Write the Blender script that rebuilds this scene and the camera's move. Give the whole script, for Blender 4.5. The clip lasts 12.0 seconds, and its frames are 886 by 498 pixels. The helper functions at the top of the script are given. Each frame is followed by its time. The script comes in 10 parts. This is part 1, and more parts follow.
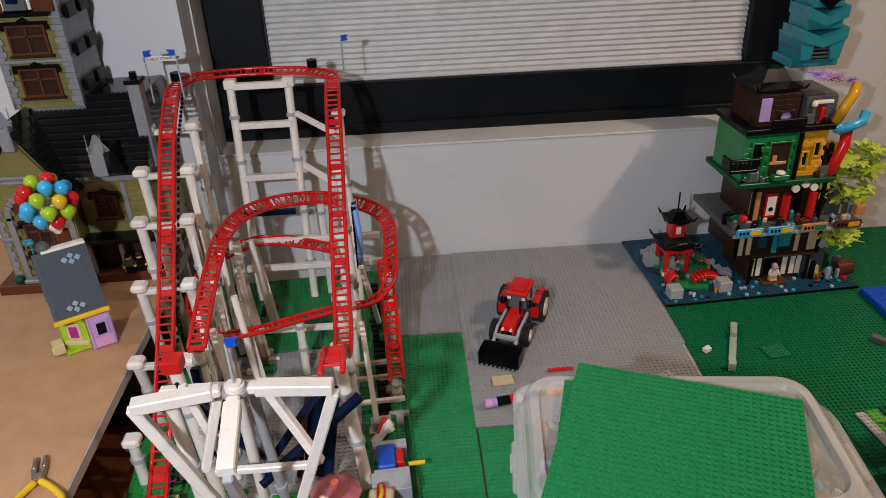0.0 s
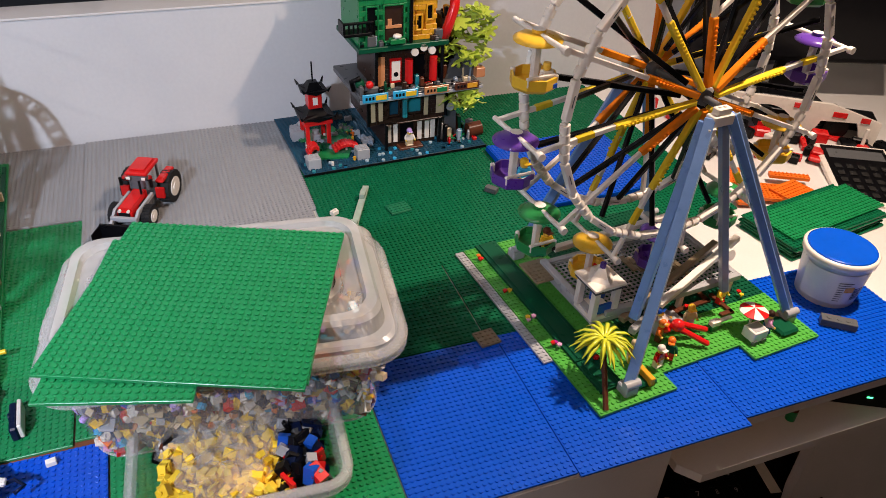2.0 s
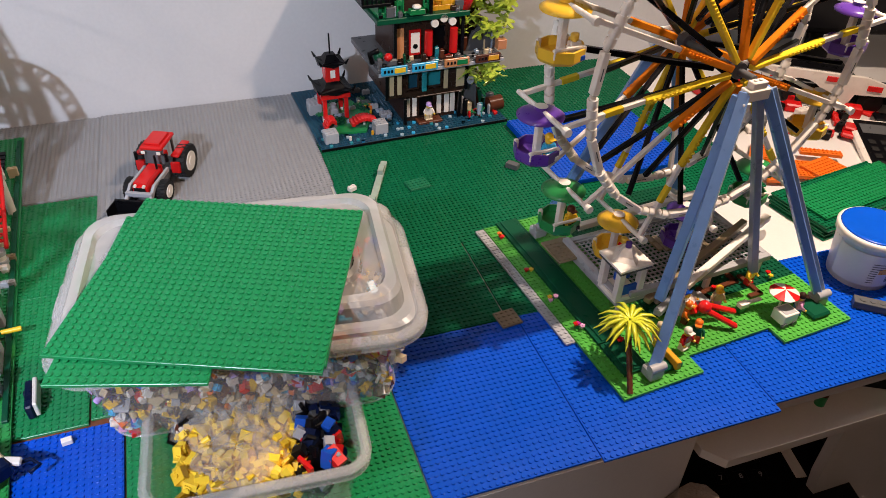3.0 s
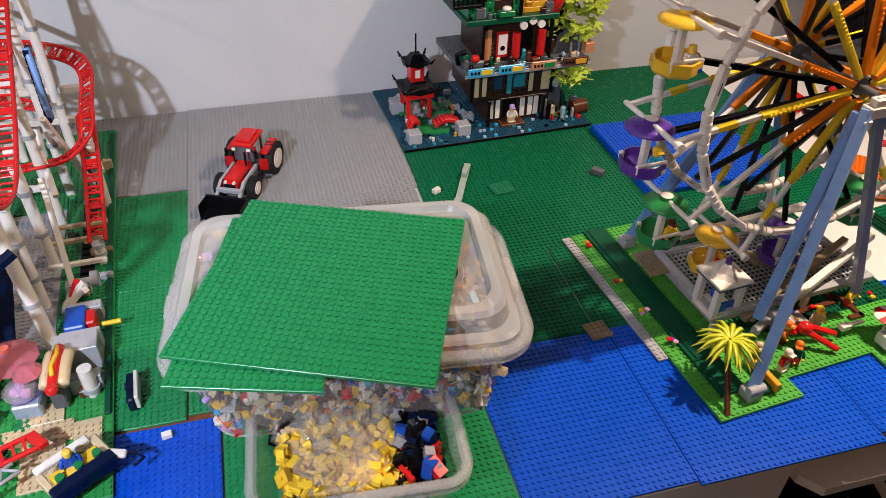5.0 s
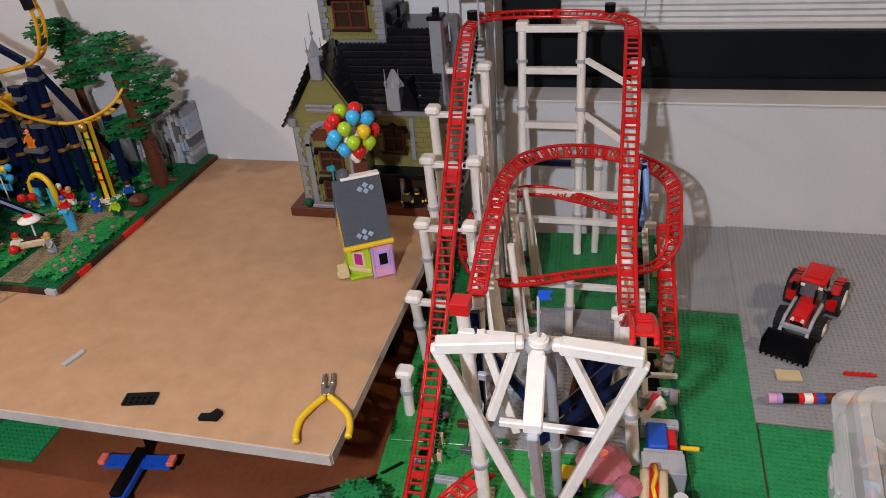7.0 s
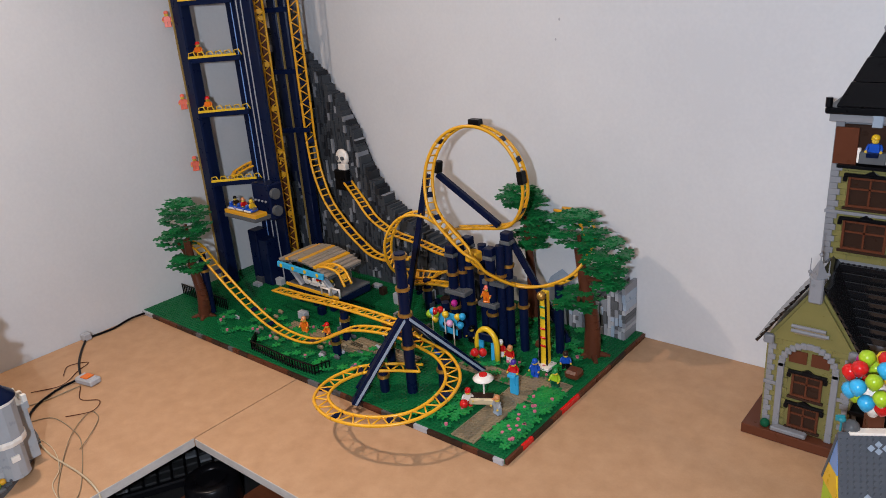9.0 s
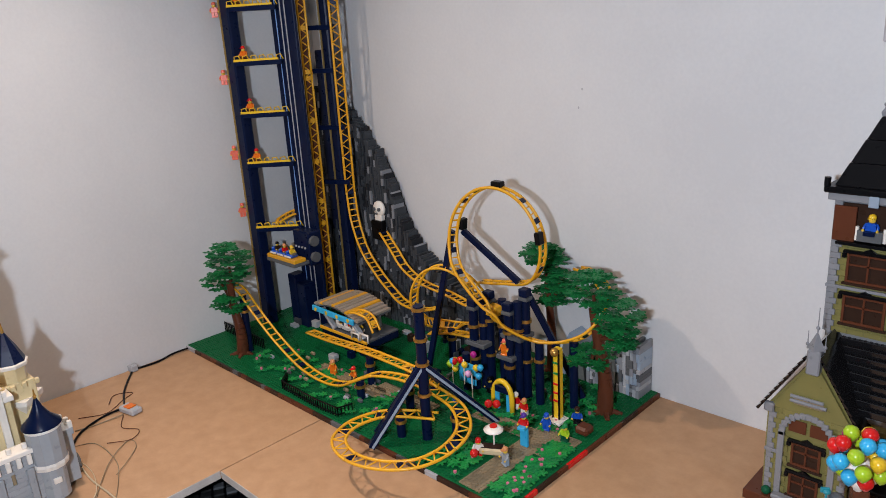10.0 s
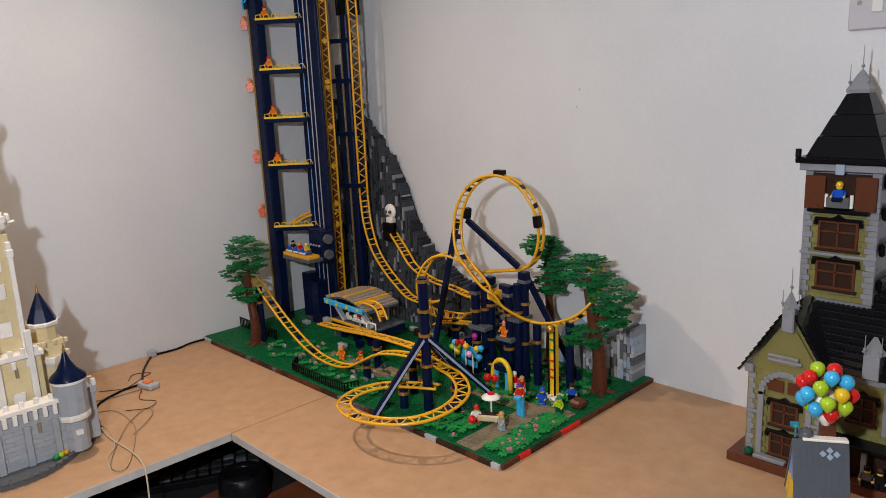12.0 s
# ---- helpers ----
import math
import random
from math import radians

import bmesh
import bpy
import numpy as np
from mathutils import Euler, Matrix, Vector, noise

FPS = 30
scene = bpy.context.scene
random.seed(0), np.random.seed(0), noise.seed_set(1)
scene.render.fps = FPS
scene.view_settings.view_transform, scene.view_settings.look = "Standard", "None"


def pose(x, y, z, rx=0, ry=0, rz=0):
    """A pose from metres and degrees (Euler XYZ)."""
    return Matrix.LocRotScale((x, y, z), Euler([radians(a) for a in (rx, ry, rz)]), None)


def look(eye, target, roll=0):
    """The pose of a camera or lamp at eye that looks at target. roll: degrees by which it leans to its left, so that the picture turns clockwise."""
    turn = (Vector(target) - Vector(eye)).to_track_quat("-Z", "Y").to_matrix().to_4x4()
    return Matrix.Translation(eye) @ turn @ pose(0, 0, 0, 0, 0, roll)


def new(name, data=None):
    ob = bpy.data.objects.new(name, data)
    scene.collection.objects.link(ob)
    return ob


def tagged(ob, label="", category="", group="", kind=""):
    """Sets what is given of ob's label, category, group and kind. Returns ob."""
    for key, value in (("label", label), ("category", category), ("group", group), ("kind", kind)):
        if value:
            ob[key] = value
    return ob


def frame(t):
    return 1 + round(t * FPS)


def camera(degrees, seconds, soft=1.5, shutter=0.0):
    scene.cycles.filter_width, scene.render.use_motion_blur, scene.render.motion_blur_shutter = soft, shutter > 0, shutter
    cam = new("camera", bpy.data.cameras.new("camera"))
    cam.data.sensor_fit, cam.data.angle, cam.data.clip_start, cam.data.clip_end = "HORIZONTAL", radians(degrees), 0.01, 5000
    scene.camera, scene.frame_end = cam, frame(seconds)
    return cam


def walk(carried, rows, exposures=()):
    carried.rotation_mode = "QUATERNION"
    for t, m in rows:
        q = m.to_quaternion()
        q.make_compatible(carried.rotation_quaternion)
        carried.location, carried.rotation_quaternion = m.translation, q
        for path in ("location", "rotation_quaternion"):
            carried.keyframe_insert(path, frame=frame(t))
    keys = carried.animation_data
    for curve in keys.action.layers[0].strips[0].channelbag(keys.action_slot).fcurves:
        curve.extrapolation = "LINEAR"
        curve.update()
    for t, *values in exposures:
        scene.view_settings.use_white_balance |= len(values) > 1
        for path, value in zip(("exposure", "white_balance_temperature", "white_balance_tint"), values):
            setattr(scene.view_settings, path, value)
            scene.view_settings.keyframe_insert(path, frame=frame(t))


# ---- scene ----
cam = camera(61.8, 12.0, 0.9)
PATH = [
    (0, (-0.076, 0.341, 0.809), (0.002, 2.09, -0.158), -2.4),
    (0.5, (0.028, 0.316, 0.784), (0.274, 2.048, -0.185), -0.3),
    (1, (0.149, 0.278, 0.764), (0.606, 1.932, -0.263), 0.7),
    (1.5, (0.197, 0.25, 0.742), (0.799, 1.789, -0.384), 2.7),
    (2, (0.194, 0.249, 0.738), (0.801, 1.76, -0.422), 2.8),
    (2.5, (0.198, 0.265, 0.725), (0.774, 1.763, -0.47), 2.5),
    (4.5, (0.179, 0.286, 0.733), (0.7, 1.77, -0.503), 1.9),
    (5, (0.142, 0.311, 0.735), (0.573, 1.823, -0.501), 1.6),
    (5.5, (0.076, 0.345, 0.74), (0.369, 1.897, -0.487), 2.4),
    (6, (-0.024, 0.373, 0.752), (0.043, 1.962, -0.462), -0.4),
    (6.5, (-0.128, 0.389, 0.762), (-0.309, 2.03, -0.367), -3.7),
    (7, (-0.194, 0.38, 0.787), (-0.668, 2.021, -0.252), -4.7),
    (7.5, (-0.298, 0.361, 0.819), (-1.031, 1.933, -0.176), -5.6),
    (7.7, (-0.343, 0.355, 0.83), (-1.178, 1.911, -0.11), -5.7),
    (9.3, (-0.481, 0.366, 0.932), (-1.748, 1.76, 0.259), -4.1),
    (9.5, (-0.448, 0.368, 0.943), (-1.746, 1.744, 0.293), -3.9),
    (10, (-0.379, 0.361, 0.962), (-1.726, 1.715, 0.37), -3.5),
    (10.5, (-0.338, 0.334, 0.976), (-1.717, 1.695, 0.481), -3.2),
    (11, (-0.294, 0.287, 0.991), (-1.692, 1.659, 0.588), -2.7),
    (11.5, (-0.274, 0.259, 0.931), (-1.68, 1.637, 0.577), -2.5),
    (12, (-0.267, 0.269, 0.825), (-1.667, 1.631, 0.394), -2.5),
]
walk(cam, [(t, look(eye, target, roll)) for t, eye, target, roll in PATH], exposures=[
    (0.0, -0.4, 6750, 18), (0.5, -0.28, 6650, 18), (1.0, -0.08, 6450, 15), (1.5, 0.2, 6350, 20), (2.0, 0.27, 6250, 21), (2.5, 0.27, 6250, 21),
    (4.5, 0.31, 6250, 21), (5.0, 0.22, 6350, 21), (5.5, 0.04, 6450, 20), (6.0, -0.34, 6750, 18), (6.5, -0.34, 6800, 20), (7.0, -0.3, 6800, 21), (7.5, -0.2, 6750, 20),
    (9.5, -0.1, 6450, 17), (10.5, -0.15, 6500, 16), (11.5, -0.22, 6600, 16), (12.0, -0.22, 6800, 16)])

# ---- world, lights ----
world = bpy.data.worlds.new("world")
scene.world = world
world.use_nodes = True
world.node_tree.nodes["Background"].inputs[0].default_value = (0.02, 0.02, 0.03, 1)
world.node_tree.nodes["Background"].inputs[1].default_value = 0.2


def lamp(name, at, watts, size, colour, aim=None, spread=180):
    data = bpy.data.lights.new(name, "POINT" if aim is None else "AREA")
    data.energy, data.color = watts, colour
    if aim is None:
        data.shadow_soft_size = size
    else:
        data.shape, data.size, data.spread = "DISK", size, radians(spread)
    ob = new(name, data)
    ob.matrix_world = pose(*at) if aim is None else look(at, aim)
    return ob


pendant = bpy.data.lights.new("pendant_light", "SPOT")  # shaded lamp turned to the desks
pendant.energy, pendant.color, pendant.shadow_soft_size = 78.0, (0.75, 0.88, 1.0), 0.025
pendant.spot_size, pendant.spot_blend = radians(178), 0.58
new("pendant_light", pendant).matrix_world = look((-0.47, 0.08, 0.98), (-1.45, 1.52, 0.57))
lamp("ceiling_spot", (1.28, 0.93, 1.50), 12.5, 0.05, (1.0, 0.80, 0.58), (0.98, 0.86, 0), 112)
lamp("ceiling_spot", (-1.84, 0.74, 1.50), 5.8, 0.05, (1.0, 0.84, 0.68), (-1.42, 1.0, 0), 128)
# Unseen warm fill, added to lift the shadows and front faces.
lamp("ceiling_panel", (-0.35, -0.35, 1.60), 6.8, 0.5, (1.0, 0.60, 0.34), (-0.3, 1.0, 0))


# ---- materials ----
MATS = {}


def material(key, build):
    if key not in MATS:
        m = bpy.data.materials.new(key)
        m.use_nodes = True
        build(m.node_tree.nodes, m.node_tree.links, m.node_tree.nodes["Principled BSDF"])
        MATS[key] = m
    return MATS[key]


def noise_node(n, l, scale, detail=3.0, rough=0.5):
    co = n.new("ShaderNodeTexCoord")
    tx = n.new("ShaderNodeTexNoise")
    tx.inputs["Scale"].default_value, tx.inputs["Detail"].default_value = scale, detail
    tx.inputs["Roughness"].default_value = rough
    l.new(co.outputs["Object"], tx.inputs["Vector"])
    return tx


def ramp(n, l, fac, lo, hi, a=0.3, b=0.7):
    r = n.new("ShaderNodeValToRGB")
    r.color_ramp.elements[0].position, r.color_ramp.elements[1].position = a, b
    r.color_ramp.elements[0].color, r.color_ramp.elements[1].color = (*lo, 1), (*hi, 1)
    l.new(fac, r.inputs[0])
    return r


def bump(n, l, b, height, strength, distance):
    bp = n.new("ShaderNodeBump")
    bp.inputs["Strength"].default_value, bp.inputs["Distance"].default_value = strength, distance
    l.new(height, bp.inputs["Height"])
    l.new(bp.outputs[0], b.inputs["Normal"])


def plastic(name, col, rough=0.28, spread=0.05, clear=0.0):
    """Moulded plastic: slight tone change per piece, fine scratches in the gloss, faint dust."""
    def build(n, l, b):
        tx = noise_node(n, l, 60, 4, 0.6)
        fine = noise_node(n, l, 900, 2)
        info = n.new("ShaderNodeObjectInfo")
        lo, hi = [c * (1 - spread) for c in col], [min(1, c * (1 + spread)) for c in col]
        r = ramp(n, l, tx.outputs[0], lo, hi)
        hsv = n.new("ShaderNodeHueSaturation")
        mr = n.new("ShaderNodeMapRange")
        mr.inputs[3].default_value, mr.inputs[4].default_value = 0.93, 1.07
        l.new(info.outputs["Random"], mr.inputs[0])
        l.new(mr.outputs[0], hsv.inputs["Value"])
        l.new(r.outputs[0], hsv.inputs["Color"])
        l.new(hsv.outputs[0], b.inputs["Base Color"])
        rr = n.new("ShaderNodeMapRange")
        rr.inputs[3].default_value, rr.inputs[4].default_value = max(0.05, rough - 0.05), rough + 0.07
        l.new(tx.outputs[0], rr.inputs[0])
        l.new(rr.outputs[0], b.inputs["Roughness"])
        b.inputs["IOR"].default_value = 1.5
        b.inputs["Specular IOR Level"].default_value = 0.14 if max(col) < 0.15 else 0.45
        bump(n, l, b, fine.outputs[0], 0.04, 0.0003)
        if clear:
            b.inputs["Transmission Weight"].default_value = clear
            b.inputs["IOR"].default_value = 1.25
    return material(name, build)


def surface(name, lo, hi, rough, big=6.0, fine=300.0, relief=0.15, depth=0.0008, metal=0.0):
    """Painted or raw surface with broad stains and fine grain."""
    def build(n, l, b):
        t1, t2 = noise_node(n, l, big, 5, 0.6), noise_node(n, l, fine, 3)
        mix = n.new("ShaderNodeMath")
        mix.operation = "MULTIPLY_ADD"
        l.new(t2.outputs[0], mix.inputs[0])
        mix.inputs[1].default_value = 0.35
        l.new(t1.outputs[0], mix.inputs[2])
        r = ramp(n, l, mix.outputs[0], lo, hi, 0.45, 0.9)
        l.new(r.outputs[0], b.inputs["Base Color"])
        b.inputs["Roughness"].default_value, b.inputs["Metallic"].default_value = rough, metal
        if max(hi) < 0.05:
            b.inputs["Specular IOR Level"].default_value = 0.2
        bump(n, l, b, t2.outputs[0], relief, depth)
    return material(name, build)


def clear_plastic(name, tint, milky, gloss=0.22, crinkle=False):
    """Thin translucent polypropylene: mostly see-through, a little milky."""
    def build(n, l, b):
        tr, mix = n.new("ShaderNodeBsdfTransparent"), n.new("ShaderNodeMixShader")
        tr.inputs[0].default_value = (*tint, 1)
        tx = noise_node(n, l, 18, 4)
        b.inputs["Base Color"].default_value = (0.75, 0.74, 0.72, 1)
        b.inputs["Roughness"].default_value = gloss
        if crinkle:
            ck = noise_node(n, l, 70, 3, 0.6)
            bump(n, l, b, ck.outputs[0], 0.9, 0.006)
        mr = n.new("ShaderNodeMapRange")
        mr.inputs[3].default_value, mr.inputs[4].default_value = milky - 0.08, milky + 0.08
        l.new(tx.outputs[0], mr.inputs[0])
        l.new(mr.outputs[0], mix.inputs[0])
        l.new(tr.outputs[0], mix.inputs[1])
        l.new(b.outputs[0], mix.inputs[2])
        l.new(mix.outputs[0], n["Material Output"].inputs[0])
    return material(name, build)


WHITE = plastic("white_plastic", (0.82, 0.76, 0.68))
RED = plastic("red_plastic", (0.62, 0.014, 0.012), 0.2)
BLACK = plastic("black_plastic", (0.004, 0.004, 0.005))
LGREY = plastic("light_grey_plastic", (0.38, 0.39, 0.41))
DGREY = plastic("dark_grey_plastic", (0.10, 0.105, 0.11))
GREEN = plastic("green_plastic", (0.006, 0.20, 0.055))
DGREEN = plastic("dark_green_plastic", (0.004, 0.075, 0.035))
LIME = plastic("lime_plastic", (0.36, 0.55, 0.02))
BGREEN = plastic("bright_green_plastic", (0.07, 0.36, 0.045))
BLUE = plastic("blue_plastic", (0.006, 0.075, 0.45))
NAVY = plastic("dark_blue_plastic", (0.003, 0.008, 0.034))
MBLUE = plastic("medium_blue_plastic", (0.17, 0.33, 0.68))
AZURE = plastic("azure_plastic", (0.03, 0.40, 0.70))
YELLOW = plastic("yellow_plastic", (0.80, 0.50, 0.02))
AMBER = plastic("bright_orange_yellow_plastic", (0.75, 0.36, 0.015))
ORANGE = plastic("orange_plastic", (0.75, 0.16, 0.01))
TAN = plastic("tan_plastic", (0.60, 0.47, 0.28))
DTAN = plastic("dark_tan_plastic", (0.26, 0.20, 0.12))
BROWN = plastic("reddish_brown_plastic", (0.10, 0.032, 0.016))
DBROWN = plastic("dark_brown_plastic", (0.035, 0.018, 0.012))
PINK = plastic("pink_plastic", (0.72, 0.36, 0.58))
PURPLE = plastic("purple_plastic", (0.07, 0.025, 0.26))
LAVENDER = plastic("lavender_plastic", (0.46, 0.32, 0.68))
MAGENTA = plastic("magenta_plastic", (0.42, 0.015, 0.22))
TEAL = plastic("teal_plastic", (0.015, 0.22, 0.27))
WATER = plastic("clear_blue_plastic", (0.012, 0.06, 0.10), 0.12)
SAND = plastic("sand_blue_plastic", (0.30, 0.37, 0.45))
SKIN = plastic("figure_yellow_plastic", (0.80, 0.52, 0.06))
NOUGAT = plastic("nougat_plastic", (0.60, 0.25, 0.10))
CORAL = plastic("coral_plastic", (0.78, 0.16, 0.10))
SMOKE = plastic("smoky_clear_plastic", (0.30, 0.30, 0.32), 0.15, 0.1, 0.6)
ROSE = plastic("clear_pink_plastic", (0.75, 0.25, 0.30), 0.12, 0.1, 0.55)
GOLD = material("gold_plastic", lambda n, l, b: (setattr(b.inputs["Base Color"], "default_value", (0.55, 0.30, 0.07, 1)), setattr(b.inputs["Metallic"], "default_value", 0.8), setattr(b.inputs["Roughness"], "default_value", 0.35)))
STEEL = surface("worn_steel", (0.25, 0.22, 0.20), (0.45, 0.40, 0.36), 0.35, 80, 800, 0.1, 0.0003, 0.9)
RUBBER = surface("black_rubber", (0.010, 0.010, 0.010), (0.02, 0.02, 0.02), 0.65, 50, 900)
WALL = surface("painted_plaster", (0.59, 0.59, 0.595), (0.67, 0.665, 0.66), 0.75, 2.2, 140, 0.12, 0.0012)
# Unseen ceiling and back walls: colours darkened so they bounce less light.
CEIL = surface("low_bounce_ceiling", (0.46, 0.45, 0.43), (0.52, 0.51, 0.49), 0.85, 3, 200)
BACKWALL = surface("low_bounce_wall", (0.30, 0.27, 0.24), (0.36, 0.33, 0.29), 0.85, 3, 200)
REVEAL = surface("cream_reveal_paint", (0.62, 0.59, 0.56), (0.68, 0.66, 0.63), 0.7, 8, 200)
FRAME = surface("dark_window_frame", (0.003, 0.0045, 0.006), (0.006, 0.008, 0.010), 0.42, 9, 250, 0.2)
MDF = surface("raw_fibreboard", (0.42, 0.235, 0.118), (0.51, 0.298, 0.160), 0.58, 30, 420, 0.12, 0.0005)
MDFEDGE = surface("pale_board_edge", (0.42, 0.38, 0.34), (0.55, 0.50, 0.45), 0.8, 25, 300, 0.3)
MAHOG = surface("mahogany_desk", (0.13, 0.036, 0.015), (0.24, 0.075, 0.030), 0.38, 7, 160, 0.06)
CARPET = surface("dark_floor", (0.03, 0.025, 0.022), (0.05, 0.042, 0.036), 0.9, 20, 500, 0.4)
DESKWHITE = surface("white_laminate", (0.66, 0.64, 0.61), (0.74, 0.72, 0.69), 0.4, 4, 300, 0.04)
BLINDM = surface("pleated_blind_fabric", (0.62, 0.61, 0.60), (0.72, 0.71, 0.69), 0.8, 30, 500, 0.1)
BOXCLEAR = clear_plastic("clear_box_plastic", (0.97, 0.97, 0.96), 0.15, 0.10)
LIDCLEAR = clear_plastic("milky_lid_plastic", (0.93, 0.93, 0.91), 0.46)
PANELCLEAR = clear_plastic("frosted_panel_plastic", (0.95, 0.95, 0.93), 0.34)
RIMCLEAR = clear_plastic("milky_rim_plastic", (0.96, 0.96, 0.95), 0.28, 0.15)
BAGCLEAR = clear_plastic("crinkled_bag_film", (0.95, 0.94, 0.90), 0.24, 0.06, True)
PAPER = surface("printed_paper", (0.74, 0.73, 0.71), (0.80, 0.79, 0.77), 0.5, 30, 400)


# ---- mesh helpers ----
S = 0.008  # stud pitch
P = 0.0032  # plate height
BK = 0.0096  # brick height


class Shape:
    """Collects faces of one mesh; m is the pose of what is added next."""

    def __init__(self, m=None):
        self.v, self.f, self.m, self.smooth = [], [], m or Matrix(), []

    def add(self, verts, faces, smooth=False):
        k = len(self.v)
        self.v += [self.m @ Vector(p) for p in verts]
        self.f += [[k + i for i in f] for f in faces]
        self.smooth += [smooth] * len(faces)
        return self

    def box(self, x0, y0, z0, x1, y1, z1, c=0.0004):
        """Box between two corners with chamfered edges."""
        if x0 > x1: x0, x1 = x1, x0
        if y0 > y1: y0, y1 = y1, y0
        if z0 > z1: z0, z1 = z1, z0
        c = min(c, (x1 - x0) / 3, (y1 - y0) / 3, (z1 - z0) / 3)
        v, idx = [], {}
        for i, x in enumerate((x0, x1)):
            for j, y in enumerate((y0, y1)):
                for k, z in enumerate((z0, z1)):
                    sx, sy, sz = c * (1 - 2 * i), c * (1 - 2 * j), c * (1 - 2 * k)
                    idx[i, j, k] = len(v)
                    v += [(x, y + sy, z + sz), (x + sx, y, z + sz), (x + sx, y + sy, z)]
        f = []
        for i in (0, 1):
            a, b_, c_, d = (idx[i, 0, 0], idx[i, 1, 0], idx[i, 1, 1], idx[i, 0, 1])
            q = [a, b_, c_, d]; f.append(q if i else q[::-1])
            a, b_, c_, d = (idx[0, i, 0], idx[1, i, 0], idx[1, i, 1], idx[0, i, 1])
            q = [a + 1, b_ + 1, c_ + 1, d + 1]; f.append(q[::-1] if i else q)
            a, b_, c_, d = (idx[0, 0, i], idx[1, 0, i], idx[1, 1, i], idx[0, 1, i])
            q = [a + 2, b_ + 2, c_ + 2, d + 2]; f.append(q if i else q[::-1])
        for i in (0, 1):
            for j in (0, 1):
                a, b_ = idx[i, j, 0], idx[i, j, 1]
                q = [a, a + 1, b_ + 1, b_]; f.append(q if i != j else q[::-1])
                a, b_ = idx[0, i, j], idx[1, i, j]
                q = [a + 1, a + 2, b_ + 2, b_ + 1]; f.append(q if i != j else q[::-1])
                a, b_ = idx[i, 0, j], idx[i, 1, j]
                q = [a + 2, a, b_, b_ + 2]; f.append(q if i != j else q[::-1])
                for k in (0, 1):
                    a = idx[i, j, k]
                    q = [a, a + 1, a + 2]; f.append(q if (i + j + k) % 2 else q[::-1])
        return self.add(v, f)

    def cyl(self, p0, p1, r0, r1=None, n=12, smooth=True):
        """Cylinder or cone from p0 to p1, closed."""
        r1 = r0 if r1 is None else r1
        p0, p1 = Vector(p0), Vector(p1)
        d = (p1 - p0).normalized()
        a = d.orthogonal().normalized()
        b_ = d.cross(a)
        v = []
        for p, r in ((p0, r0), (p1, r1)):
            for i in range(n):
                t = 2 * math.pi * i / n
                v.append(p + a * (r * math.cos(t)) + b_ * (r * math.sin(t)))
        self.add(v, [[i, (i + 1) % n, n + (i + 1) % n, n + i] for i in range(n)], smooth)
        self.add(v, [list(range(n))[::-1], list(range(n, 2 * n))])
        return self

    def beam(self, p0, p1, w, h, c=0.0005, up=(0, 0, 1)):
        """Square bar from p0 to p1, w wide and h high."""
        p0, p1 = Vector(p0), Vector(p1)
        d = p1 - p0
        y = d.normalized()
        z = Vector(up)
        if abs(z.dot(y)) > 0.98: z = Vector((0, 1, 0))
        x = y.cross(z).normalized()
        z = x.cross(y)
        keep = self.m
        self.m = keep @ Matrix((( x.x, y.x, z.x, p0.x), (x.y, y.y, z.y, p0.y), (x.z, y.z, z.z, p0.z), (0, 0, 0, 1)))
        self.box(-w / 2, 0, -h / 2, w / 2, d.length, h / 2, c)
        self.m = keep
        return self

    def tube(self, pts, r, n=6, closed=False):
        """Round bar along a line of points."""
        pts = [Vector(p) for p in pts]
        m, v, f = len(pts), [], []
        ref = None
        for i, p in enumerate(pts):
            a_, b_ = pts[(i - 1) % m if closed else max(0, i - 1)], pts[(i + 1) % m if closed else min(m - 1, i + 1)]
            d = (b_ - a_).normalized() if (b_ - a_).length > 1e-9 else Vector((0, 0, 1))
            ref = d.orthogonal().normalized() if ref is None else (ref - d * ref.dot(d)).normalized()
            w = d.cross(ref)
            for k in range(n):
                t = 2 * math.pi * k / n
                v.append(p + ref * (r * math.cos(t)) + w * (r * math.sin(t)))
        for i in range(m if closed else m - 1):
            j = (i + 1) % m
            f += [[i * n + k, i * n + (k + 1) % n, j * n + (k + 1) % n, j * n + k] for k in range(n)]
        if not closed:
            f += [list(range(n))[::-1], [(m - 1) * n + k for k in range(n)]]
        return self.add(v, f, True)

    def prism(self, poly, z0, z1):
        """Upright prism over a polygon given counter-clockwise."""
        n = len(poly)
        v = [(x, y, z0) for x, y in poly] + [(x, y, z1) for x, y in poly]
        return self.add(v, [list(range(n))[::-1], list(range(n, 2 * n))] + [[i, (i + 1) % n, n + (i + 1) % n, n + i] for i in range(n)])

    def slab(self, poly, y0, y1):
        """Prism along y over a polygon in x and z, given counter-clockwise seen from -y."""
        n = len(poly)
        v = [(x, y0, z) for x, z in poly] + [(x, y1, z) for x, z in poly]
        return self.add(v, [list(range(n)), list(range(n, 2 * n))[::-1]] + [[(i + 1) % n, i, n + i, n + (i + 1) % n] for i in range(n)])

    def lathe(self, prof, at=(0, 0, 0), n=16, smooth=True):
        """Turned body round an upright axis; prof lists (radius, height)."""
        x, y, z = at
        v, f = [], []
        for r, h in prof:
            v += [(x + r * math.cos(2 * math.pi * i / n), y + r * math.sin(2 * math.pi * i / n), z + h) for i in range(n)]
        for k in range(len(prof) - 1):
            f += [[k * n + i, k * n + (i + 1) % n, (k + 1) * n + (i + 1) % n, (k + 1) * n + i] for i in range(n)]
        self.add(v, f, smooth)
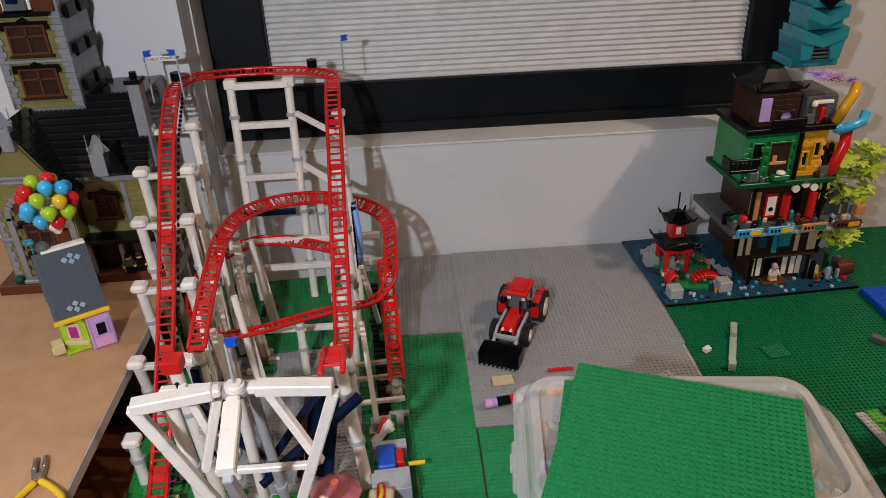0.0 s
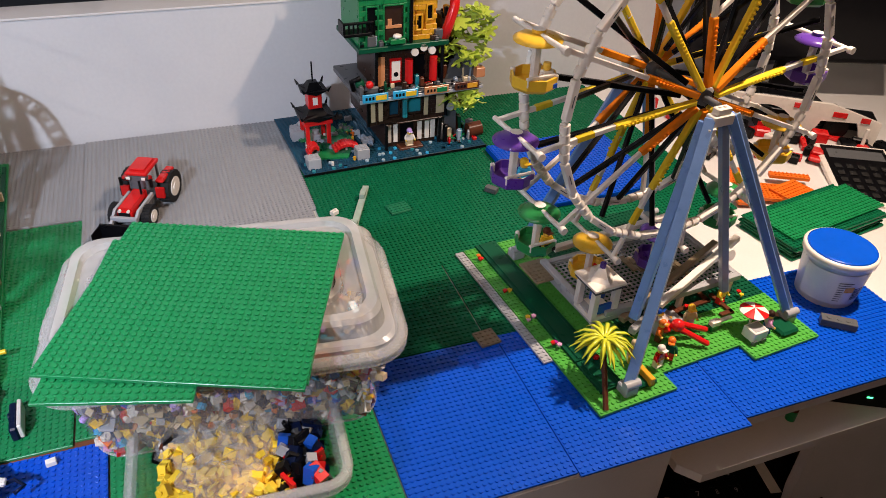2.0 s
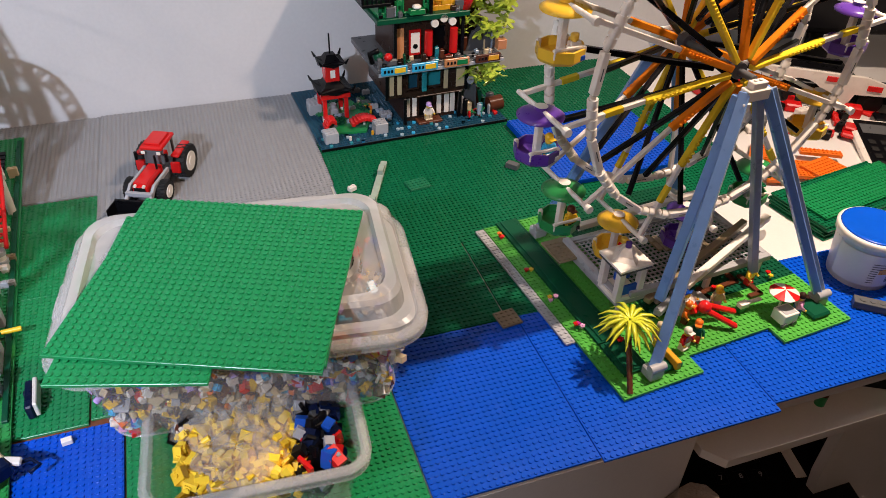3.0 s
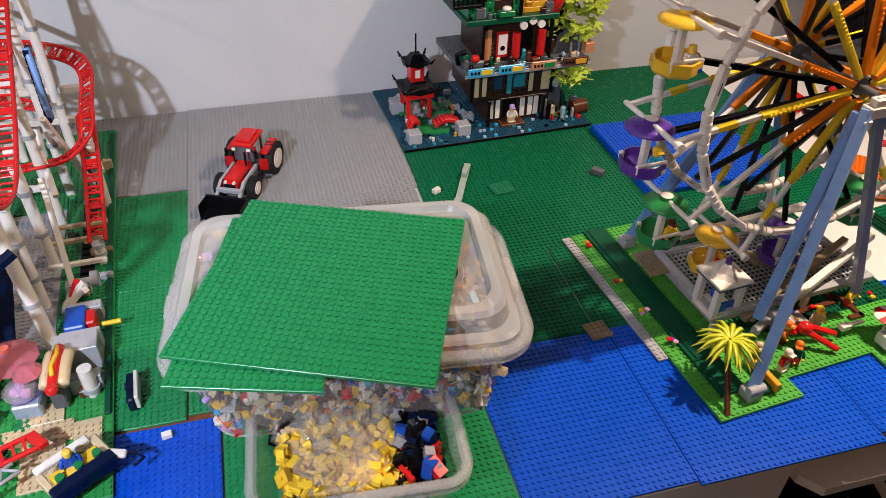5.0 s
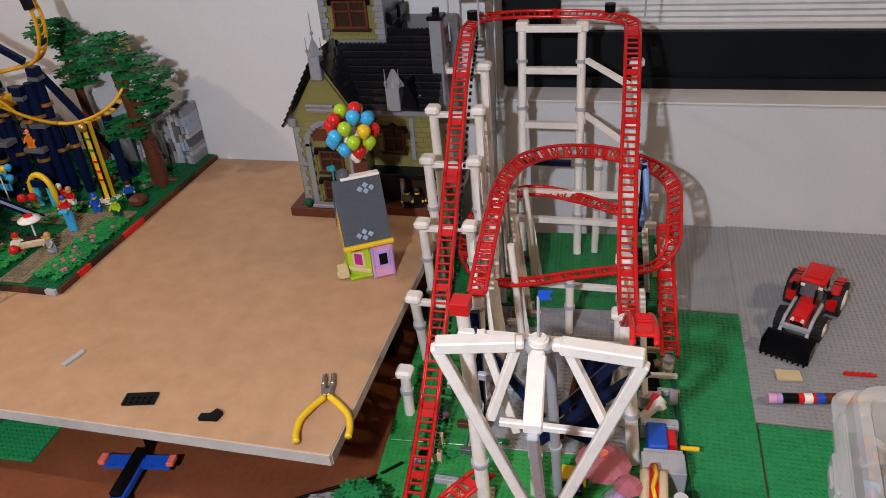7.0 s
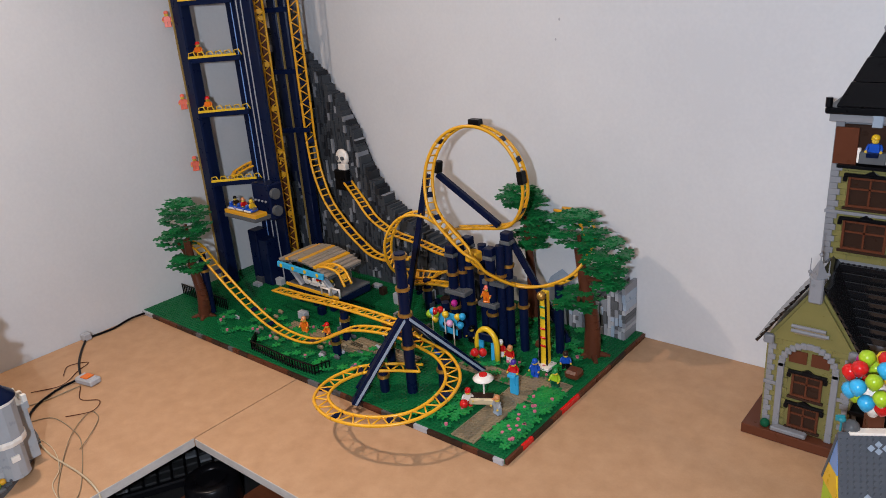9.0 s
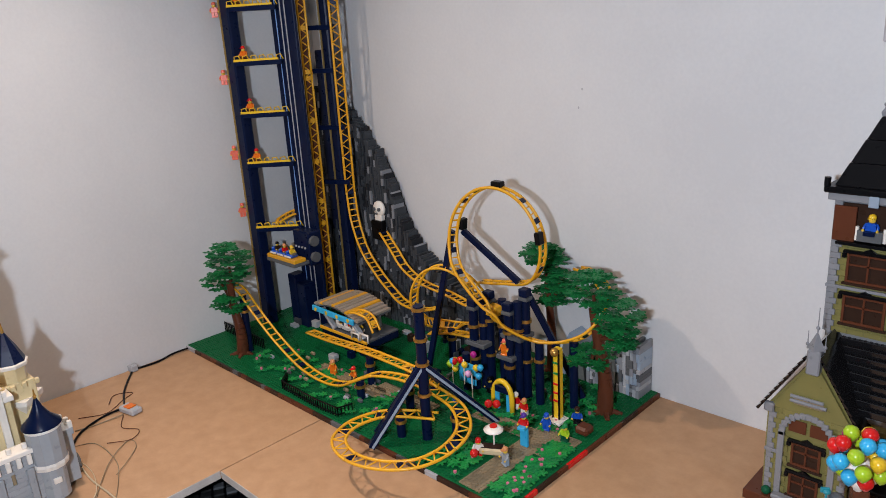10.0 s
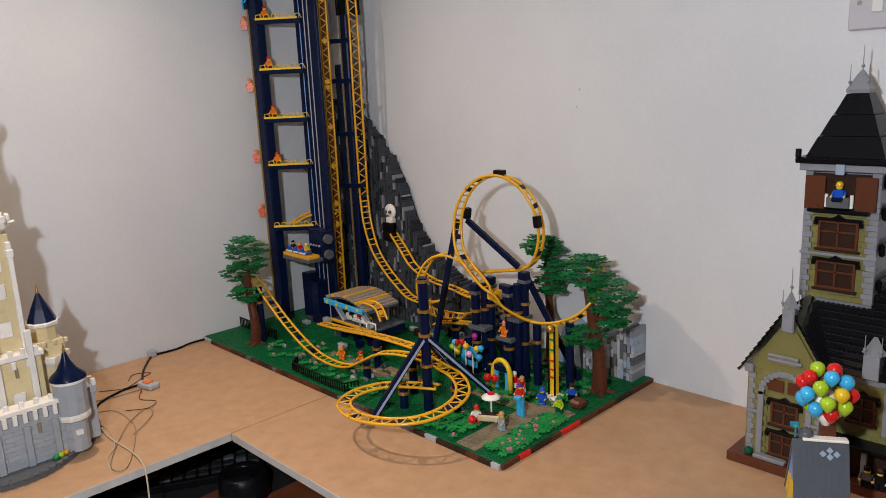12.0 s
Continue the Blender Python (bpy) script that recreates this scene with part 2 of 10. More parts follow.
        self.add(v[:n], [list(range(n))[::-1]])
        self.add(v[-n:], [list(range(n))])
        return self

    def ball(self, at, r, n=12, squash=1.0):
        prof = [(max(1e-5, r * math.sin(math.pi * i / 8)), -r * squash * math.cos(math.pi * i / 8)) for i in range(9)]
        return self.lathe(prof, at, n)

    def studs(self, x0, y0, nx, ny, z, n=8, skip=None, r=0.0024, h=0.0017):
        """Rows of studs; x0, y0 is the corner of the field."""
        ring = [(r * math.cos(2 * math.pi * i / n + 0.2), r * math.sin(2 * math.pi * i / n + 0.2)) for i in range(n)]
        for i in range(nx):
            for j in range(ny):
                cx, cy = x0 + (i + 0.5) * S, y0 + (j + 0.5) * S
                if skip and skip(cx, cy): continue
                k = len(self.v)
                self.v += [self.m @ Vector((cx + a, cy + b_, z)) for a, b_ in ring] + [self.m @ Vector((cx + a, cy + b_, z + h)) for a, b_ in ring]
                self.f += [[k + q, k + (q + 1) % n, k + n + (q + 1) % n, k + n + q] for q in range(n)] + [[k + n + q for q in range(n)]]
                self.smooth += [False] * (n + 1)
        return self

    def stud_at(self, x, y, z, r=0.0024, h=0.0017):
        return self.cyl((x, y, z), (x, y, z + h), r, n=8, smooth=False)

    def mesh(self, name):
        me = bpy.data.meshes.new(name)
        me.from_pydata([tuple(p) for p in self.v], [], self.f)
        me.polygons.foreach_set("use_smooth", self.smooth)
        me.update()
        return me


def part(name, shape, mat, parent=None, label=""):
    """Links a shape as one mesh object, under a thing or a part."""
    ob = new(name, shape.mesh(name))
    ob.data.materials.append(mat)
    if parent is not None:
        ob.parent = parent
    if label:
        ob["label"] = label
    return ob


def thing(name, label, category, m=None, group="", kind=""):
    ob = new(name)
    if m is not None:
        ob.matrix_world = m
    return tagged(ob, label, category, group, kind)


def single(name, shape, mat, label, category, m=None, group="", kind=""):
    ob = part(name, shape, mat)
    if m is not None:
        ob.matrix_world = m
    return tagged(ob, label, category, group, kind)


def spline(pts, steps=8, closed=False):
    """Points of a smooth curve through the given ones."""
    pts = [Vector(p) for p in pts]
    n, out = len(pts), []
    for i in range(n if closed else n - 1):
        if closed:
            p0, p1, p2, p3 = pts[i - 1], pts[i], pts[(i + 1) % n], pts[(i + 2) % n]
        else:
            p1, p2 = pts[i], pts[i + 1]
            p0 = pts[i - 1] if i else p1 * 2 - p2
            p3 = pts[i + 2] if i + 2 < n else p2 * 2 - p1
        for k in range(steps):
            t = k / steps
            out.append(0.5 * ((2 * p1) + (p2 - p0) * t + (2 * p0 - 5 * p1 + 4 * p2 - p3) * t * t + (3 * p1 - p0 - 3 * p2 + p3) * t ** 3))
    if not closed:
        out.append(pts[-1])
    return out


# ---- room ----
ZM = 0.14  # top of the fibreboard shelf; the desk top is z = 0
FLOOR, ROOF = -0.75, 1.65


def structure(name, shape, mat, label, category):
    return single(name, shape, mat, label, category, kind="structure")


structure("floor", Shape().box(-2.35, -4.1, FLOOR - 0.1, 3.6, 2.0, FLOOR), CARPET, "dark carpeted floor under the desks", "floor")
structure("ceiling", Shape().box(-2.35, -4.1, ROOF, 3.6, 2.0, ROOF + 0.1), CEIL, "plain unseen ceiling, toned down to cut bounced light", "ceiling")
structure("wall_west", Shape().box(-2.33, -4.1, FLOOR, -2.212, 1.9, ROOF), WALL, "white painted plaster wall beside the castle", "wall")
# South and east walls stay out of view; their dark tone limits bounce.
structure("wall_south", Shape().box(-2.212, -4.1, FLOOR, 3.5, -4.0, ROOF), BACKWALL, "plain unseen wall, toned dark to cut bounced light", "wall")
structure("wall_east", Shape().box(3.4, -4.0, FLOOR, 3.5, 1.9, ROOF), BACKWALL, "plain unseen wall, toned dark to cut bounced light", "wall")
structure("wall_north_1", Shape().box(-2.212, 1.716, FLOOR, -0.465, 1.96, ROOF), WALL, "white painted plaster wall behind the tall coaster", "wall")
wn = Shape()
wn.box(-0.465, 1.787, FLOOR, 3.4, 1.96, 0.257).box(0.745, 1.787, 0.257, 3.4, 1.96, ROOF).box(-0.465, 1.787, 1.42, 0.745, 1.96, ROOF)
structure("wall_north_2", wn, WALL, "white painted plaster wall around the window", "wall")
structure("trim_1", Shape().box(-0.464, 1.784, 0.2575, 0.744, 1.868, 0.262, 0.001).box(-0.4645, 1.788, 0.262, -0.461, 1.868, 1.42).box(0.7415, 1.788, 0.262, 0.7445, 1.868, 1.42),
          REVEAL, "cream painted window reveal and sill edge", "window sill")
win = thing("window_1", "dark framed window with a lowered white pleated blind", "window", kind="structure")
part("window_frame", Shape().box(-0.4605, 1.868, 0.262, 0.7405, 1.91, 0.372, 0.003).box(-0.4605, 1.868, 0.372, -0.347, 1.91, 1.42, 0.003)
     .box(0.652, 1.868, 0.372, 0.7405, 1.91, 1.42, 0.003).box(-0.347, 1.868, 1.36, 0.652, 1.91, 1.42, 0.003), FRAME, win)
part("window_sill", Shape().box(-0.455, 1.858, 0.262, 0.735, 1.8675, 0.285, 0.002), FRAME, win)
part("pane", Shape().box(-0.347, 1.905, 0.372, 0.652, 1.909, 1.36), BLACK, win)
bl = Shape()
pleat, zb = 0.0115, 0.374
rows = int((1.36 - zb) / pleat)
v, f = [], []
for i in range(rows * 2 + 1):
    y = 1.888 + (0.006 if i % 2 else 0.0)
    v += [(-0.346, y, zb + i * pleat / 2), (0.651, y, zb + i * pleat / 2)]
    if i:
        f.append([2 * i - 2, 2 * i - 1, 2 * i + 1, 2 * i])
bl.add(v, f)
part("blind", bl, BLINDM, win, "white pleated fabric blind")
part("bottom_rail", Shape().box(-0.346, 1.882, 0.372, 0.651, 1.896, 0.381, 0.002), DESKWHITE, win)

# socket switch on the wall
SWITCHP = surface("aged_switch_plastic", (0.46, 0.43, 0.45), (0.54, 0.51, 0.52), 0.35, 8, 300, 0.05)
sw = thing("wall_switch", "white plastic wall switch with a red rocker strip", "light switch", Matrix.Translation((0.053, 0, 0.087)))
part("plate", Shape().box(-0.772, 1.7075, 0.80, -0.62, 1.7155, 0.89, 0.003), SWITCHP, sw)
part("rocker", Shape().box(-0.735, 1.7035, 0.828, -0.718, 1.7075, 0.860, 0.001), DESKWHITE, sw)
part("rocker", Shape().box(-0.695, 1.7035, 0.828, -0.678, 1.7075, 0.860, 0.001), DESKWHITE, sw)
part("red_rocker", Shape().box(-0.742, 1.705, 0.868, -0.690, 1.7075, 0.882, 0.001), RED, sw, "dark red strip")
part("screw", Shape().cyl((-0.755, 1.7075, 0.845), (-0.755, 1.7055, 0.845), 0.004), STEEL, sw)
FILLER = surface("grey_filler", (0.30, 0.30, 0.31), (0.52, 0.52, 0.53), 0.8, 60, 500, 0.3)
rnd = random.Random(15)
for x0, z0, x1, z1, n_ in ((-1.636, 1.09, -1.612, 1.19, 7), (-1.028, 1.10, -1.014, 1.118, 3), (-1.283, 0.800, -1.279, 0.806, 1), (-1.292, 0.761, -1.288, 0.767, 1)):
    smear = Shape()
    for k in range(n_):
        x, z = rnd.uniform(x0, x1), z0 + (z1 - z0) * (k + 0.5) / n_
        w_, h_ = (rnd.uniform(0.002, 0.006), rnd.uniform(0.004, 0.009)) if n_ > 1 else (0.002, 0.003)
        q = [(x + w_ * math.cos(t_) * rnd.uniform(0.6, 1.2), z + h_ * math.sin(t_) * rnd.uniform(0.6, 1.2)) for t_ in (2 * math.pi * i / 9 for i in range(9))]
        smear.add([(a, 1.7156, b) for a, b in q] + [(a, 1.7162, b) for a, b in q], [list(range(9))[::-1]] + [[i, (i + 1) % 9, 9 + (i + 1) % 9, 9 + i] for i in range(9)])
    single("wall_mark", smear, FILLER, "grey scuffed filler mark on the painted wall", "wall mark")

# ---- desks and boards ----
mah = thing("wooden_desk", "reddish brown varnished wooden desk top", "desk")
part("desk_top", Shape().box(-2.20, 0.62, -0.032, 0.345, 1.70, -0.004, 0.003), MAHOG, mah)
for x in (-2.1, -1.0, 0.2):
    part("leg", Shape().box(x, 0.8, FLOOR, x + 0.05, 0.85, -0.032, 0.002), MAHOG, mah)
    part("leg", Shape().box(x, 1.6, FLOOR, x + 0.05, 1.65, -0.032, 0.002), MAHOG, mah)
wd = thing("white_desk", "white laminate desk carrying the coloured baseplates", "desk")
part("desk_top", Shape().box(0.347, 0.735, -0.03, 2.39, 1.78, -0.004, 0.002), DESKWHITE, wd)
part("side_panel", Shape().box(0.36, 0.752, FLOOR, 0.742, 1.70, -0.03, 0.002), DESKWHITE, wd)
part("door_panel", Shape().box(0.372, 0.738, FLOOR + 0.04, 0.735, 0.752, -0.034, 0.002), DESKWHITE, wd)
part("shelf", Shape().prism([(0.780, 0.718), (1.62, 0.718), (1.62, 1.2), (0.748, 1.2), (0.757, 0.745)], -0.101, -0.085), DESKWHITE, wd, "white pull-out shelf")
pv = Shape()
side = [(1.06, -0.102), (1.6, -0.102), (1.6, -0.6), (1.075, -0.6), (1.06, -0.42), (1.035, -0.27), (1.033, -0.17), (1.042, -0.12)]
pv.slab(side[::-1], 0.748, 0.766)
for k in range(6):
    pv.cyl((1.17 + 0.012 * (k % 2), 0.7475, -0.14 - 0.05 * k), (1.17 + 0.012 * (k % 2), 0.7485, -0.14 - 0.05 * k), 0.0035, n=8)
part("end_panel", pv, DESKWHITE, wd, "white end panel with rounded cut-out")

for nm, x0, x1, y0, lab in (("board_on_desk", -1.603, -0.512, 0.935, "raw brown fibreboard shelf raised above the desk"), ("board_by_wall", -2.208, -1.606, 0.10, "raw brown fibreboard shelf running along the wall")):
    b = thing(nm, lab, "board")
    sh = Shape().box(x0, y0, ZM - 0.018, x1, 1.7155, ZM, 0.0008)
    part("panel", sh, MDF, b)
    e = Shape().box(x0 + 0.001, y0 - 0.0012, ZM - 0.0175, x1 - 0.001, y0, ZM - 0.0006, 0.0003)
    e.box(x1, y0 + 0.002, ZM - 0.0175, x1 + 0.0012, 1.713, ZM - 0.0006, 0.0003) if nm == "board_on_desk" else e.box(x1, y0 + 0.002, ZM - 0.0175, x1 + 0.0012, 0.934, ZM - 0.0006, 0.0003)
    part("cut_edge", e, MDFEDGE, b, "pale sawn edge")
    for lx, ly in ((x0 + 0.03, y0 + 0.16), (x1 - 0.09, y0 + 0.35), (x0 + 0.03, 1.60), (x1 - 0.09, 1.60)):
        z_foot = -0.004 if ly > 0.72 else FLOOR
        part("leg", Shape().box(lx, ly, z_foot, lx + 0.05, ly + 0.05, ZM - 0.018, 0.002), BLACK, b)


# ---- baseplates on the desks ----
def baseplate(name, mat, label, x, y, nx, ny, z=0.0, turn=0.0, skip=None, n=8, group="baseplates on the desk"):
    """A thin moulded plate with studs; x, y is its front left corner."""
    t = thing(name, label, "baseplate", pose(x, y, z, 0, 0, turn), group)
    part("plate", Shape().box(0, 0, -0.0035, nx * S - 0.0004, ny * S - 0.0004, 0, 0.0004), mat, t)
    tagged(part("studs", Shape().studs(0, 0, nx, ny, 0, n, skip), mat, t), kind="stuff")
    return t


GREYP = plastic("grey_baseplate", (0.30, 0.305, 0.31), 0.34)
GREENP = plastic("green_baseplate", (0.006, 0.24, 0.075), 0.27)
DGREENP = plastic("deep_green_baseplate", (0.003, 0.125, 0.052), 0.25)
BLUEP = plastic("blue_baseplate", (0.001, 0.080, 0.58), 0.22)
baseplate("grey_baseplate", GREYP, "large grey studded baseplate against the wall", 0.003, 1.398, 50, 48)
baseplate("grey_baseplate", GREYP, "grey studded baseplate strip under the tractor bucket", 0.003, 1.222, 49, 22)
baseplate("grey_baseplate", GREYP, "grey studded baseplate beside the red coaster", -0.253, 1.482, 32, 37)
baseplate("green_baseplate", GREENP, "green studded baseplate beside the red coaster", -0.252, 1.220, 32, 32)
baseplate("green_baseplate", GREENP, "green studded baseplate beside the storage box", -0.252, 0.956, 32, 33)
baseplate("green_baseplate", GREENP, "green studded baseplate under the storage boxes", 0.006, 0.962, 50, 32)
baseplate("blue_baseplate", BLUEP, "blue studded baseplate in front of the green one", -0.252, 0.775, 37, 22)
baseplate("green_baseplate", GREENP, "green studded baseplate under the storage boxes", 0.046, 0.640, 40, 40)
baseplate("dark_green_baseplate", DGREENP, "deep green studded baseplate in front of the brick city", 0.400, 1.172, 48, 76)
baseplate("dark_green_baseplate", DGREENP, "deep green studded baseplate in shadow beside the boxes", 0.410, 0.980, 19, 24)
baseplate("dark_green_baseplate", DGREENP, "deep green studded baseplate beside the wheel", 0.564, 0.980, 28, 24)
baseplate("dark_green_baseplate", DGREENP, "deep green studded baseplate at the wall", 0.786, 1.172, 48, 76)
baseplate("blue_baseplate", BLUEP, "blue studded baseplate along the desk edge", 0.368, 0.722, 26, 32)
baseplate("blue_baseplate", BLUEP, "blue studded baseplate along the desk edge", 0.577, 0.716, 32, 33)
baseplate("blue_baseplate", BLUEP, "blue studded baseplate under the paint tub", 0.834, 0.729, 48, 31)
for k in range(3):
    baseplate("blue_plate", BLUEP, "blue studded plate in a small stack behind the wheel", 0.79 + 0.002 * k, 1.272 - 0.002 * k, 34, 31, 0.0052 + 0.0042 * k, 0.5 * k, group="stack of blue plates")
for k in range(6):
    baseplate("green_baseplate", (DGREENP, GREENP)[k == 5], "green studded baseplate in a stack on the white desk", 1.150 + (0.012 if k == 5 else 0.003 * (k % 2)), 1.000 + (0.020 if k == 5 else 0.004 * (k % 3)), 32, 11 if k == 5 else 15, 0.0002 + 0.0056 * k, 9.0 + 0.6 * (k % 2), group="stack of green plates")

# ---- storage boxes ----


def rounded(x0, y0, x1, y1, r, n=5):
    out = []
    for cx, cy, a0 in ((x1 - r, y0 + r, -90), (x1 - r, y1 - r, 0), (x0 + r, y1 - r, 90), (x0 + r, y0 + r, 180)):
        out += [(cx + r * math.cos(radians(a0 + 90 * k / n)), cy + r * math.sin(radians(a0 + 90 * k / n))) for k in range(n + 1)]
    return out


def shell(s, rings, inward=None):
    """Skin through rings of equal length, each a list of points at a height."""
    n = len(rings[0][0])
    v, f = [], []
    for poly, z in rings:
        v += [(x, y, z) for x, y in poly]
    for k in range(len(rings) - 1):
        f += [[k * n + i, k * n + (i + 1) % n, (k + 1) * n + (i + 1) % n, (k + 1) * n + i] for i in range(n)]
    return s.add(v, f, True)


def tub(w, d, h, taper, rim, shift=0.0, corner=0.035):
    s = Shape(Matrix.Translation((0, shift, 0)))
    o = lambda k, e=0: rounded(-w / 2 + k - e, -d / 2 + k - e, w / 2 - k + e, d / 2 - k + e, corner)
    shell(s, [(o(taper), 0.002), (o(taper * 0.96), 0.006), (o(0.004), h - 0.012), (o(0, rim), h - 0.010), (o(0, rim), h), (o(0.001), h), (o(0.005), h - 0.012), (o(taper + 0.002), 0.0045)])
    s.add([(x, y, 0.002) for x, y in o(taper)], [list(range(len(o(taper))))[::-1]])
    return s


def tub_rim(w, d, h, rim, shift=0.0, corner=0.035):
    """The thick moulded flange round a tub's mouth."""
    s = Shape(Matrix.Translation((0, shift, 0)))
    o = lambda e: rounded(-w / 2 - e, -d / 2 - e, w / 2 + e, d / 2 + e, corner + e, 9)
    rings = [(o(rim + 0.0005), h - 0.013), (o(rim + 0.0015), h - 0.002), (o(rim - 0.001), h + 0.0012), (o(0.001), h + 0.0012), (o(-0.002), h - 0.002), (o(-0.001), h - 0.009), (o(rim - 0.0025), h - 0.0095), (o(rim - 0.0025), h - 0.013), (o(rim + 0.0005), h - 0.013)]
    n = len(rings[0][0])
    v = [(x, y, z) for poly, z in rings for x, y in poly]
    s.add(v, [[k * n + i, k * n + (i + 1) % n, (k + 1) * n + (i + 1) % n, (k + 1) * n + i] for k in range(len(rings) - 1) for i in range(n)])
    return s


def loose_bricks(name, parent, count, x0, y0, x1, y1, z0, z1, colours, seed, size=0.8, singles=0):
    """A heap of small plates and bricks: the foremost ones singly, the rest joined, a mesh for each colour."""
    rnd = random.Random(seed)
    shapes = [Shape() for _ in colours]
    for k in range(count):
        c = rnd.randrange(len(colours))
        s = Shape() if k < singles else shapes[c]
        y = y0 + rnd.random() ** 2 * 0.010 if k < singles else rnd.uniform(y0, y1)
        s.m = Matrix.Translation((rnd.uniform(x0, x1), y, rnd.uniform(z0, z1))) @ Euler((rnd.uniform(0, 6.3), rnd.uniform(0, 6.3), rnd.uniform(0, 6.3))).to_matrix().to_4x4()
        kind = rnd.random()
        a, b_, c_ = S * size * rnd.choice((1, 1, 2)), S * size * rnd.choice((1, 1, 2)), size * rnd.choice((P, BK, BK))
        if kind < 0.72:
            s.box(-a / 2, -b_ / 2, -c_ / 2, a / 2, b_ / 2, c_ / 2, 0.0003)
            if kind < 0.45: s.cyl((0, 0, c_ / 2), (0, 0, c_ / 2 + 0.0017), 0.0024, n=7)
        else:
            s.cyl((0, 0, -c_ / 2), (0, 0, c_ / 2), 0.0040 * size, n=9)
        if k < singles:
            part("brick", s, colours[c], parent)
    for s, c in zip(shapes, colours):
        tagged(part(name, s, c, parent), kind="stuff")


MIX = [WHITE, TAN, PINK, WHITE, LGREY, BROWN, WHITE, RED, TAN, YELLOW, WHITE, BROWN, TAN, ORANGE, LGREY, NAVY, LAVENDER, YELLOW, DBROWN, DTAN, LGREY, WHITE, BLUE, DGREY, NOUGAT, AZURE]
box1 = thing("storage_box", "clear plastic storage box full of mixed small bricks", "storage box", pose(0.208, 0.930, 0.0740, 0, 0, -6.5))
part("tub", tub(0.355, 0.210, 0.128, 0.022, 0.009, -0.012), BOXCLEAR, box1).matrix_basis = Matrix.Translation((0.002, 0, 0))
part("rim", tub_rim(0.355, 0.210, 0.128, 0.010, -0.012), RIMCLEAR, box1, "thick translucent rim").matrix_basis = Matrix.Translation((0.002, 0, 0))
loose_bricks("brick_fill", box1, 2900, -0.146, -0.088, 0.150, 0.074, 0.007, 0.055, MIX, 3, 0.92, 150)
loose_bricks("brick_fill", box1, 2200, -0.156, -0.096, 0.160, 0.082, 0.055, 0.106, MIX, 4, 0.92, 149)
for bx, w_, d_, tp, sh_, cr in ((box1, 0.355, 0.210, 0.022, -0.012, 0.035),):
    foot_ring = Shape(Matrix.Translation((0.002, sh_, 0))).tube([(x, y, 0.0035) for x, y in rounded(-w_ / 2 + tp, -d_ / 2 + tp, w_ / 2 - tp, d_ / 2 - tp, cr, 8)], 0.0015, 6, True)
    part("foot_ring", foot_ring, RIMCLEAR, bx, "thick bottom edge")
LID = Matrix.Translation((0, 0, 0.0235))
lid = Shape(LID)
o = lambda k: rounded(-0.183 + k, -0.104 + k, 0.178 - k, 0.128 - k, 0.033, 9)
lid_rings = [(o(0.001), 0.092), (o(-0.003), 0.094), (o(-0.003), 0.101), (o(0.001), 0.104), (o(0.009), 0.105), (o(0.012), 0.122), (o(0.016), 0.127), (o(0.026), 0.128), (o(0.029), 0.1215), (o(0.048), 0.121), (o(0.050), 0.126), (o(0.056), 0.126), (o(0.058), 0.121)]
quads = lambda n: [[k * 40 + i, k * 40 + (i + 1) % 40, k * 40 + 40 + (i + 1) % 40, k * 40 + 40 + i] for k in range(n - 1) for i in range(40)]
lid.add([(x, y, z) for ring, z in lid_rings[:9] for x, y in ring], quads(9))
lid_part = part("lid", lid, LIDCLEAR, box1, "milky translucent lid")
sunk = Shape(LID).add([(x, y, z) for ring, z in lid_rings[8:] for x, y in ring], quads(len(lid_rings) - 8))
sunk.add([(x, y, 0.121) for x, y in o(0.058)], [list(range(40))])
part("lid_panel", sunk, PANELCLEAR, lid_part, "clearer sunken middle of the lid")
for sx in (-1, 1):
    cl = Shape(LID).box(sx * 0.176, -0.028, 0.070, sx * 0.190, 0.028, 0.102, 0.003)
    cl.box(sx * 0.183, -0.012, 0.088, sx * 0.1925, 0.012, 0.096, 0.001)
    part("clip", cl, LIDCLEAR, box1)
box2 = thing("storage_box", "open clear plastic box holding bagged yellow parts", "storage box", pose(0.197, 0.850, 0.001, 0, 0, -4))
part("tub", tub(0.208, 0.216, 0.1035, 0.014, 0.007, -0.010, 0.022), BOXCLEAR, box2)
part("rim", tub_rim(0.208, 0.216, 0.1035, 0.008, -0.010, 0.022), RIMCLEAR, box2, "thick translucent rim")
loose_bricks("brick_fill", box2, 300, 0.040, -0.100, 0.084, 0.075, 0.040, 0.094, [BLACK, BLACK, NAVY, LGREY, RED, DGREY, BLACK, BLUE], 5, 1.35)
BRIGHTY = plastic("bright_yellow_plastic", (0.90, 0.62, 0.04))
loose_bricks("yellow_fill", box2, 1300, -0.080, -0.100, 0.045, 0.075, 0.040, 0.089, [BRIGHTY, BRIGHTY, BRIGHTY, YELLOW], 6, 0.9)
loose_bricks("dark_fill", box2, 90, -0.086, -0.02, -0.06, 0.075, 0.040, 0.092, [BLACK, DGREY, WHITE, BROWN], 9, 1.2)
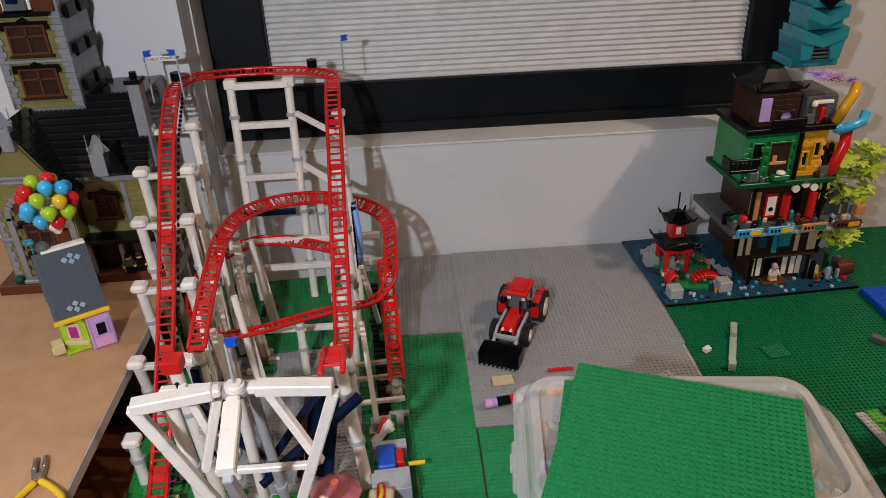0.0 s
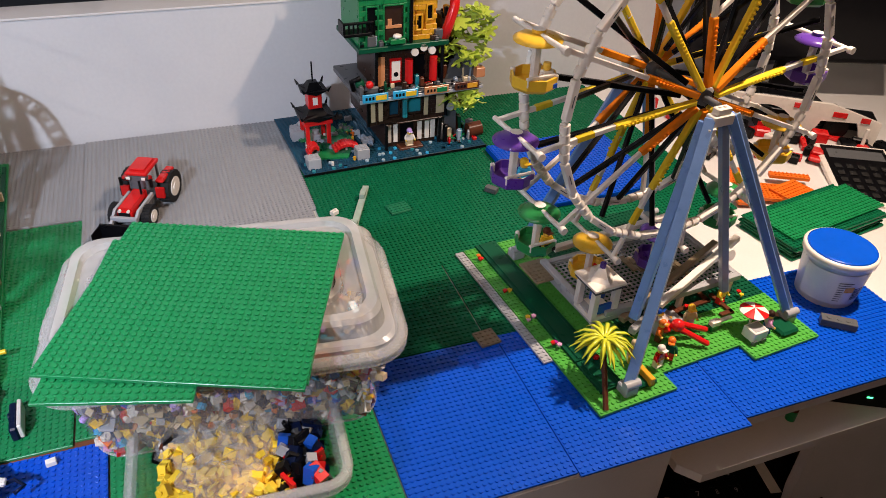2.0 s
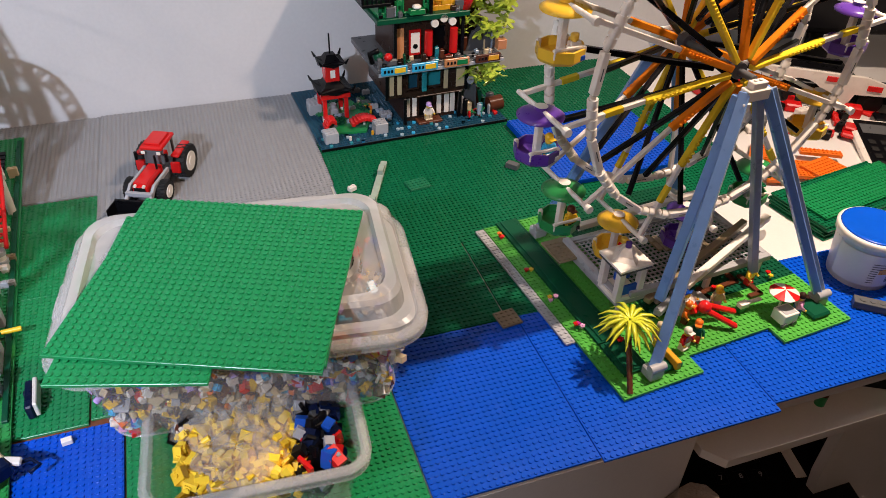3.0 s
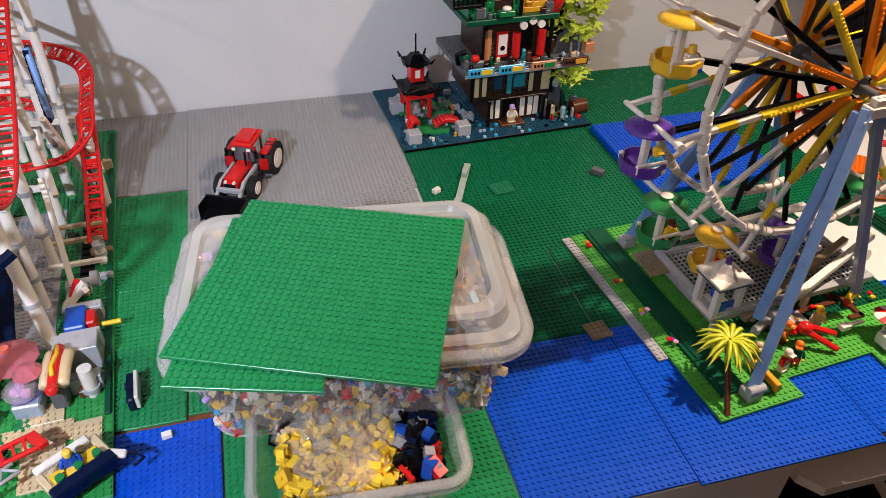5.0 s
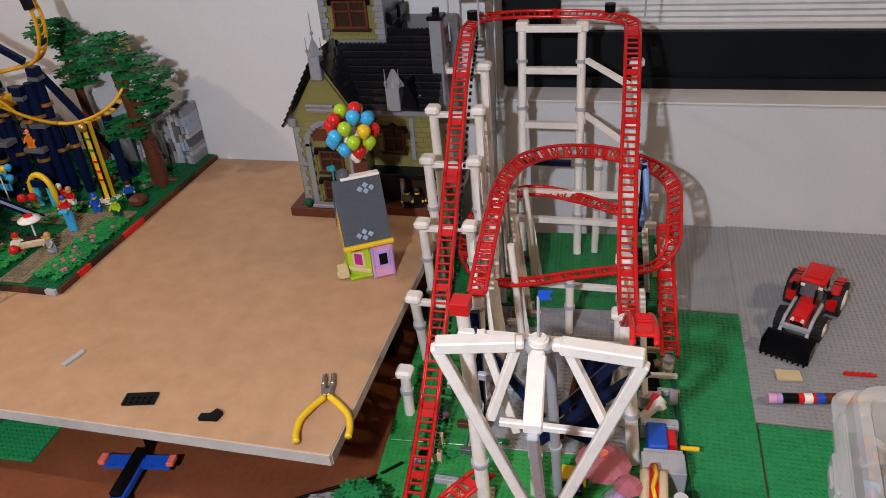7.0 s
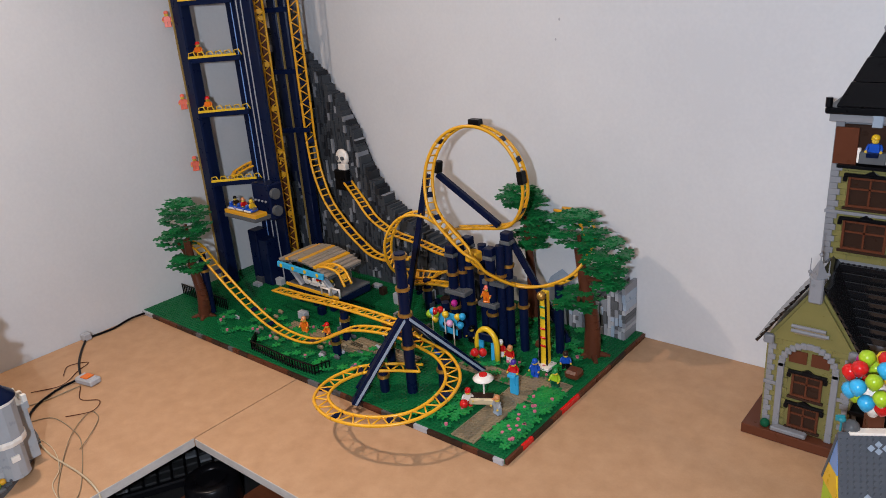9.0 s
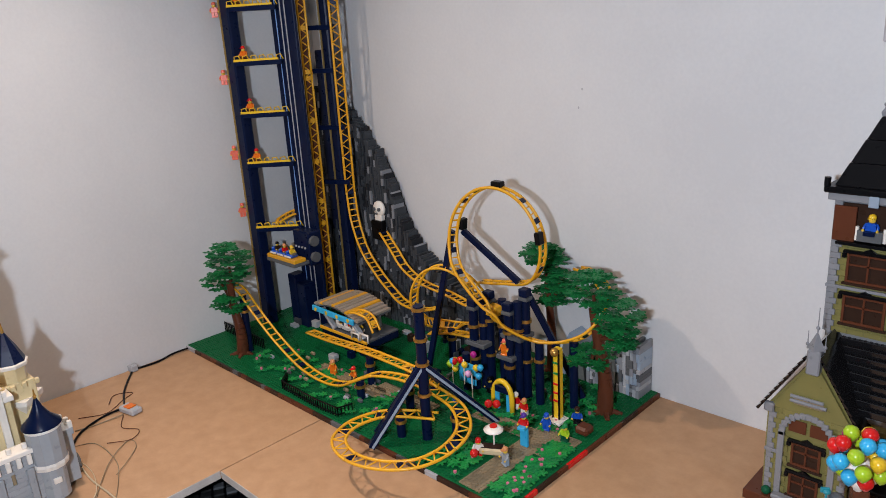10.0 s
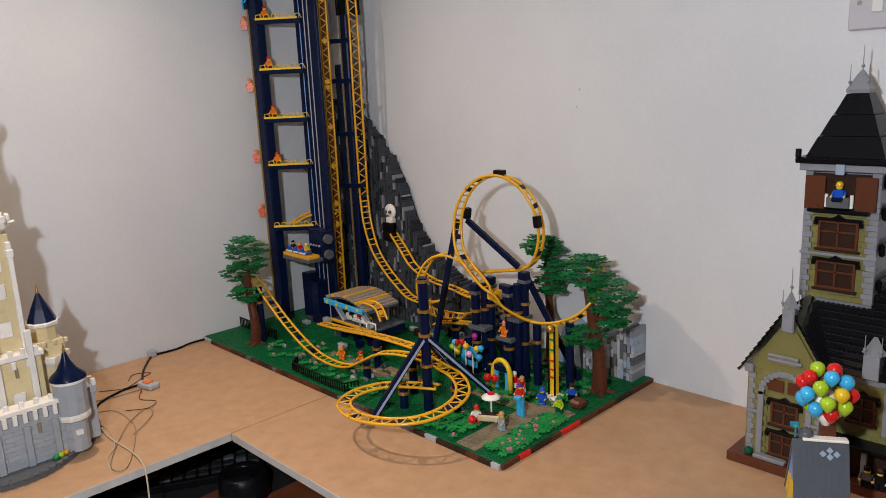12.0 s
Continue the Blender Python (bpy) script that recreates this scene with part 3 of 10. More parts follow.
for k, (cx, cy, rx, ry) in enumerate(((-0.042, 0.005, 0.048, 0.062), (0.018, -0.02, 0.046, 0.052), (-0.02, -0.066, 0.056, 0.040))):
    bag = Shape()
    rnd = random.Random(20 + k)
    v, f, nu, nv = [], [], 20, 9
    for j in range(nv):
        for i in range(nu):
            a, e = 2 * math.pi * i / nu, math.pi / 2 * j / (nv - 1)
            q = 1 + rnd.uniform(-0.10, 0.10)
            v.append((cx + rx * math.cos(a) * math.cos(e * 0.98) * q, cy + ry * math.sin(a) * math.cos(e * 0.98) * q, 0.070 + 0.032 * math.sin(e) * q))
    for j in range(nv - 1):
        f += [[j * nu + i, j * nu + (i + 1) % nu, (j + 1) * nu + (i + 1) % nu, (j + 1) * nu + i] for i in range(nu)]
    bag.add(v, f)
    part("plastic_bag", bag, BAGCLEAR, box2, "crinkled clear plastic bag of yellow parts")


# loose plates lying on the box lid
baseplate("green_baseplate", GREENP, "green studded baseplate lying askew under another one", 0.024, 0.797, 18, 32, 0.2296, -16.5, n=10, group="baseplates on the box")
baseplate("green_baseplate", GREENP, "green studded baseplate lying askew under another one", 0.145, 0.790, 16, 30, 0.2294, -20.5, n=10, group="baseplates on the box")
baseplate("green_baseplate", GREENP, "green studded baseplate lying askew on top of the box", 0.0225, 0.8305, 32, 32, 0.2345, -22.2, n=12, group="baseplates on the box")


# ---- red roller coaster ----
def track(parent, pts, mat, ups, gauge=0.0225, rail=0.0032, pitch=0.0125, lattice=0, name="track", seg=3, steps=10, spine=False, tie=None):
    """Two rails along a curve, cut into segments. lattice 0: plain rungs; 1: rungs and crossed bars; 2: a zigzag of bars alone. tie: material of the broad ties."""
    n = len(pts)
    if isinstance(ups, tuple): ups = [ups] * n
    line = spline(pts, steps)
    up = spline(ups, steps)
    L, R, D = [], [], []
    for i, p in enumerate(line):
        d = (line[min(i + 1, len(line) - 1)] - line[max(i - 1, 0)]).normalized()
        s = d.cross(up[i]).normalized()
        L.append(p - s * gauge / 2)
        R.append(p + s * gauge / 2)
        D.append((d, s, s.cross(d)))
    at = [0.0]
    for i in range(len(line) - 1):
        at.append(at[-1] + (line[i + 1] - line[i]).length)
    place = lambda side, q: Vector([np.interp(q, at, [p[c] for p in side]) for c in range(3)])
    made = []
    for a in range(0, len(line) - 1, seg * steps):
        b_ = min(a + seg * steps, len(line) - 1)
        if b_ <= a: continue
        s, broad = Shape(), []
        s.tube(L[a:b_ + 1], rail, 6).tube(R[a:b_ + 1], rail, 6)
        count = max(1, round((at[b_] - at[a]) / pitch))
        for k in range(count):
            q0, q1 = at[a] + (at[b_] - at[a]) * k / count, at[a] + (at[b_] - at[a]) * (k + 1) / count
            u = D[min(b_, max(a, int(np.searchsorted(at, q0))))][2]
            l0, r0, l1, r1 = place(L, q0), place(R, q0), place(L, q1), place(R, q1)
            if k % 7 == 0:
                if tie:
                    broad.append(Shape())
                (broad[-1] if tie else s).beam(l0 - u * 0.0012, r0 - u * 0.0012, 0.0115, 0.0026, 0.0003, tuple(u))
            elif lattice != 2:
                s.beam(l0, r0, 0.0030, 0.0026, 0.0003, tuple(u))
            if lattice == 1 and k % 2:
                s.tube([l0 - u * 0.0005, r1 - u * 0.0005], 0.0012, 5).tube([r0 - u * 0.0005, l1 - u * 0.0005], 0.0012, 5)
            if lattice == 2:
                s.tube([l0, r1] if k % 2 else [r0, l1], 0.0016, 5)
        if spine:
            s.tube([p - D[a + q][2] * 0.006 for q, p in enumerate(line[a:b_ + 1])], 0.0026, 6)
        made.append(part(name, s, mat, parent))
        for piece in broad:
            part("tie", piece, tie, made[-1])
    return made


def column(parent, p0, p1, mat=None, r=0.0078, joints=(), clip=None, name="column"):
    """Round pillar with ring clips at the given fractions of its height."""
    p0, p1 = Vector(p0), Vector(p1)
    c = part(name, Shape().cyl(p0, p1, r, n=14), mat or WHITE, parent)
    d = (p1 - p0).normalized()
    for j in joints:
        q = p0.lerp(p1, j)
        part("ring_clip", Shape().cyl(q - d * 0.0032, q + d * 0.0032, r * 1.32, n=14), clip or LGREY, c)
    return c


rc = thing("roller_coaster", "red and white brick-built roller coaster, partly finished, on a green base", "toy coaster")
CT = pose(-0.073, 0.86, 0.0, 0, 0, 3.9)  # front right corner of its base


CBASE = plastic("leaf_green_plastic", (0.02, 0.27, 0.06))
base_fields = (("base_plate", CBASE, 0.000, 0.00, 0.416, 0.26, 0.0065), ("base_plate", GREEN, 0.0, 0.26, 0.075, 0.86, 0.0065), ("base_plate", GREYP, 0.076, 0.262, 0.30, 0.60, 0.0055),
               ("base_plate", GREEN, 0.076, 0.602, 0.416, 0.86, 0.0065), ("base_plate", CBASE, 0.301, 0.262, 0.416, 0.60, 0.0065))
for nm, mat, u0, v0, u1, v1, h in base_fields:
    s = Shape(CT)
    s.box(-u1, v0, 0.0022, -u0, v1, h, 0.0005)
    s.studs(-u1, v0, int((u1 - u0) / S), int((v1 - v0) / S), h)
    part(nm, s, mat, rc)
pth = Shape(CT)
for x0, y0, x1, y1 in ((-0.30, 0.094, -0.044, 0.126), (-0.044, 0.070, -0.012, 0.118), (-0.10, 0.030, -0.052, 0.094), (-0.316, 0.126, -0.252, 0.190), (-0.104, 0.126, -0.056, 0.158), (-0.26, 0.03, -0.15, 0.094)):
    pth.box(x0, y0, 0.006, x1, y1, 0.0098, 0.0004).studs(x0, y0, int((x1 - x0) / S), int((y1 - y0) / S), 0.0098)
part("path", pth, TAN, rc, "tan studded path")

# tracks
Z = Vector((0, 0, 1))
track(rc, [(-0.432, 0.93, 0.012), (-0.436, 0.995, 0.026), (-0.444, 1.111, 0.066), (-0.455, 1.278, 0.180), (-0.464, 1.403, 0.283), (-0.473, 1.535, 0.394), (-0.481, 1.640, 0.443)], RED, (0, 0, 1), name="lift_track", seg=2)
track(rc, [(-0.481, 1.640, 0.443), (-0.470, 1.700, 0.444), (-0.42, 1.730, 0.443), (-0.34, 1.740, 0.442), (-0.26, 1.733, 0.440), (-0.210, 1.700, 0.438), (-0.203, 1.645, 0.434)], RED,
      [(0, 0, 1), (0.1, -0.1, 0.97), (0.1, -0.2, 0.95), (0, -0.22, 0.95), (-0.1, -0.2, 0.95), (-0.1, -0.1, 0.97), (0, 0, 1)], name="top_track", seg=3, spine=True)
track(rc, [(-0.203, 1.645, 0.434), (-0.200, 1.575, 0.400), (-0.197, 1.500, 0.345), (-0.195, 1.420, 0.290), (-0.190, 1.310, 0.225), (-0.184, 1.210, 0.196), (-0.179, 1.115, 0.232), (-0.174, 1.045, 0.300), (-0.170, 0.985, 0.330), (-0.169, 0.955, 0.332)],
      RED, (0, 0, 1), name="drop_track", seg=3)
track(rc, [(-0.386, 1.195, 0.205), (-0.388, 1.26, 0.222), (-0.390, 1.35, 0.240), (-0.392, 1.45, 0.245), (-0.375, 1.55, 0.238), (-0.325, 1.63, 0.222), (-0.24, 1.655, 0.212), (-0.16, 1.62, 0.206), (-0.122, 1.555, 0.203), (-0.118, 1.48, 0.180),
           (-0.122, 1.43, 0.150), (-0.155, 1.405, 0.128), (-0.21, 1.402, 0.121), (-0.275, 1.379, 0.121), (-0.34, 1.346, 0.125), (-0.398, 1.336, 0.128), (-0.440, 1.378, 0.132), (-0.457, 1.452, 0.140), (-0.437, 1.555, 0.150), (-0.365, 1.607, 0.152), (-0.278, 1.588, 0.150), (-0.20, 1.552, 0.146)], RED,
      [(0, 0, 1), (0, 0, 1), (0, 0, 1), (0.3, 0, 0.95), (0.5, -0.3, 0.8), (0.2, -0.6, 0.75), (0, -0.6, 0.8), (-0.4, -0.4, 0.8), (-0.5, -0.1, 0.8), (-0.4, 0.2, 0.85), (-0.2, 0.3, 0.9), (0, 0.2, 1), (0, 0.15, 1), (0, 0.15, 1), (0, 0.15, 1), (0.2, 0.2, 0.95), (0.4, 0.1, 0.9), (0.4, 0, 0.9), (0.3, -0.3, 0.9), (0, -0.3, 0.95), (0, -0.2, 1), (0, 0, 1)],
      name="helix_track", seg=3, lattice=1)
track(rc, [(-0.130, 1.50, 0.150), (-0.125, 1.43, 0.105), (-0.120, 1.35, 0.072), (-0.116, 1.285, 0.050)], RED, (0, 0, 1), name="exit_track", seg=2, lattice=1)
track(rc, [(-0.310, 0.868, 0.030), (-0.26, 0.888, 0.033), (-0.21, 0.908, 0.036), (-0.152, 0.930, 0.040)], RED, (0, 0, 1), name="ramp_track", seg=4)
part("track_end", Shape().beam((-0.160, 0.9395, 0.040), (-0.142, 0.9195, 0.040), 0.012, 0.008, 0.001), RED, rc)
ring = [(-0.325 + 0.078 * math.cos(radians(q)), 0.835 + 0.070 * math.sin(radians(q)), 0.046) for q in range(-20, 241, 20)]
track(rc, ring, RED, (0, 0, 1), name="curve_track", seg=3, lattice=1)
track(rc, [(-0.400, 0.935, 0.044), (-0.384, 0.965, 0.050), (-0.362, 1.000, 0.050), (-0.345, 1.026, 0.048)], RED, (0, 0, 1), name="short_track", seg=1, lattice=1)
track(rc, [(-0.428, 0.925, 0.020), (-0.385, 0.930, 0.048), (-0.33, 0.925, 0.052), (-0.27, 0.908, 0.050), (-0.235, 0.885, 0.046)], RED, (0, 0, 1), name="lower_track", seg=4, gauge=0.014)

# lift columns in pairs with flared heads
lift_pts = ((1.582, 0.395), (1.490, 0.352), (1.418, 0.296), (1.342, 0.222), (1.245, 0.150), (1.150, 0.086))
for y, z in lift_pts:
    for dx in (-0.042, 0.034):
        x = -0.464 - 0.0695 * (y - 1.403) + dx
        if dx > 0 and z < 0.10: continue
        column(rc, (x, y + 0.03 if z > 0.1 else y, 0.0065), (x, y, z - 0.004), joints=[0.35, 0.7] if z > 0.2 else [0.6])
        hd = Shape()
        hd.box(x - 0.012, y - 0.013, z - 0.006, x + 0.012, y + 0.012, z + 0.008, 0.004)
        part("column_head", hd, WHITE, rc)
    if z > 0.12:
        x = -0.464 - 0.0695 * (y - 1.403)
        part("cross_beam", Shape().box(x - 0.04, y - 0.005, z - 0.012, x + 0.034, y + 0.005, z - 0.003, 0.001), WHITE, rc)
        part("brace", Shape().beam((x + 0.036, y, z - 0.02), (x + 0.05, y - 0.03, 0.012), 0.0065, 0.0065), WHITE, rc)
        part("tan_brace", Shape().cyl((x + 0.055, y + 0.01, z * 0.55), (x + 0.075, y - 0.05, 0.012), 0.0055), WHITE, rc)
# chain up the lift
chain = Shape()
for i in range(60):
    t = i / 59
    y = 1.05 + t * 0.58
    z = np.interp(y, [0.995, 1.111, 1.278, 1.403, 1.535, 1.640], [0.026, 0.066, 0.180, 0.283, 0.394, 0.443])
    x = -0.464 - 0.0695 * (y - 1.403) + 0.0185
    chain.box(x - 0.002, y - 0.003, z - 0.004, x + 0.002, y + 0.003, z + 0.001, 0.0004)
tagged(part("chain", chain, BLACK, rc, "black plastic lift chain"), kind="stuff")

# rear tower that carries the top curve
for x, y in ((-0.394, 1.66), (-0.287, 1.66)):
    column(rc, (x + 0.004, y - 0.03, 0.0065), (x - 0.004, y + 0.055, 0.425), r=0.0078, joints=[0.18, 0.42, 0.66, 0.86])
    part("column_head", Shape().box(x - 0.014, y + 0.045, 0.418, x + 0.008, y + 0.066, 0.436, 0.002), WHITE, rc)
for z, y in ((0.424, 1.708), (0.352, 1.695), (0.255, 1.675)):
    part("cross_beam", Shape().box(-0.39, y - 0.006, z - 0.006, -0.29, y + 0.006, z + 0.006, 0.001), WHITE, rc)
part("cross_beam", Shape().box(-0.40, 1.60, 0.145, -0.14, 1.611, 0.156, 0.001), WHITE, rc)
part("cross_beam", Shape().box(-0.40, 1.595, 0.09, -0.14, 1.606, 0.101, 0.001), WHITE, rc)
part("cross_beam", Shape().box(-0.40, 1.645, 0.185, -0.30, 1.656, 0.195, 0.001), NAVY, rc)
for z0, z1 in ((0.372, 0.352), (0.27, 0.245)):
    part("brace", Shape().beam((-0.28, 1.692, z0), (-0.19, 1.60, z1), 0.008, 0.009), WHITE, rc)
for y, z in ((1.60, 0.405), (1.50, 0.338), (1.40, 0.270), (1.30, 0.215), (1.205, 0.188)):
    x = -0.193
    column(rc, (x + 0.004, y, 0.0065), (x, y, z - 0.004), joints=[0.3, 0.65])
    part("column_head", Shape().box(x - 0.012, y - 0.012, z - 0.012, x + 0.012, y + 0.012, z - 0.002, 0.003), WHITE, rc)
for y0, z0, y1, z1 in ((1.40, 0.20, 1.50, 0.02), (1.30, 0.16, 1.22, 0.02)):
    part("brace", Shape().beam((-0.165, y0, z0), (-0.150, y1, z1), 0.008, 0.008), WHITE, rc)
# navy disc with pale blue spokes beside the drop
for k in range(10):
    z = 0.165 + k * 0.012
    part("blue_brick", Shape().box(-0.176, 1.452, z, -0.168, 1.475, z + 0.011, 0.001), NAVY, rc)
part("blue_arch", Shape().tube(spline([(-0.170, 1.46, 0.17), (-0.166, 1.44, 0.22), (-0.168, 1.45, 0.26), (-0.172, 1.46, 0.285)], 6), 0.005, 8), MBLUE, rc)
# inner columns under the helix
for x, y, z in ((-0.388, 1.20, 0.198), (-0.390, 1.35, 0.232), (-0.385, 1.50, 0.236), (-0.125, 1.45, 0.155), (-0.25, 1.64, 0.205), (-0.275, 1.379, 0.114), (-0.118, 1.29, 0.044)):
    column(rc, (x, y, 0.0065), (x, y, z), r=0.0068, joints=[0.5, 0.92])
part("cross_beam", Shape().box(-0.39, 1.43, 0.058, -0.19, 1.439, 0.068, 0.001), WHITE, rc)
for k, (x, y) in enumerate(((-0.36, 1.24), (-0.345, 1.33), (-0.355, 1.42), (-0.35, 1.52))):
    part("tan_brace", Shape().cyl((x, y, 0.0065), (x - 0.02, y + 0.02, 0.19), 0.0058), WHITE, rc)
    part("brace", Shape().beam((x + 0.01, y, 0.01), (x - 0.02, y + 0.05, 0.16), 0.007, 0.007), WHITE, rc)
for x, y, z in ((-0.20, 1.46, 0.15), (-0.14, 1.52, 0.10)):
    part("brace", Shape().beam((x, y, z), (x + 0.028, y - 0.10, 0.09), 0.009, 0.009), WHITE, rc)

# front frame
hub = Vector((-0.270, 0.955, 0.322))
part("hub", Shape().cyl(hub - Z * 0.010, hub + Z * 0.004, 0.0105, n=16).cyl(hub + Z * 0.004, hub + Z * 0.0065, 0.008, n=16), WHITE, rc)
part("hub_ring", Shape().cyl(hub - Z * 0.006, hub - Z * 0.001, 0.0145, n=14), LGREY, rc)
fl, fr_, ff = Vector((-0.372, 0.940, 0.318)), Vector((-0.168, 0.948, 0.320)), Vector((-0.262, 0.852, 0.306))
fb = Vector((-0.266, 0.962, 0.060))
for end, lift in ((fl, 0), (fr_, 0), (ff, 0)):
    d = (end - hub).normalized()
    arm = Shape().beam(hub + d * 0.014, hub + d * 0.024, 0.014, 0.010, 0.002).beam(hub + d * 0.022, end, 0.0175, 0.0135, 0.0015)
    part("arm", arm, WHITE, rc)
part("leg", Shape().beam(fl, fb + Vector((-0.012, -0.005, 0)), 0.0125, 0.0125, 0.0015), WHITE, rc)
part("leg", Shape().beam(fr_ - Z * 0.006, fb + Vector((0.012, -0.005, 0)), 0.0125, 0.0125, 0.0015), WHITE, rc)
part("leg", Shape().beam(ff - Z * 0.006, fb + Vector((0, -0.012, 0.02)), 0.0105, 0.0105, 0.0015), LGREY, rc)
for a, b_, w in (((-0.335, 0.985, 0.305), (-0.30, 0.99, 0.16), 0.009), ((-0.245, 0.975, 0.305), (-0.196, 0.965, 0.20), 0.010), ((-0.295, 0.975, 0.30), (-0.325, 0.965, 0.20), 0.010)):
    part("brace", Shape().beam(a, b_, w, w, 0.001), WHITE, rc)
part("cross_beam", Shape().box(-0.36, 0.985, 0.292, -0.19, 0.994, 0.301, 0.001), WHITE, rc)
part("cross_beam", Shape().box(-0.315, 0.962, 0.192, -0.205, 0.970, 0.200, 0.001), WHITE, rc)
for a, b_ in (((-0.345, 0.99, 0.30), (-0.275, 1.02, 0.16)), ((-0.185, 0.99, 0.29), (-0.262, 1.02, 0.16))):
    part("navy_brace", Shape().beam(a, b_, 0.013, 0.010, 0.001), NAVY, rc)
column(rc, fb - Z * 0.054, fb + Z * 0.012, r=0.0085, joints=[0.95])
part("ring_clip", Shape().cyl(fb + Z * 0.004, fb + Z * 0.009, 0.014, n=12), LGREY, rc)
column(rc, (-0.163, 1.110, 0.0065), (-0.187, 1.139, 0.226), r=0.0088, joints=[0.35, 0.7])
part("navy_brace", Shape().beam((-0.157, 1.090, 0.187), (-0.280, 1.005, 0.131), 0.012, 0.010, 0.001), NAVY, rc)
column(rc, (-0.345, 1.00, 0.0065), (-0.352, 0.985, 0.30), r=0.0085, joints=[0.3, 0.6])
column(rc, (-0.255, 1.03, 0.0065), (-0.262, 0.985, 0.29), LGREY, r=0.006, joints=[0.4])
column(rc, (-0.285, 1.035, 0.0065), (-0.278, 0.985, 0.29), r=0.0068, joints=[0.3, 0.55])
column(rc, (-0.372, 1.11, 0.0065), (-0.384, 1.100, 0.242), r=0.0085, joints=[0.3, 0.7])
part("red_cap", Shape().box(-0.397, 1.088, 0.242, -0.373, 1.113, 0.260, 0.001), RED, rc)
part("cross_beam", Shape().box(-0.36, 1.062, 0.165, -0.335, 1.070, 0.175, 0.001), LGREY, rc)
column(rc, (-0.386, 1.20, 0.0065), (-0.386, 1.198, 0.198), r=0.0085, joints=[0.3, 0.9])
part("navy_brace", Shape().beam((-0.385, 1.17, 0.19), (-0.375, 1.14, 0.03), 0.012, 0.010), NAVY, rc)
# navy curtain panel in the middle
part("navy_panel", Shape().beam((-0.235, 1.13, 0.012), (-0.215, 1.19, 0.13), 0.045, 0.006, 0.001), NAVY, rc)
part("brown_edge", Shape().beam((-0.262, 1.13, 0.012), (-0.240, 1.19, 0.13), 0.006, 0.008, 0.001), BROWN, rc)
# flags and the warning sign at the top
for p, h_, d in ((hub, 0.055, 1), (Vector((-0.185, 1.717, 0.440)), 0.058, 1), (Vector((-0.507, 1.612, 0.43)), 0.082, 1), (Vector((-0.457, 1.620, 0.43)), 0.080, -1)):
    pole = part("flag_pole", Shape().cyl(p, p + Z * h_, 0.0016, n=8), LGREY, rc)
    fg = Shape()
    fg.m = Matrix.Translation(p + Z * (h_ + 0.002))
    fg.slab([(0, -0.006), (0.013 * d, -0.004), (0.010 * d, 0.001), (0.014 * d, 0.006), (0, 0.005)] if d > 0 else [(0, 0.005), (-0.014, 0.006), (-0.010, 0.001), (-0.013, -0.004), (0, -0.006)], -0.0012, 0.0012)
    part("flag", fg, BLUE, pole, "small blue swallow-tailed flag")
board = part("sign", Shape().beam((-0.507, 1.612, 0.505), (-0.455, 1.620, 0.503), 0.002, 0.0085, 0.0005), WHITE, rc, "white sign with dark capitals")
for p in ((-0.476, 1.66, 0.458), (-0.245, 1.738, 0.449)):
    part("black_block", Shape(Matrix.Translation(p)).cyl((0, 0, -0.004), (0, 0, 0.010), 0.0095, n=10), BLACK, rc)


def lettering(text, m, size, mat, parent, name="lettering"):
    """Flat words with the built-in font, as a mesh."""
    cu = bpy.data.curves.new(name, "FONT")
    cu.body, cu.size, cu.extrude, cu.align_x, cu.align_y, cu.resolution_u = text, size, 0.0002, "CENTER", "CENTER", 2
    tmp = bpy.data.objects.new(name, cu)
    scene.collection.objects.link(tmp)
    me = bpy.data.meshes.new_from_object(tmp.evaluated_get(bpy.context.evaluated_depsgraph_get()))
    bpy.data.objects.remove(tmp)
    bpy.data.curves.remove(cu)
    me.materials.clear()
    me.materials.append(mat)
    ob = new(name, me)
    ob.parent = parent
    ob.matrix_basis = m
    return ob


lettering("DO NOT STAND UP", pose(-0.4805, 1.6145, 0.504, 90, 0, 8.7), 0.0065, NAVY, board)

# machinery and station along the right side
for x0, y0, x1, y1, z in ((-0.062, 0.30, -0.012, 0.315, 0.032), (-0.062, 0.24, -0.012, 0.255, 0.035), (-0.07, 0.165, -0.01, 0.18, 0.032), (-0.062, 0.36, -0.03, 0.375, 0.028)):
    part("station_wall", Shape(CT).box(x0, y0, 0.0065, x1, y1, z, 0.0006).studs(x0, y0, int((x1 - x0) / S), 1, z), LGREY, rc)
part("booth", Shape(CT).box(-0.066, 0.205, 0.0065, -0.012, 0.24, 0.045, 0.001), LGREY, rc, "light grey booth block")
part("motor", Shape(CT).box(-0.056, 0.255, 0.008, -0.03, 0.30, 0.040, 0.002), BLUE, rc)
part("motor_cap", Shape(CT).box(-0.030, 0.262, 0.008, -0.018, 0.29, 0.038, 0.002), RED, rc)
part("gear", Shape(CT).cyl((-0.022, 0.345, 0.045), (-0.012, 0.345, 0.045), 0.012, n=16), LGREY, rc)
part("linkage", Shape(CT).beam((-0.06, 0.325, 0.02), (-0.03, 0.34, 0.045), 0.01, 0.01).beam((-0.05, 0.35, 0.015), (-0.03, 0.33, 0.04), 0.008, 0.008), WHITE, rc)
part("linkage", Shape(CT).beam((-0.05, 0.33, 0.03), (-0.04, 0.35, 0.045), 0.008, 0.008), RED, rc)
part("axle", Shape(CT).cyl((-0.012, 0.272, 0.022), (0.012, 0.272, 0.022), 0.0035, n=10), YELLOW, rc, "yellow axle pin")
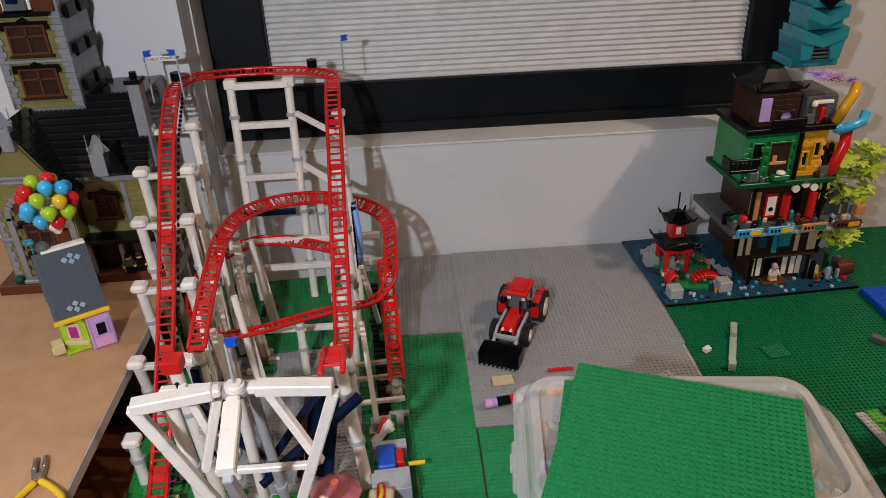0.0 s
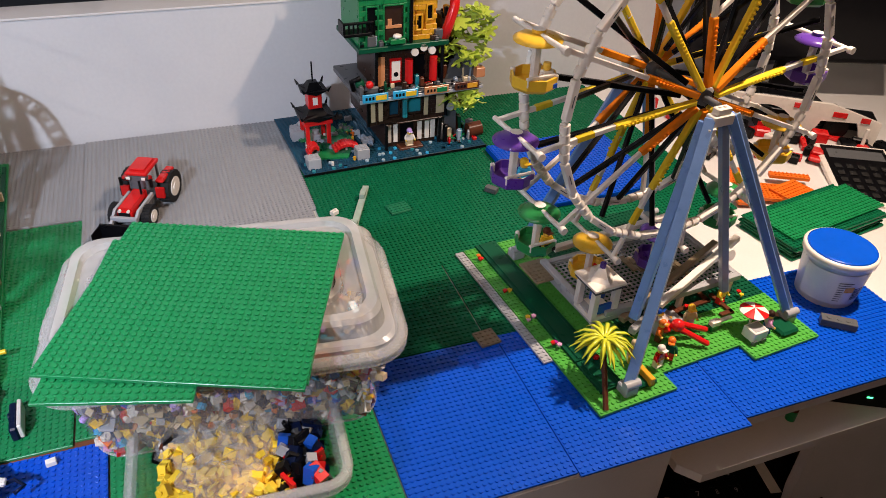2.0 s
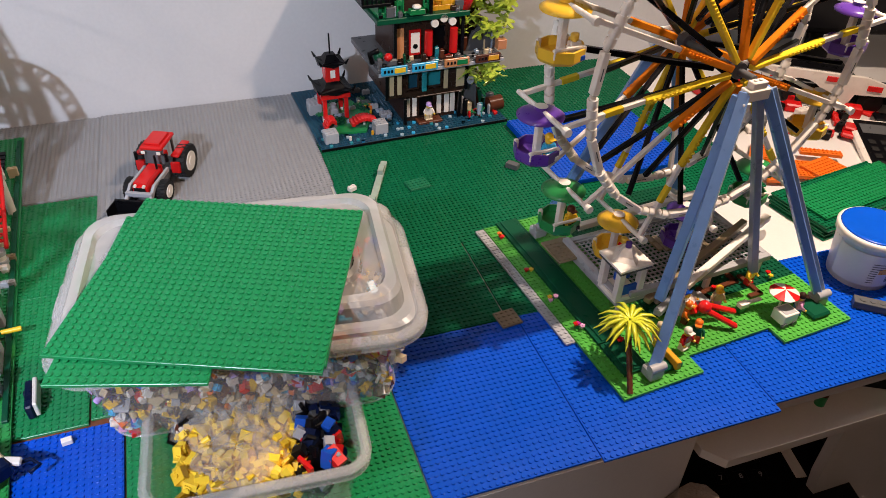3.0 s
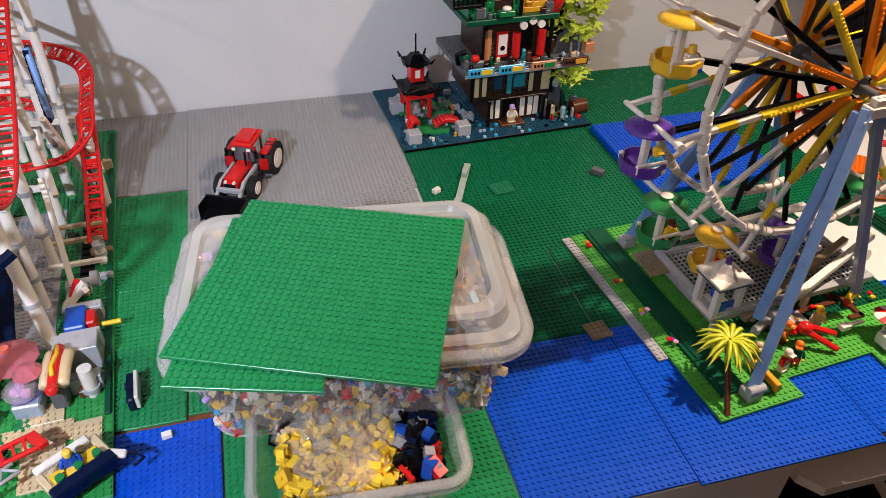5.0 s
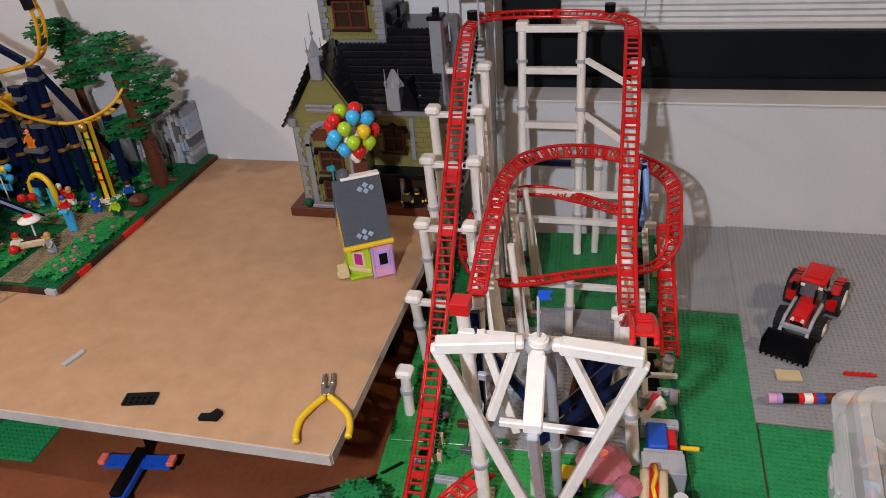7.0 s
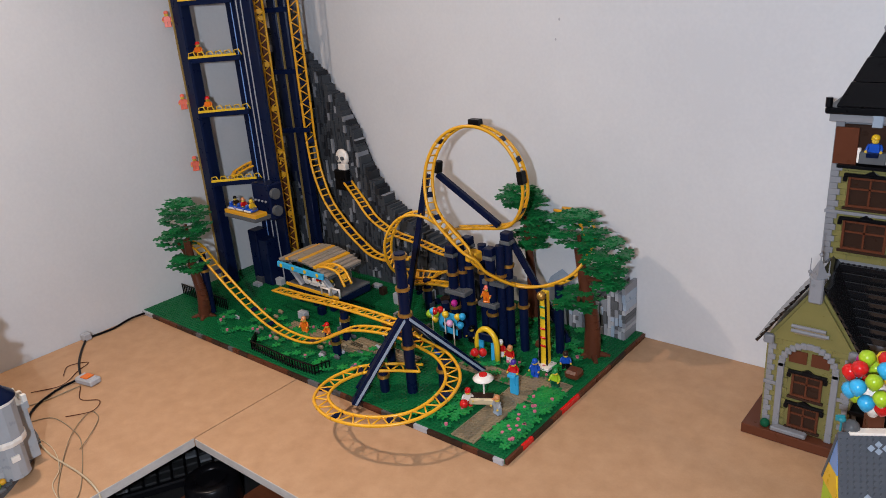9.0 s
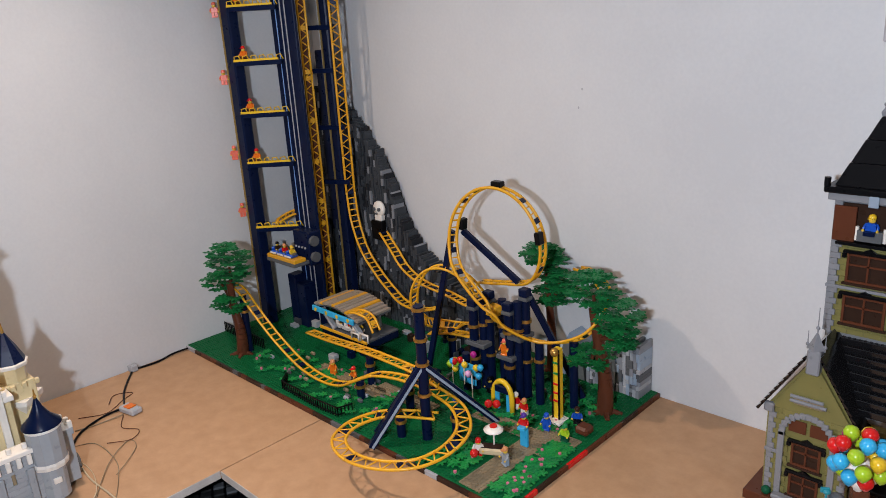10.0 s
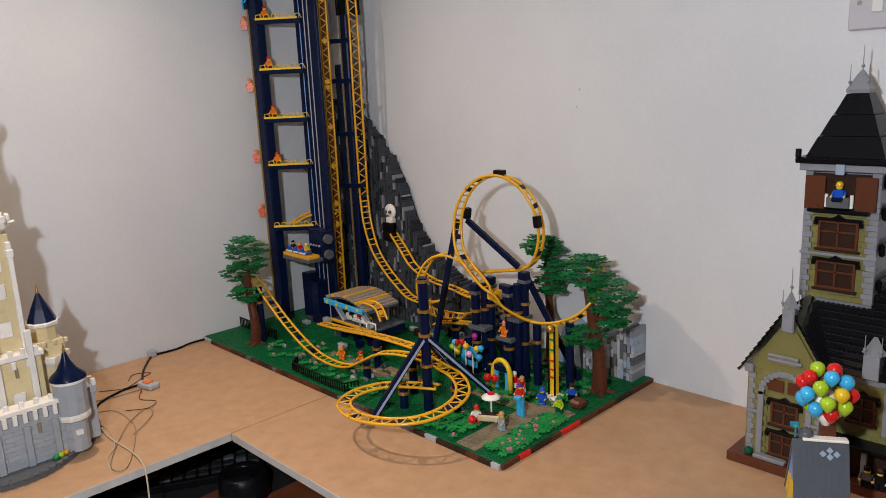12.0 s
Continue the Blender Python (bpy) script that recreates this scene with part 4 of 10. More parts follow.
for k in range(26):
    part("brake_block", Shape(CT).box(-0.048, 0.39 + k * 0.016, 0.0065, -0.028, 0.402 + k * 0.016, 0.012, 0.0005), BLACK, rc)
rail = Shape(CT).box(-0.010, 0.12, 0.0065, -0.003, 0.84, 0.011, 0.0005)
part("edge_strip", rail, DGREEN, rc)
for v_ in (0.40, 0.46, 0.50):
    part("cross_beam", Shape(CT).box(-0.085, v_, 0.03, -0.005, v_ + 0.007, 0.037, 0.0008), TAN if v_ > 0.45 else WHITE, rc)
# white lamp pillar
column(rc, (-0.108, 1.02, 0.0065), (-0.108, 1.02, 0.052), r=0.0088, joints=[0.25])

# odds and ends between the columns on the base
rnd = random.Random(91)
for k in range(56):
    x, y = rnd.choice((rnd.uniform(-0.40, -0.355), rnd.uniform(-0.19, -0.13))), rnd.uniform(1.02, 1.62)
    if k > 36: x, y = rnd.uniform(-0.46, -0.40), rnd.uniform(1.02, 1.50)
    w_, d_, h_ = S * rnd.choice((1, 2, 2, 4)), S * rnd.choice((1, 1, 2)), rnd.choice((P, BK, BK, 2 * BK))
    part("base_brick", Shape().box(x, y, 0.0072, x + w_, y + d_, 0.0072 + h_, 0.0005).studs(x, y, round(w_ / S), round(d_ / S), 0.0072 + h_, 6), rnd.choice((TAN, TAN, LGREY, WHITE, DTAN, DGREY, BLACK, GREEN, BROWN, WHITE)), rc)


# ---- figures: plain toy people of few pieces, each one mesh ----
def toy_figure(at, turn, body, legs, hat=None, seated=False, lean=0.0, scale=1.0, label="small toy figure of moulded plastic", head=None):
    m = Matrix.Translation(at) @ pose(0, 0, 0, lean, 0, turn) @ Matrix.Scale(scale, 4)
    s = Shape()
    z = 0.0
    slots = []

    def mark(mat):
        slots.append((len(s.f), mat))

    mark(legs)
    if seated:
        s.box(-0.0078, -0.014, 0, 0.0078, 0.004, 0.006, 0.0006)
        z = 0.006
    else:
        s.box(-0.0078, -0.004, 0, -0.0004, 0.004, 0.0125, 0.0006).box(0.0004, -0.004, 0, 0.0078, 0.004, 0.0125, 0.0006).box(-0.0078, -0.0055, 0, 0.0078, -0.003, 0.003, 0.0005)
        z = 0.0125
    mark(body)
    k = len(s.v)
    s.slab([(-0.0078, z), (0.0078, z), (0.0058, z + 0.0125), (-0.0058, z + 0.0125)], -0.004, 0.004)
    for sx in (-1, 1):
        s.tube([(sx * 0.007, 0, z + 0.011), (sx * 0.0095, -0.001, z + 0.006), (sx * 0.0098, -0.0055, z + 0.0025)], 0.0022, 6)
    mark(head or SKIN)
    for sx in (-1, 1):
        s.cyl((sx * 0.0098, -0.0055, z + 0.002), (sx * 0.0098, -0.0085, z + 0.001), 0.0019, n=6)
    s.lathe([(0.0028, 0.0125), (0.0046, 0.0137), (0.005, 0.0155), (0.005, 0.020), (0.0044, 0.0218), (0.0026, 0.0222)], (0, 0, z), 12)
    if hat:
        mark(hat)
        s.lathe([(0.0056, 0.0185), (0.0058, 0.0205), (0.0052, 0.0235), (0.003, 0.0255), (0.0008, 0.026)], (0, 0.0004, z), 12)
        s.box(-0.0045, -0.0095, z + 0.0195, 0.0045, -0.002, z + 0.0205, 0.0003)
    ob = new("toy_figure", s.mesh("toy_figure"))
    ob.matrix_world = m
    mats = []
    for _, mat in slots:
        if mat.name not in [x.name for x in mats]: mats.append(mat)
    for mat in mats: ob.data.materials.append(mat)
    names = [x.name for x in mats]
    idx = np.zeros(len(s.f), dtype=np.int32)
    for (a, mat), b_ in zip(slots, [q[0] for q in slots[1:]] + [len(s.f)]):
        idx[a:b_] = names.index(mat.name)
    ob.data.polygons.foreach_set("material_index", idx)
    return tagged(ob, label, "toy figure", "toy figures")


# ---- ferris wheel ----
FT = pose(0.6445, 0.788, 0.0, 0, 0, 5.2)  # front left corner of its base
fw = thing("ferris_wheel", "brick-built ferris wheel with pale blue legs and coloured gondolas", "toy ferris wheel")
WR, WX, WZ = 0.208, 0.193, 0.362
FY, RYY, GY = 0.150, 0.245, 0.198  # front rim, rear rim, gondolas: depth behind the base's front edge


def W(x, y, z):
    return FT @ Vector((x, y, z))


# base of lime and green plates with a notched front edge
for mat, x0, y0, nx, ny, h in ((BGREEN, 0, 0, 16, 14, 0.0064), (BGREEN, 0.0, 0.112, 16, 36, 0.0064), (BGREEN, 0.128, 0.032, 18, 10, 0.0064), (BGREEN, 0.272, 0.0, 16, 14, 0.0064), (DGREEN, 0.128, 0.112, 34, 36, 0.0064)):
    s = Shape(FT).box(x0, y0, 0.0018, x0 + nx * S, y0 + ny * S, h, 0.0005)
    s.studs(x0, y0, nx, ny, h, skip=(lambda cx, cy: cx < 0.062 and cx > 0.022 and cy > 0.03) if x0 == 0 else None)
    part("base_plate", s, mat, fw)
for y0, y1 in ((0.032, 0.092), (0.094, 0.40)):
    part("slope_strip", Shape(FT).prism([(0.022, y0), (0.060, y0), (0.060, y1), (0.022, y1)], 0.0066, 0.012).box(0.028, y0 + 0.002, 0.012, 0.054, y1 - 0.002, 0.0142, 0.0012), DGREEN, fw, "dark green sloped strip")
part("slope_strip", Shape(FT).box(0.062, 0.016, 0.0066, 0.106, 0.04, 0.016, 0.004), DGREEN, fw)
part("slope_strip", Shape(FT).box(0.34, 0.016, 0.0066, 0.375, 0.06, 0.016, 0.004), DGREEN, fw)
for a, b_ in (((0.235, 0.125), (0.30, 0.15)), ((0.29, 0.09), (0.315, 0.14)), ((0.15, 0.115), (0.235, 0.14))):
    part("brown_border", Shape(FT).box(a[0], a[1], 0.0066, b_[0], a[1] + 0.008, 0.0115, 0.0006).box(b_[0] - 0.008, a[1], 0.0066, b_[0], b_[1], 0.0115, 0.0006), BROWN, fw)
pv = Shape(FT).box(-0.016, 0.115, 0.0018, -0.001, 0.40, 0.0052, 0.0005).studs(-0.016, 0.115, 2, 35, 0.0052)
part("edge_strip", pv, LGREY, fw, "light grey studded strip")

# platform and stairs under the wheel
part("platform", Shape(FT).box(0.072, 0.132, 0.030, 0.36, 0.142, 0.040, 0.0008).box(0.072, 0.278, 0.030, 0.36, 0.288, 0.040, 0.0008).box(0.072, 0.142, 0.030, 0.082, 0.278, 0.040, 0.0008).box(0.35, 0.142, 0.030, 0.36, 0.278, 0.040, 0.0008), LGREY, fw, "light grey boarding platform frame")
gr = Shape(FT)
for k in range(33):
    gr.box(0.0822 + 0.0082 * k, 0.1422, 0.0355, 0.0846 + 0.0082 * k, 0.2778, 0.0375, 0.0002)
for k in range(17):
    gr.box(0.0822, 0.1424 + 0.0082 * k, 0.0376, 0.3498, 0.1448 + 0.0082 * k, 0.0392, 0.0002)
tagged(part("grating", gr, LGREY, fw, "grey lattice floor"), kind="stuff")
for x in (0.08, 0.15, 0.24, 0.34):
    for y in (0.138, 0.283):
        part("platform_leg", Shape(FT).box(x, y - 0.004, 0.0066, x + 0.008, y + 0.004, 0.030, 0.0006), WHITE, fw)
for k in range(16):
    part("tan_deck_plate", Shape(FT).box(0.20 + 0.0105 * (k % 8), 0.205 + 0.02 * (k // 8) - 0.006 * (k % 8), 0.0408, 0.2095 + 0.0105 * (k % 8), 0.224 + 0.02 * (k // 8) - 0.006 * (k % 8), 0.044, 0.0006), DTAN, fw)
for a, b_, mat in (((0.09, 0.132, 0.05), (0.20, 0.128, 0.046), LGREY), ((0.12, 0.125, 0.032), (0.36, 0.20, 0.058), DTAN), ((0.18, 0.118, 0.045), (0.37, 0.17, 0.085), WHITE), ((0.10, 0.285, 0.06), (0.36, 0.29, 0.062), WHITE), ((0.075, 0.14, 0.045), (0.078, 0.28, 0.045), LGREY), ((0.12, 0.10, 0.03), (0.17, 0.125, 0.02), LGREY)):
    part("platform_rail", Shape(FT).beam(a, b_, 0.011, 0.010, 0.001), mat, fw)
for k in range(5):
    part("step", Shape(FT).box(0.165 + 0.012 * k, 0.095, 0.0066, 0.177 + 0.012 * k, 0.13, 0.034 - 0.005 * k, 0.0006), LGREY, fw)
part("motor_knob", Shape(FT).cyl((0.315, 0.14, 0.09), (0.315, 0.128, 0.093), 0.009, n=14).cyl((0.315, 0.135, 0.04), (0.315, 0.135, 0.09), 0.003, n=8), WHITE, fw)
part("brown_deck", Shape(FT).box(0.040, 0.235, 0.0405, 0.085, 0.29, 0.044, 0.0008).studs(0.040, 0.235, 5, 6, 0.044), DTAN, fw)

# legs
feet = ((0.058, 0.022, 0), (0.378, 0.048, 0), (0.075, 0.352, 1), (0.36, 0.36, 1))
for k, (x, y, rear) in enumerate(feet):
    top = (WX + (-0.014 if k % 2 == 0 else 0.018), FY - 0.035 if not rear else RYY + 0.035, WZ - 0.012)
    part("leg", Shape(FT).beam((x, y, 0.018), top, 0.0138, 0.0115, 0.001), MBLUE, fw, "pale blue leg")
    f0, t0 = Vector((x, y, 0.018)), Vector(top)
    part("leg_edge", Shape(FT).beam(f0 + Vector((0.0078, -0.002, 0)), t0 + Vector((0.0078, -0.002, 0)), 0.003, 0.011, 0.0006), SAND, fw)
    part("foot", Shape(FT).box(x - 0.011, y - 0.011, 0.0064, x + 0.011, y + 0.011, 0.022, 0.002).cyl((x - 0.012, y - 0.006, 0.026), (x + 0.012, y - 0.006, 0.026), 0.006), LGREY, fw)
    if not rear:
        mid = f0.lerp(t0, 0.62) + Vector((0.022 if k % 2 == 0 else -0.022, 0.01, 0))
        part("leg", Shape(FT).beam((x + (0.065 if k % 2 == 0 else -0.085), 0.105, 0.05), t0 + Vector((0.004, 0.012, -0.01)), 0.0135, 0.0105, 0.001), SAND if k % 2 else MBLUE, fw)
part("hub_block", Shape(FT).box(WX - 0.016, FY - 0.044, WZ - 0.022, WX + 0.018, FY - 0.028, WZ - 0.008, 0.001).box(WX - 0.010, FY - 0.042, WZ - 0.008, WX + 0.012, FY - 0.030, WZ + 0.001, 0.001)
     .studs(WX - 0.008, FY - 0.040, 2, 1, WZ + 0.001), WHITE, fw)
part("hub_block", Shape(FT).box(WX - 0.022, FY - 0.046, WZ - 0.034, WX - 0.010, FY - 0.032, WZ - 0.022, 0.001), WHITE, fw)
part("hub_block", Shape(FT).box(WX - 0.022, RYY + 0.028, WZ - 0.020, WX + 0.026, RYY + 0.048, WZ + 0.004, 0.002), WHITE, fw)
part("axle", Shape(FT).cyl((WX, FY - 0.030, WZ), (WX, RYY + 0.030, WZ), 0.0048, n=12), DGREY, fw)

# rims, spokes, gondolas
GREENG, YELG, PURG = plastic("gondola_green", (0.02, 0.24, 0.06)), plastic("gondola_yellow", (0.80, 0.48, 0.03)), plastic("gondola_purple", (0.10, 0.035, 0.30))
YSP = plastic("clear_yellow_plastic", (0.90, 0.64, 0.03), 0.12, 0.1, 0.1)
OSP = plastic("clear_orange_plastic", (0.88, 0.24, 0.01), 0.15, 0.1, 0.05)
for y, front in ((FY, True), (RYY, False)):
    for k in range(24):
        a0, a1 = radians(15 * k), radians(15 * k + 15)
        p0 = Vector((WX + WR * math.cos(a0), y, WZ + WR * math.sin(a0)))
        p1 = Vector((WX + WR * math.cos(a1), y, WZ + WR * math.sin(a1)))
        s = Shape(FT)
        if k % 2:
            s.beam(p0.lerp(p1, 0.04), p0.lerp(p1, 0.96), 0.0092, 0.0105, 0.001, (0, 1, 0))
        else:
            s.cyl(p0.lerp(p1, -0.02), p1.lerp(p0, -0.02), 0.0042, n=9)
            for q in range(4):
                s.cyl(p0.lerp(p1, 0.06 + 0.235 * q), p0.lerp(p1, 0.06 + 0.235 * q + 0.18), 0.0066, n=10)
        seg_ = part("rim_segment", s, WHITE, fw)
        if k % 2:
            for side in (-1, 1):
                o_ = Vector((0, side * 0.0048, 0))
                part("slot", Shape(FT).beam(p0.lerp(p1, 0.36) + o_, p0.lerp(p1, 0.64) + o_, 0.0012, 0.0022, 0.0002, (0, 1, 0)), DGREY, seg_)
    for k in range(12):
        a = radians(30 * k + 8)
        d = Vector((math.cos(a), 0, math.sin(a)))
        c = Vector((WX, y, WZ))
        out = 0.006 if front else -0.006
        pale = k % 2 == 0
        sp = part("spoke", Shape(FT).beam(c + d * 0.10, c + d * (WR - 0.004), 0.0062, 0.0062, 0.0006, (0, 1, 0)), WHITE, fw)
        inner = Shape(FT)
        inner.beam(c + d * 0.016 - Vector((0, out, 0)), c + d * (0.135 if pale else 0.105), 0.0075 if pale else 0.0095, 0.0095, 0.0015, (0, 1, 0))
        nrm = Vector((-d.z, 0, d.x))
        for q in range(18 if pale else 13):
            pq = c + d * (0.022 + 0.0060 * q) - Vector((0, out * 0.85, 0))
            inner.cyl(pq, pq - Vector((0, 0.0035 if front else -0.0035, 0)), 0.0019, n=7)
        part("spoke_cover", inner, YSP if pale else OSP, sp, "translucent yellow cover" if pale else "translucent orange cover")
        if pale:
            part("spoke_tip", Shape(FT).beam(c + d * 0.165, c + d * 0.19, 0.0075, 0.0075, 0.0006, (0, 1, 0)), YSP, sp)
    part("hub_disc", Shape(FT).cyl((WX, y - 0.006, WZ), (WX, y + 0.006, WZ), 0.0105, n=14), DGREY, fw)
for k in range(12):
    a = radians(30 * k + 8 - 15)
    d = Vector((math.cos(a), 0, math.sin(a)))
    c = Vector((WX, GY, WZ))
    part("black_tie", Shape(FT).beam(c + d * 0.03 + Vector((0, -0.04, 0)), c + d * (WR - 0.01) + Vector((0, 0.04, 0)), 0.0072, 0.0068, 0.0008, (0, 1, 0)), BLACK, fw)
    part("black_tie", Shape(FT).beam(c + d * 0.03 + Vector((0, 0.04, 0)), c + d * (WR - 0.01) + Vector((0, -0.04, 0)), 0.0062, 0.0058, 0.0008, (0, 1, 0)), BLACK, fw)

cols = [YELG, PURG, GREENG]
figs = ((WHITE, BLUE), (AZURE, WHITE), (YELLOW, BLACK), (RED, WHITE))
for k in range(12):
    a = radians(158 + 30 * k)
    gx, gz = WX + 0.245 * math.cos(a), WZ + 0.245 * math.sin(a)
    mat = cols[k % 3]
    part("gondola_axle", Shape(FT).cyl((gx, FY - 0.008, gz), (gx, RYY + 0.008, gz), 0.0034, n=8).cyl((gx, FY - 0.013, gz), (gx, FY - 0.006, gz), 0.0052, n=10), WHITE, fw)
    for ya in (FY, RYY):
        part("gondola_arm", Shape(FT).beam((WX + (WR - 0.004) * math.cos(a), ya, WZ + (WR - 0.004) * math.sin(a)), (gx, ya, gz), 0.006, 0.006, 0.0006, (0, 1, 0)), WHITE, fw)
    gm = FT @ Matrix.Translation((gx, GY, gz - 0.013)) @ Matrix.Scale(0.84, 4)
    g = part("gondola", Shape(gm).lathe([(0.020, -0.062), (0.030, -0.060), (0.0345, -0.055), (0.0345, -0.040), (0.0315, -0.0395), (0.0305, -0.053), (0.020, -0.057)], (0, 0, 0), 8, False), mat, fw, "round gondola tub")
    part("roof", Shape(gm).lathe([(0.0345, 0.007), (0.035, 0.009), (0.026, 0.0145), (0.010, 0.0175), (0.001, 0.018)], (0, 0, 0), 20).cyl((0, 0, 0.018), (0, 0, 0.0225), 0.010, n=12), mat, g)
    part("roof_cap", Shape(gm).cyl((0, 0, 0.0187), (0, 0, 0.0228), 0.0096, n=12), WHITE, g)
    pst = Shape(gm).box(-0.005, -0.005, -0.056, 0.005, 0.005, 0.008, 0.001)
    for q in range(4):
        b = radians(45 + 90 * q)
        pst.box(0.031 * math.cos(b) - 0.003, 0.031 * math.sin(b) - 0.003, -0.050, 0.031 * math.cos(b) + 0.003, 0.031 * math.sin(b) + 0.003, -0.037, 0.0006)
    pst.beam((-0.024, -0.022, -0.038), (0.024, -0.022, -0.038), 0.004, 0.004)
    part("seat_post", pst, WHITE, g)
    if k < 5 or k in (8, 10):
        fb_, fl_ = figs[k % 4]
        toy_figure(gm @ Vector((0.012, -0.012, -0.055)), 10, fb_, fl_, (None, YELLOW, BROWN)[k % 3], True)

# ticket hut
hx, hy = 0.0886, 0.1516
HT = FT @ Matrix.Translation((0, 0, 0.0335))
part("hut_floor", Shape(HT).box(hx - 0.022, hy - 0.022, 0.0066, hx + 0.022, hy + 0.022, 0.014, 0.001), WHITE, fw)
for sx in (-1, 1):
    for sy in (-1, 1):
        part("hut_post", Shape(HT).box(hx + sx * 0.018 - 0.005, hy + sy * 0.018 - 0.005, 0.014, hx + sx * 0.018 + 0.005, hy + sy * 0.018 + 0.005, 0.060, 0.0008), WHITE, fw)
part("hut_window", Shape(HT).box(hx - 0.013, hy - 0.02, 0.016, hx + 0.013, hy - 0.016, 0.032, 0.0006).box(hx - 0.012, hy - 0.004, 0.03, hx + 0.012, hy + 0.004, 0.058, 0.001), BLUE, fw)
part("hut_trim", Shape(HT).box(hx - 0.026, hy - 0.026, 0.060, hx + 0.026, hy + 0.026, 0.0645, 0.0006), DGREY, fw)
hr = Shape(HT).box(hx - 0.027, hy - 0.027, 0.0645, hx + 0.027, hy + 0.027, 0.0685, 0.0006)
hr.lathe([(0.024, 0.0685), (0.015, 0.074), (0.009, 0.084), (0.007, 0.086)], (hx, hy, 0), 4, False)
part("hut_roof", hr, WHITE, fw)
part("hut_finial", Shape(HT).cyl((hx, hy, 0.086), (hx, hy, 0.093), 0.0045, n=10), PURPLE, fw)


def palm(at, h, r, leaves=26, seed=1, lean=(0.0, 0.0)):
    t = thing("palm_tree", "toy palm tree with lime leaves and a ringed brown trunk", "toy tree", Matrix.Translation(at))
    n = 9
    for k in range(n):
        z0, z1 = h * k / n, h * (k + 1) / n
        part("trunk_ring", Shape().cyl((lean[0] * k / n, lean[1] * k / n, z0), (lean[0] * (k + 1) / n, lean[1] * (k + 1) / n, z1), 0.0042, 0.0034, n=9), BROWN, t)
    rnd = random.Random(seed)
    for k in range(leaves):
        a = 2 * math.pi * k / leaves * 2 + rnd.uniform(-0.1, 0.1)
        lift = 0.010 if k < leaves / 2 else 0.002
        rr = r * rnd.uniform(0.85, 1.05)
        c, s_ = math.cos(a), math.sin(a)
        pts = [(0.002, lift), (rr * 0.35, lift + 0.006), (rr * 0.7, lift + 0.002), (rr, lift - 0.010)]
        wd_ = [0.0018, 0.0036, 0.0034, 0.0006]
        s = Shape()
        v, f = [], []
        for (q, z), w_ in zip(pts, wd_):
            v += [(lean[0] + q * c - w_ * s_, lean[1] + q * s_ + w_ * c, h + z), (lean[0] + q * c, lean[1] + q * s_, h + z + 0.0012), (lean[0] + q * c + w_ * s_, lean[1] + q * s_ - w_ * c, h + z), (lean[0] + q * c, lean[1] + q * s_, h + z - 0.0006)]
        for i in range(3):
            for j in range(4):
                f.append([4 * i + j, 4 * i + (j + 1) % 4, 4 * i + 4 + (j + 1) % 4, 4 * i + 4 + j])
        s.add(v, f, True)
        part("leaf", s, LIMEY, t)
    return t


LIMEY = plastic("lime_leaf_plastic", (0.62, 0.66, 0.03), 0.3)
palm(W(0.012, 0.006, 0.0064), 0.066, 0.044, 28, 1, (0.016, 0.055))


def flower(at, mats, seed, name="toy_flower"):
    rnd = random.Random(seed)
    t = thing(name, "small cluster of coloured toy flowers with green stems", "toy flower", Matrix.Translation(at), "flowers on the bases")
    part("stem", Shape().cyl((0, 0, 0), (0, 0, 0.005), 0.003, n=6), GREEN, t)
    for m_ in mats:
        x, y, z = rnd.uniform(-0.006, 0.006), rnd.uniform(-0.006, 0.006), rnd.uniform(0.005, 0.009)
        s = Shape()
        for q in range(5):
            a = 1.2566 * q
            s.cyl((x + 0.0024 * math.cos(a), y + 0.0024 * math.sin(a), z), (x + 0.0024 * math.cos(a), y + 0.0024 * math.sin(a), z + 0.0018), 0.0017, n=6)
        s.cyl((x, y, z - 0.004), (x, y, z + 0.0024), 0.0014, n=6)
        part("blossom", s, m_, t)
    return t


for k, (x, y, ms) in enumerate(((0.012, 0.365, (RED, RED, ORANGE)), (0.014, 0.275, (RED, YELLOW)), (0.012, 0.20, (PINK, PINK, YELLOW)), (0.014, 0.135, (MAGENTA, RED, PINK)), (0.05, 0.085, (RED, RED)), (0.33, 0.16, (RED, YELLOW, ORANGE)), (0.25, 0.12, (RED, ORANGE)), (0.35, 0.12, (YELLOW, RED)))):
    flower(W(x, y, 0.0066), ms, 30 + k)

# things on the wheel's base
slide = thing("toy_bench", "orange toy bench between two posts", "toy bench")
part("bench_seat", Shape(FT).box(0.088, 0.012, 0.012, 0.096, 0.064, 0.026, 0.001), AMBER, slide)
part("bench_foot", Shape(FT).box(0.090, 0.016, 0.0066, 0.100, 0.024, 0.012, 0.0006), DGREY, slide)
part("bench_foot", Shape(FT).box(0.090, 0.052, 0.0066, 0.100, 0.060, 0.012, 0.0006), DGREY, slide)
cart = thing("ice_cream_cart", "white toy snack cart under a red and white umbrella", "toy cart")
part("cart_body", Shape(FT).box(0.285, 0.022, 0.0115, 0.312, 0.046, 0.030, 0.001), WHITE, cart)
part("cart_inside", Shape(FT).box(0.288, 0.025, 0.030, 0.309, 0.043, 0.0306, 0.0002), LGREY, cart)
for x in (0.289, 0.306):
    part("wheel", Shape(FT).cyl((x, 0.020, 0.0115), (x, 0.024, 0.0115), 0.005, n=10), DGREY, cart)
part("umbrella_pole", Shape(FT).cyl((0.305, 0.052, 0.0066), (0.305, 0.052, 0.048), 0.0017, n=8), WHITE, cart)
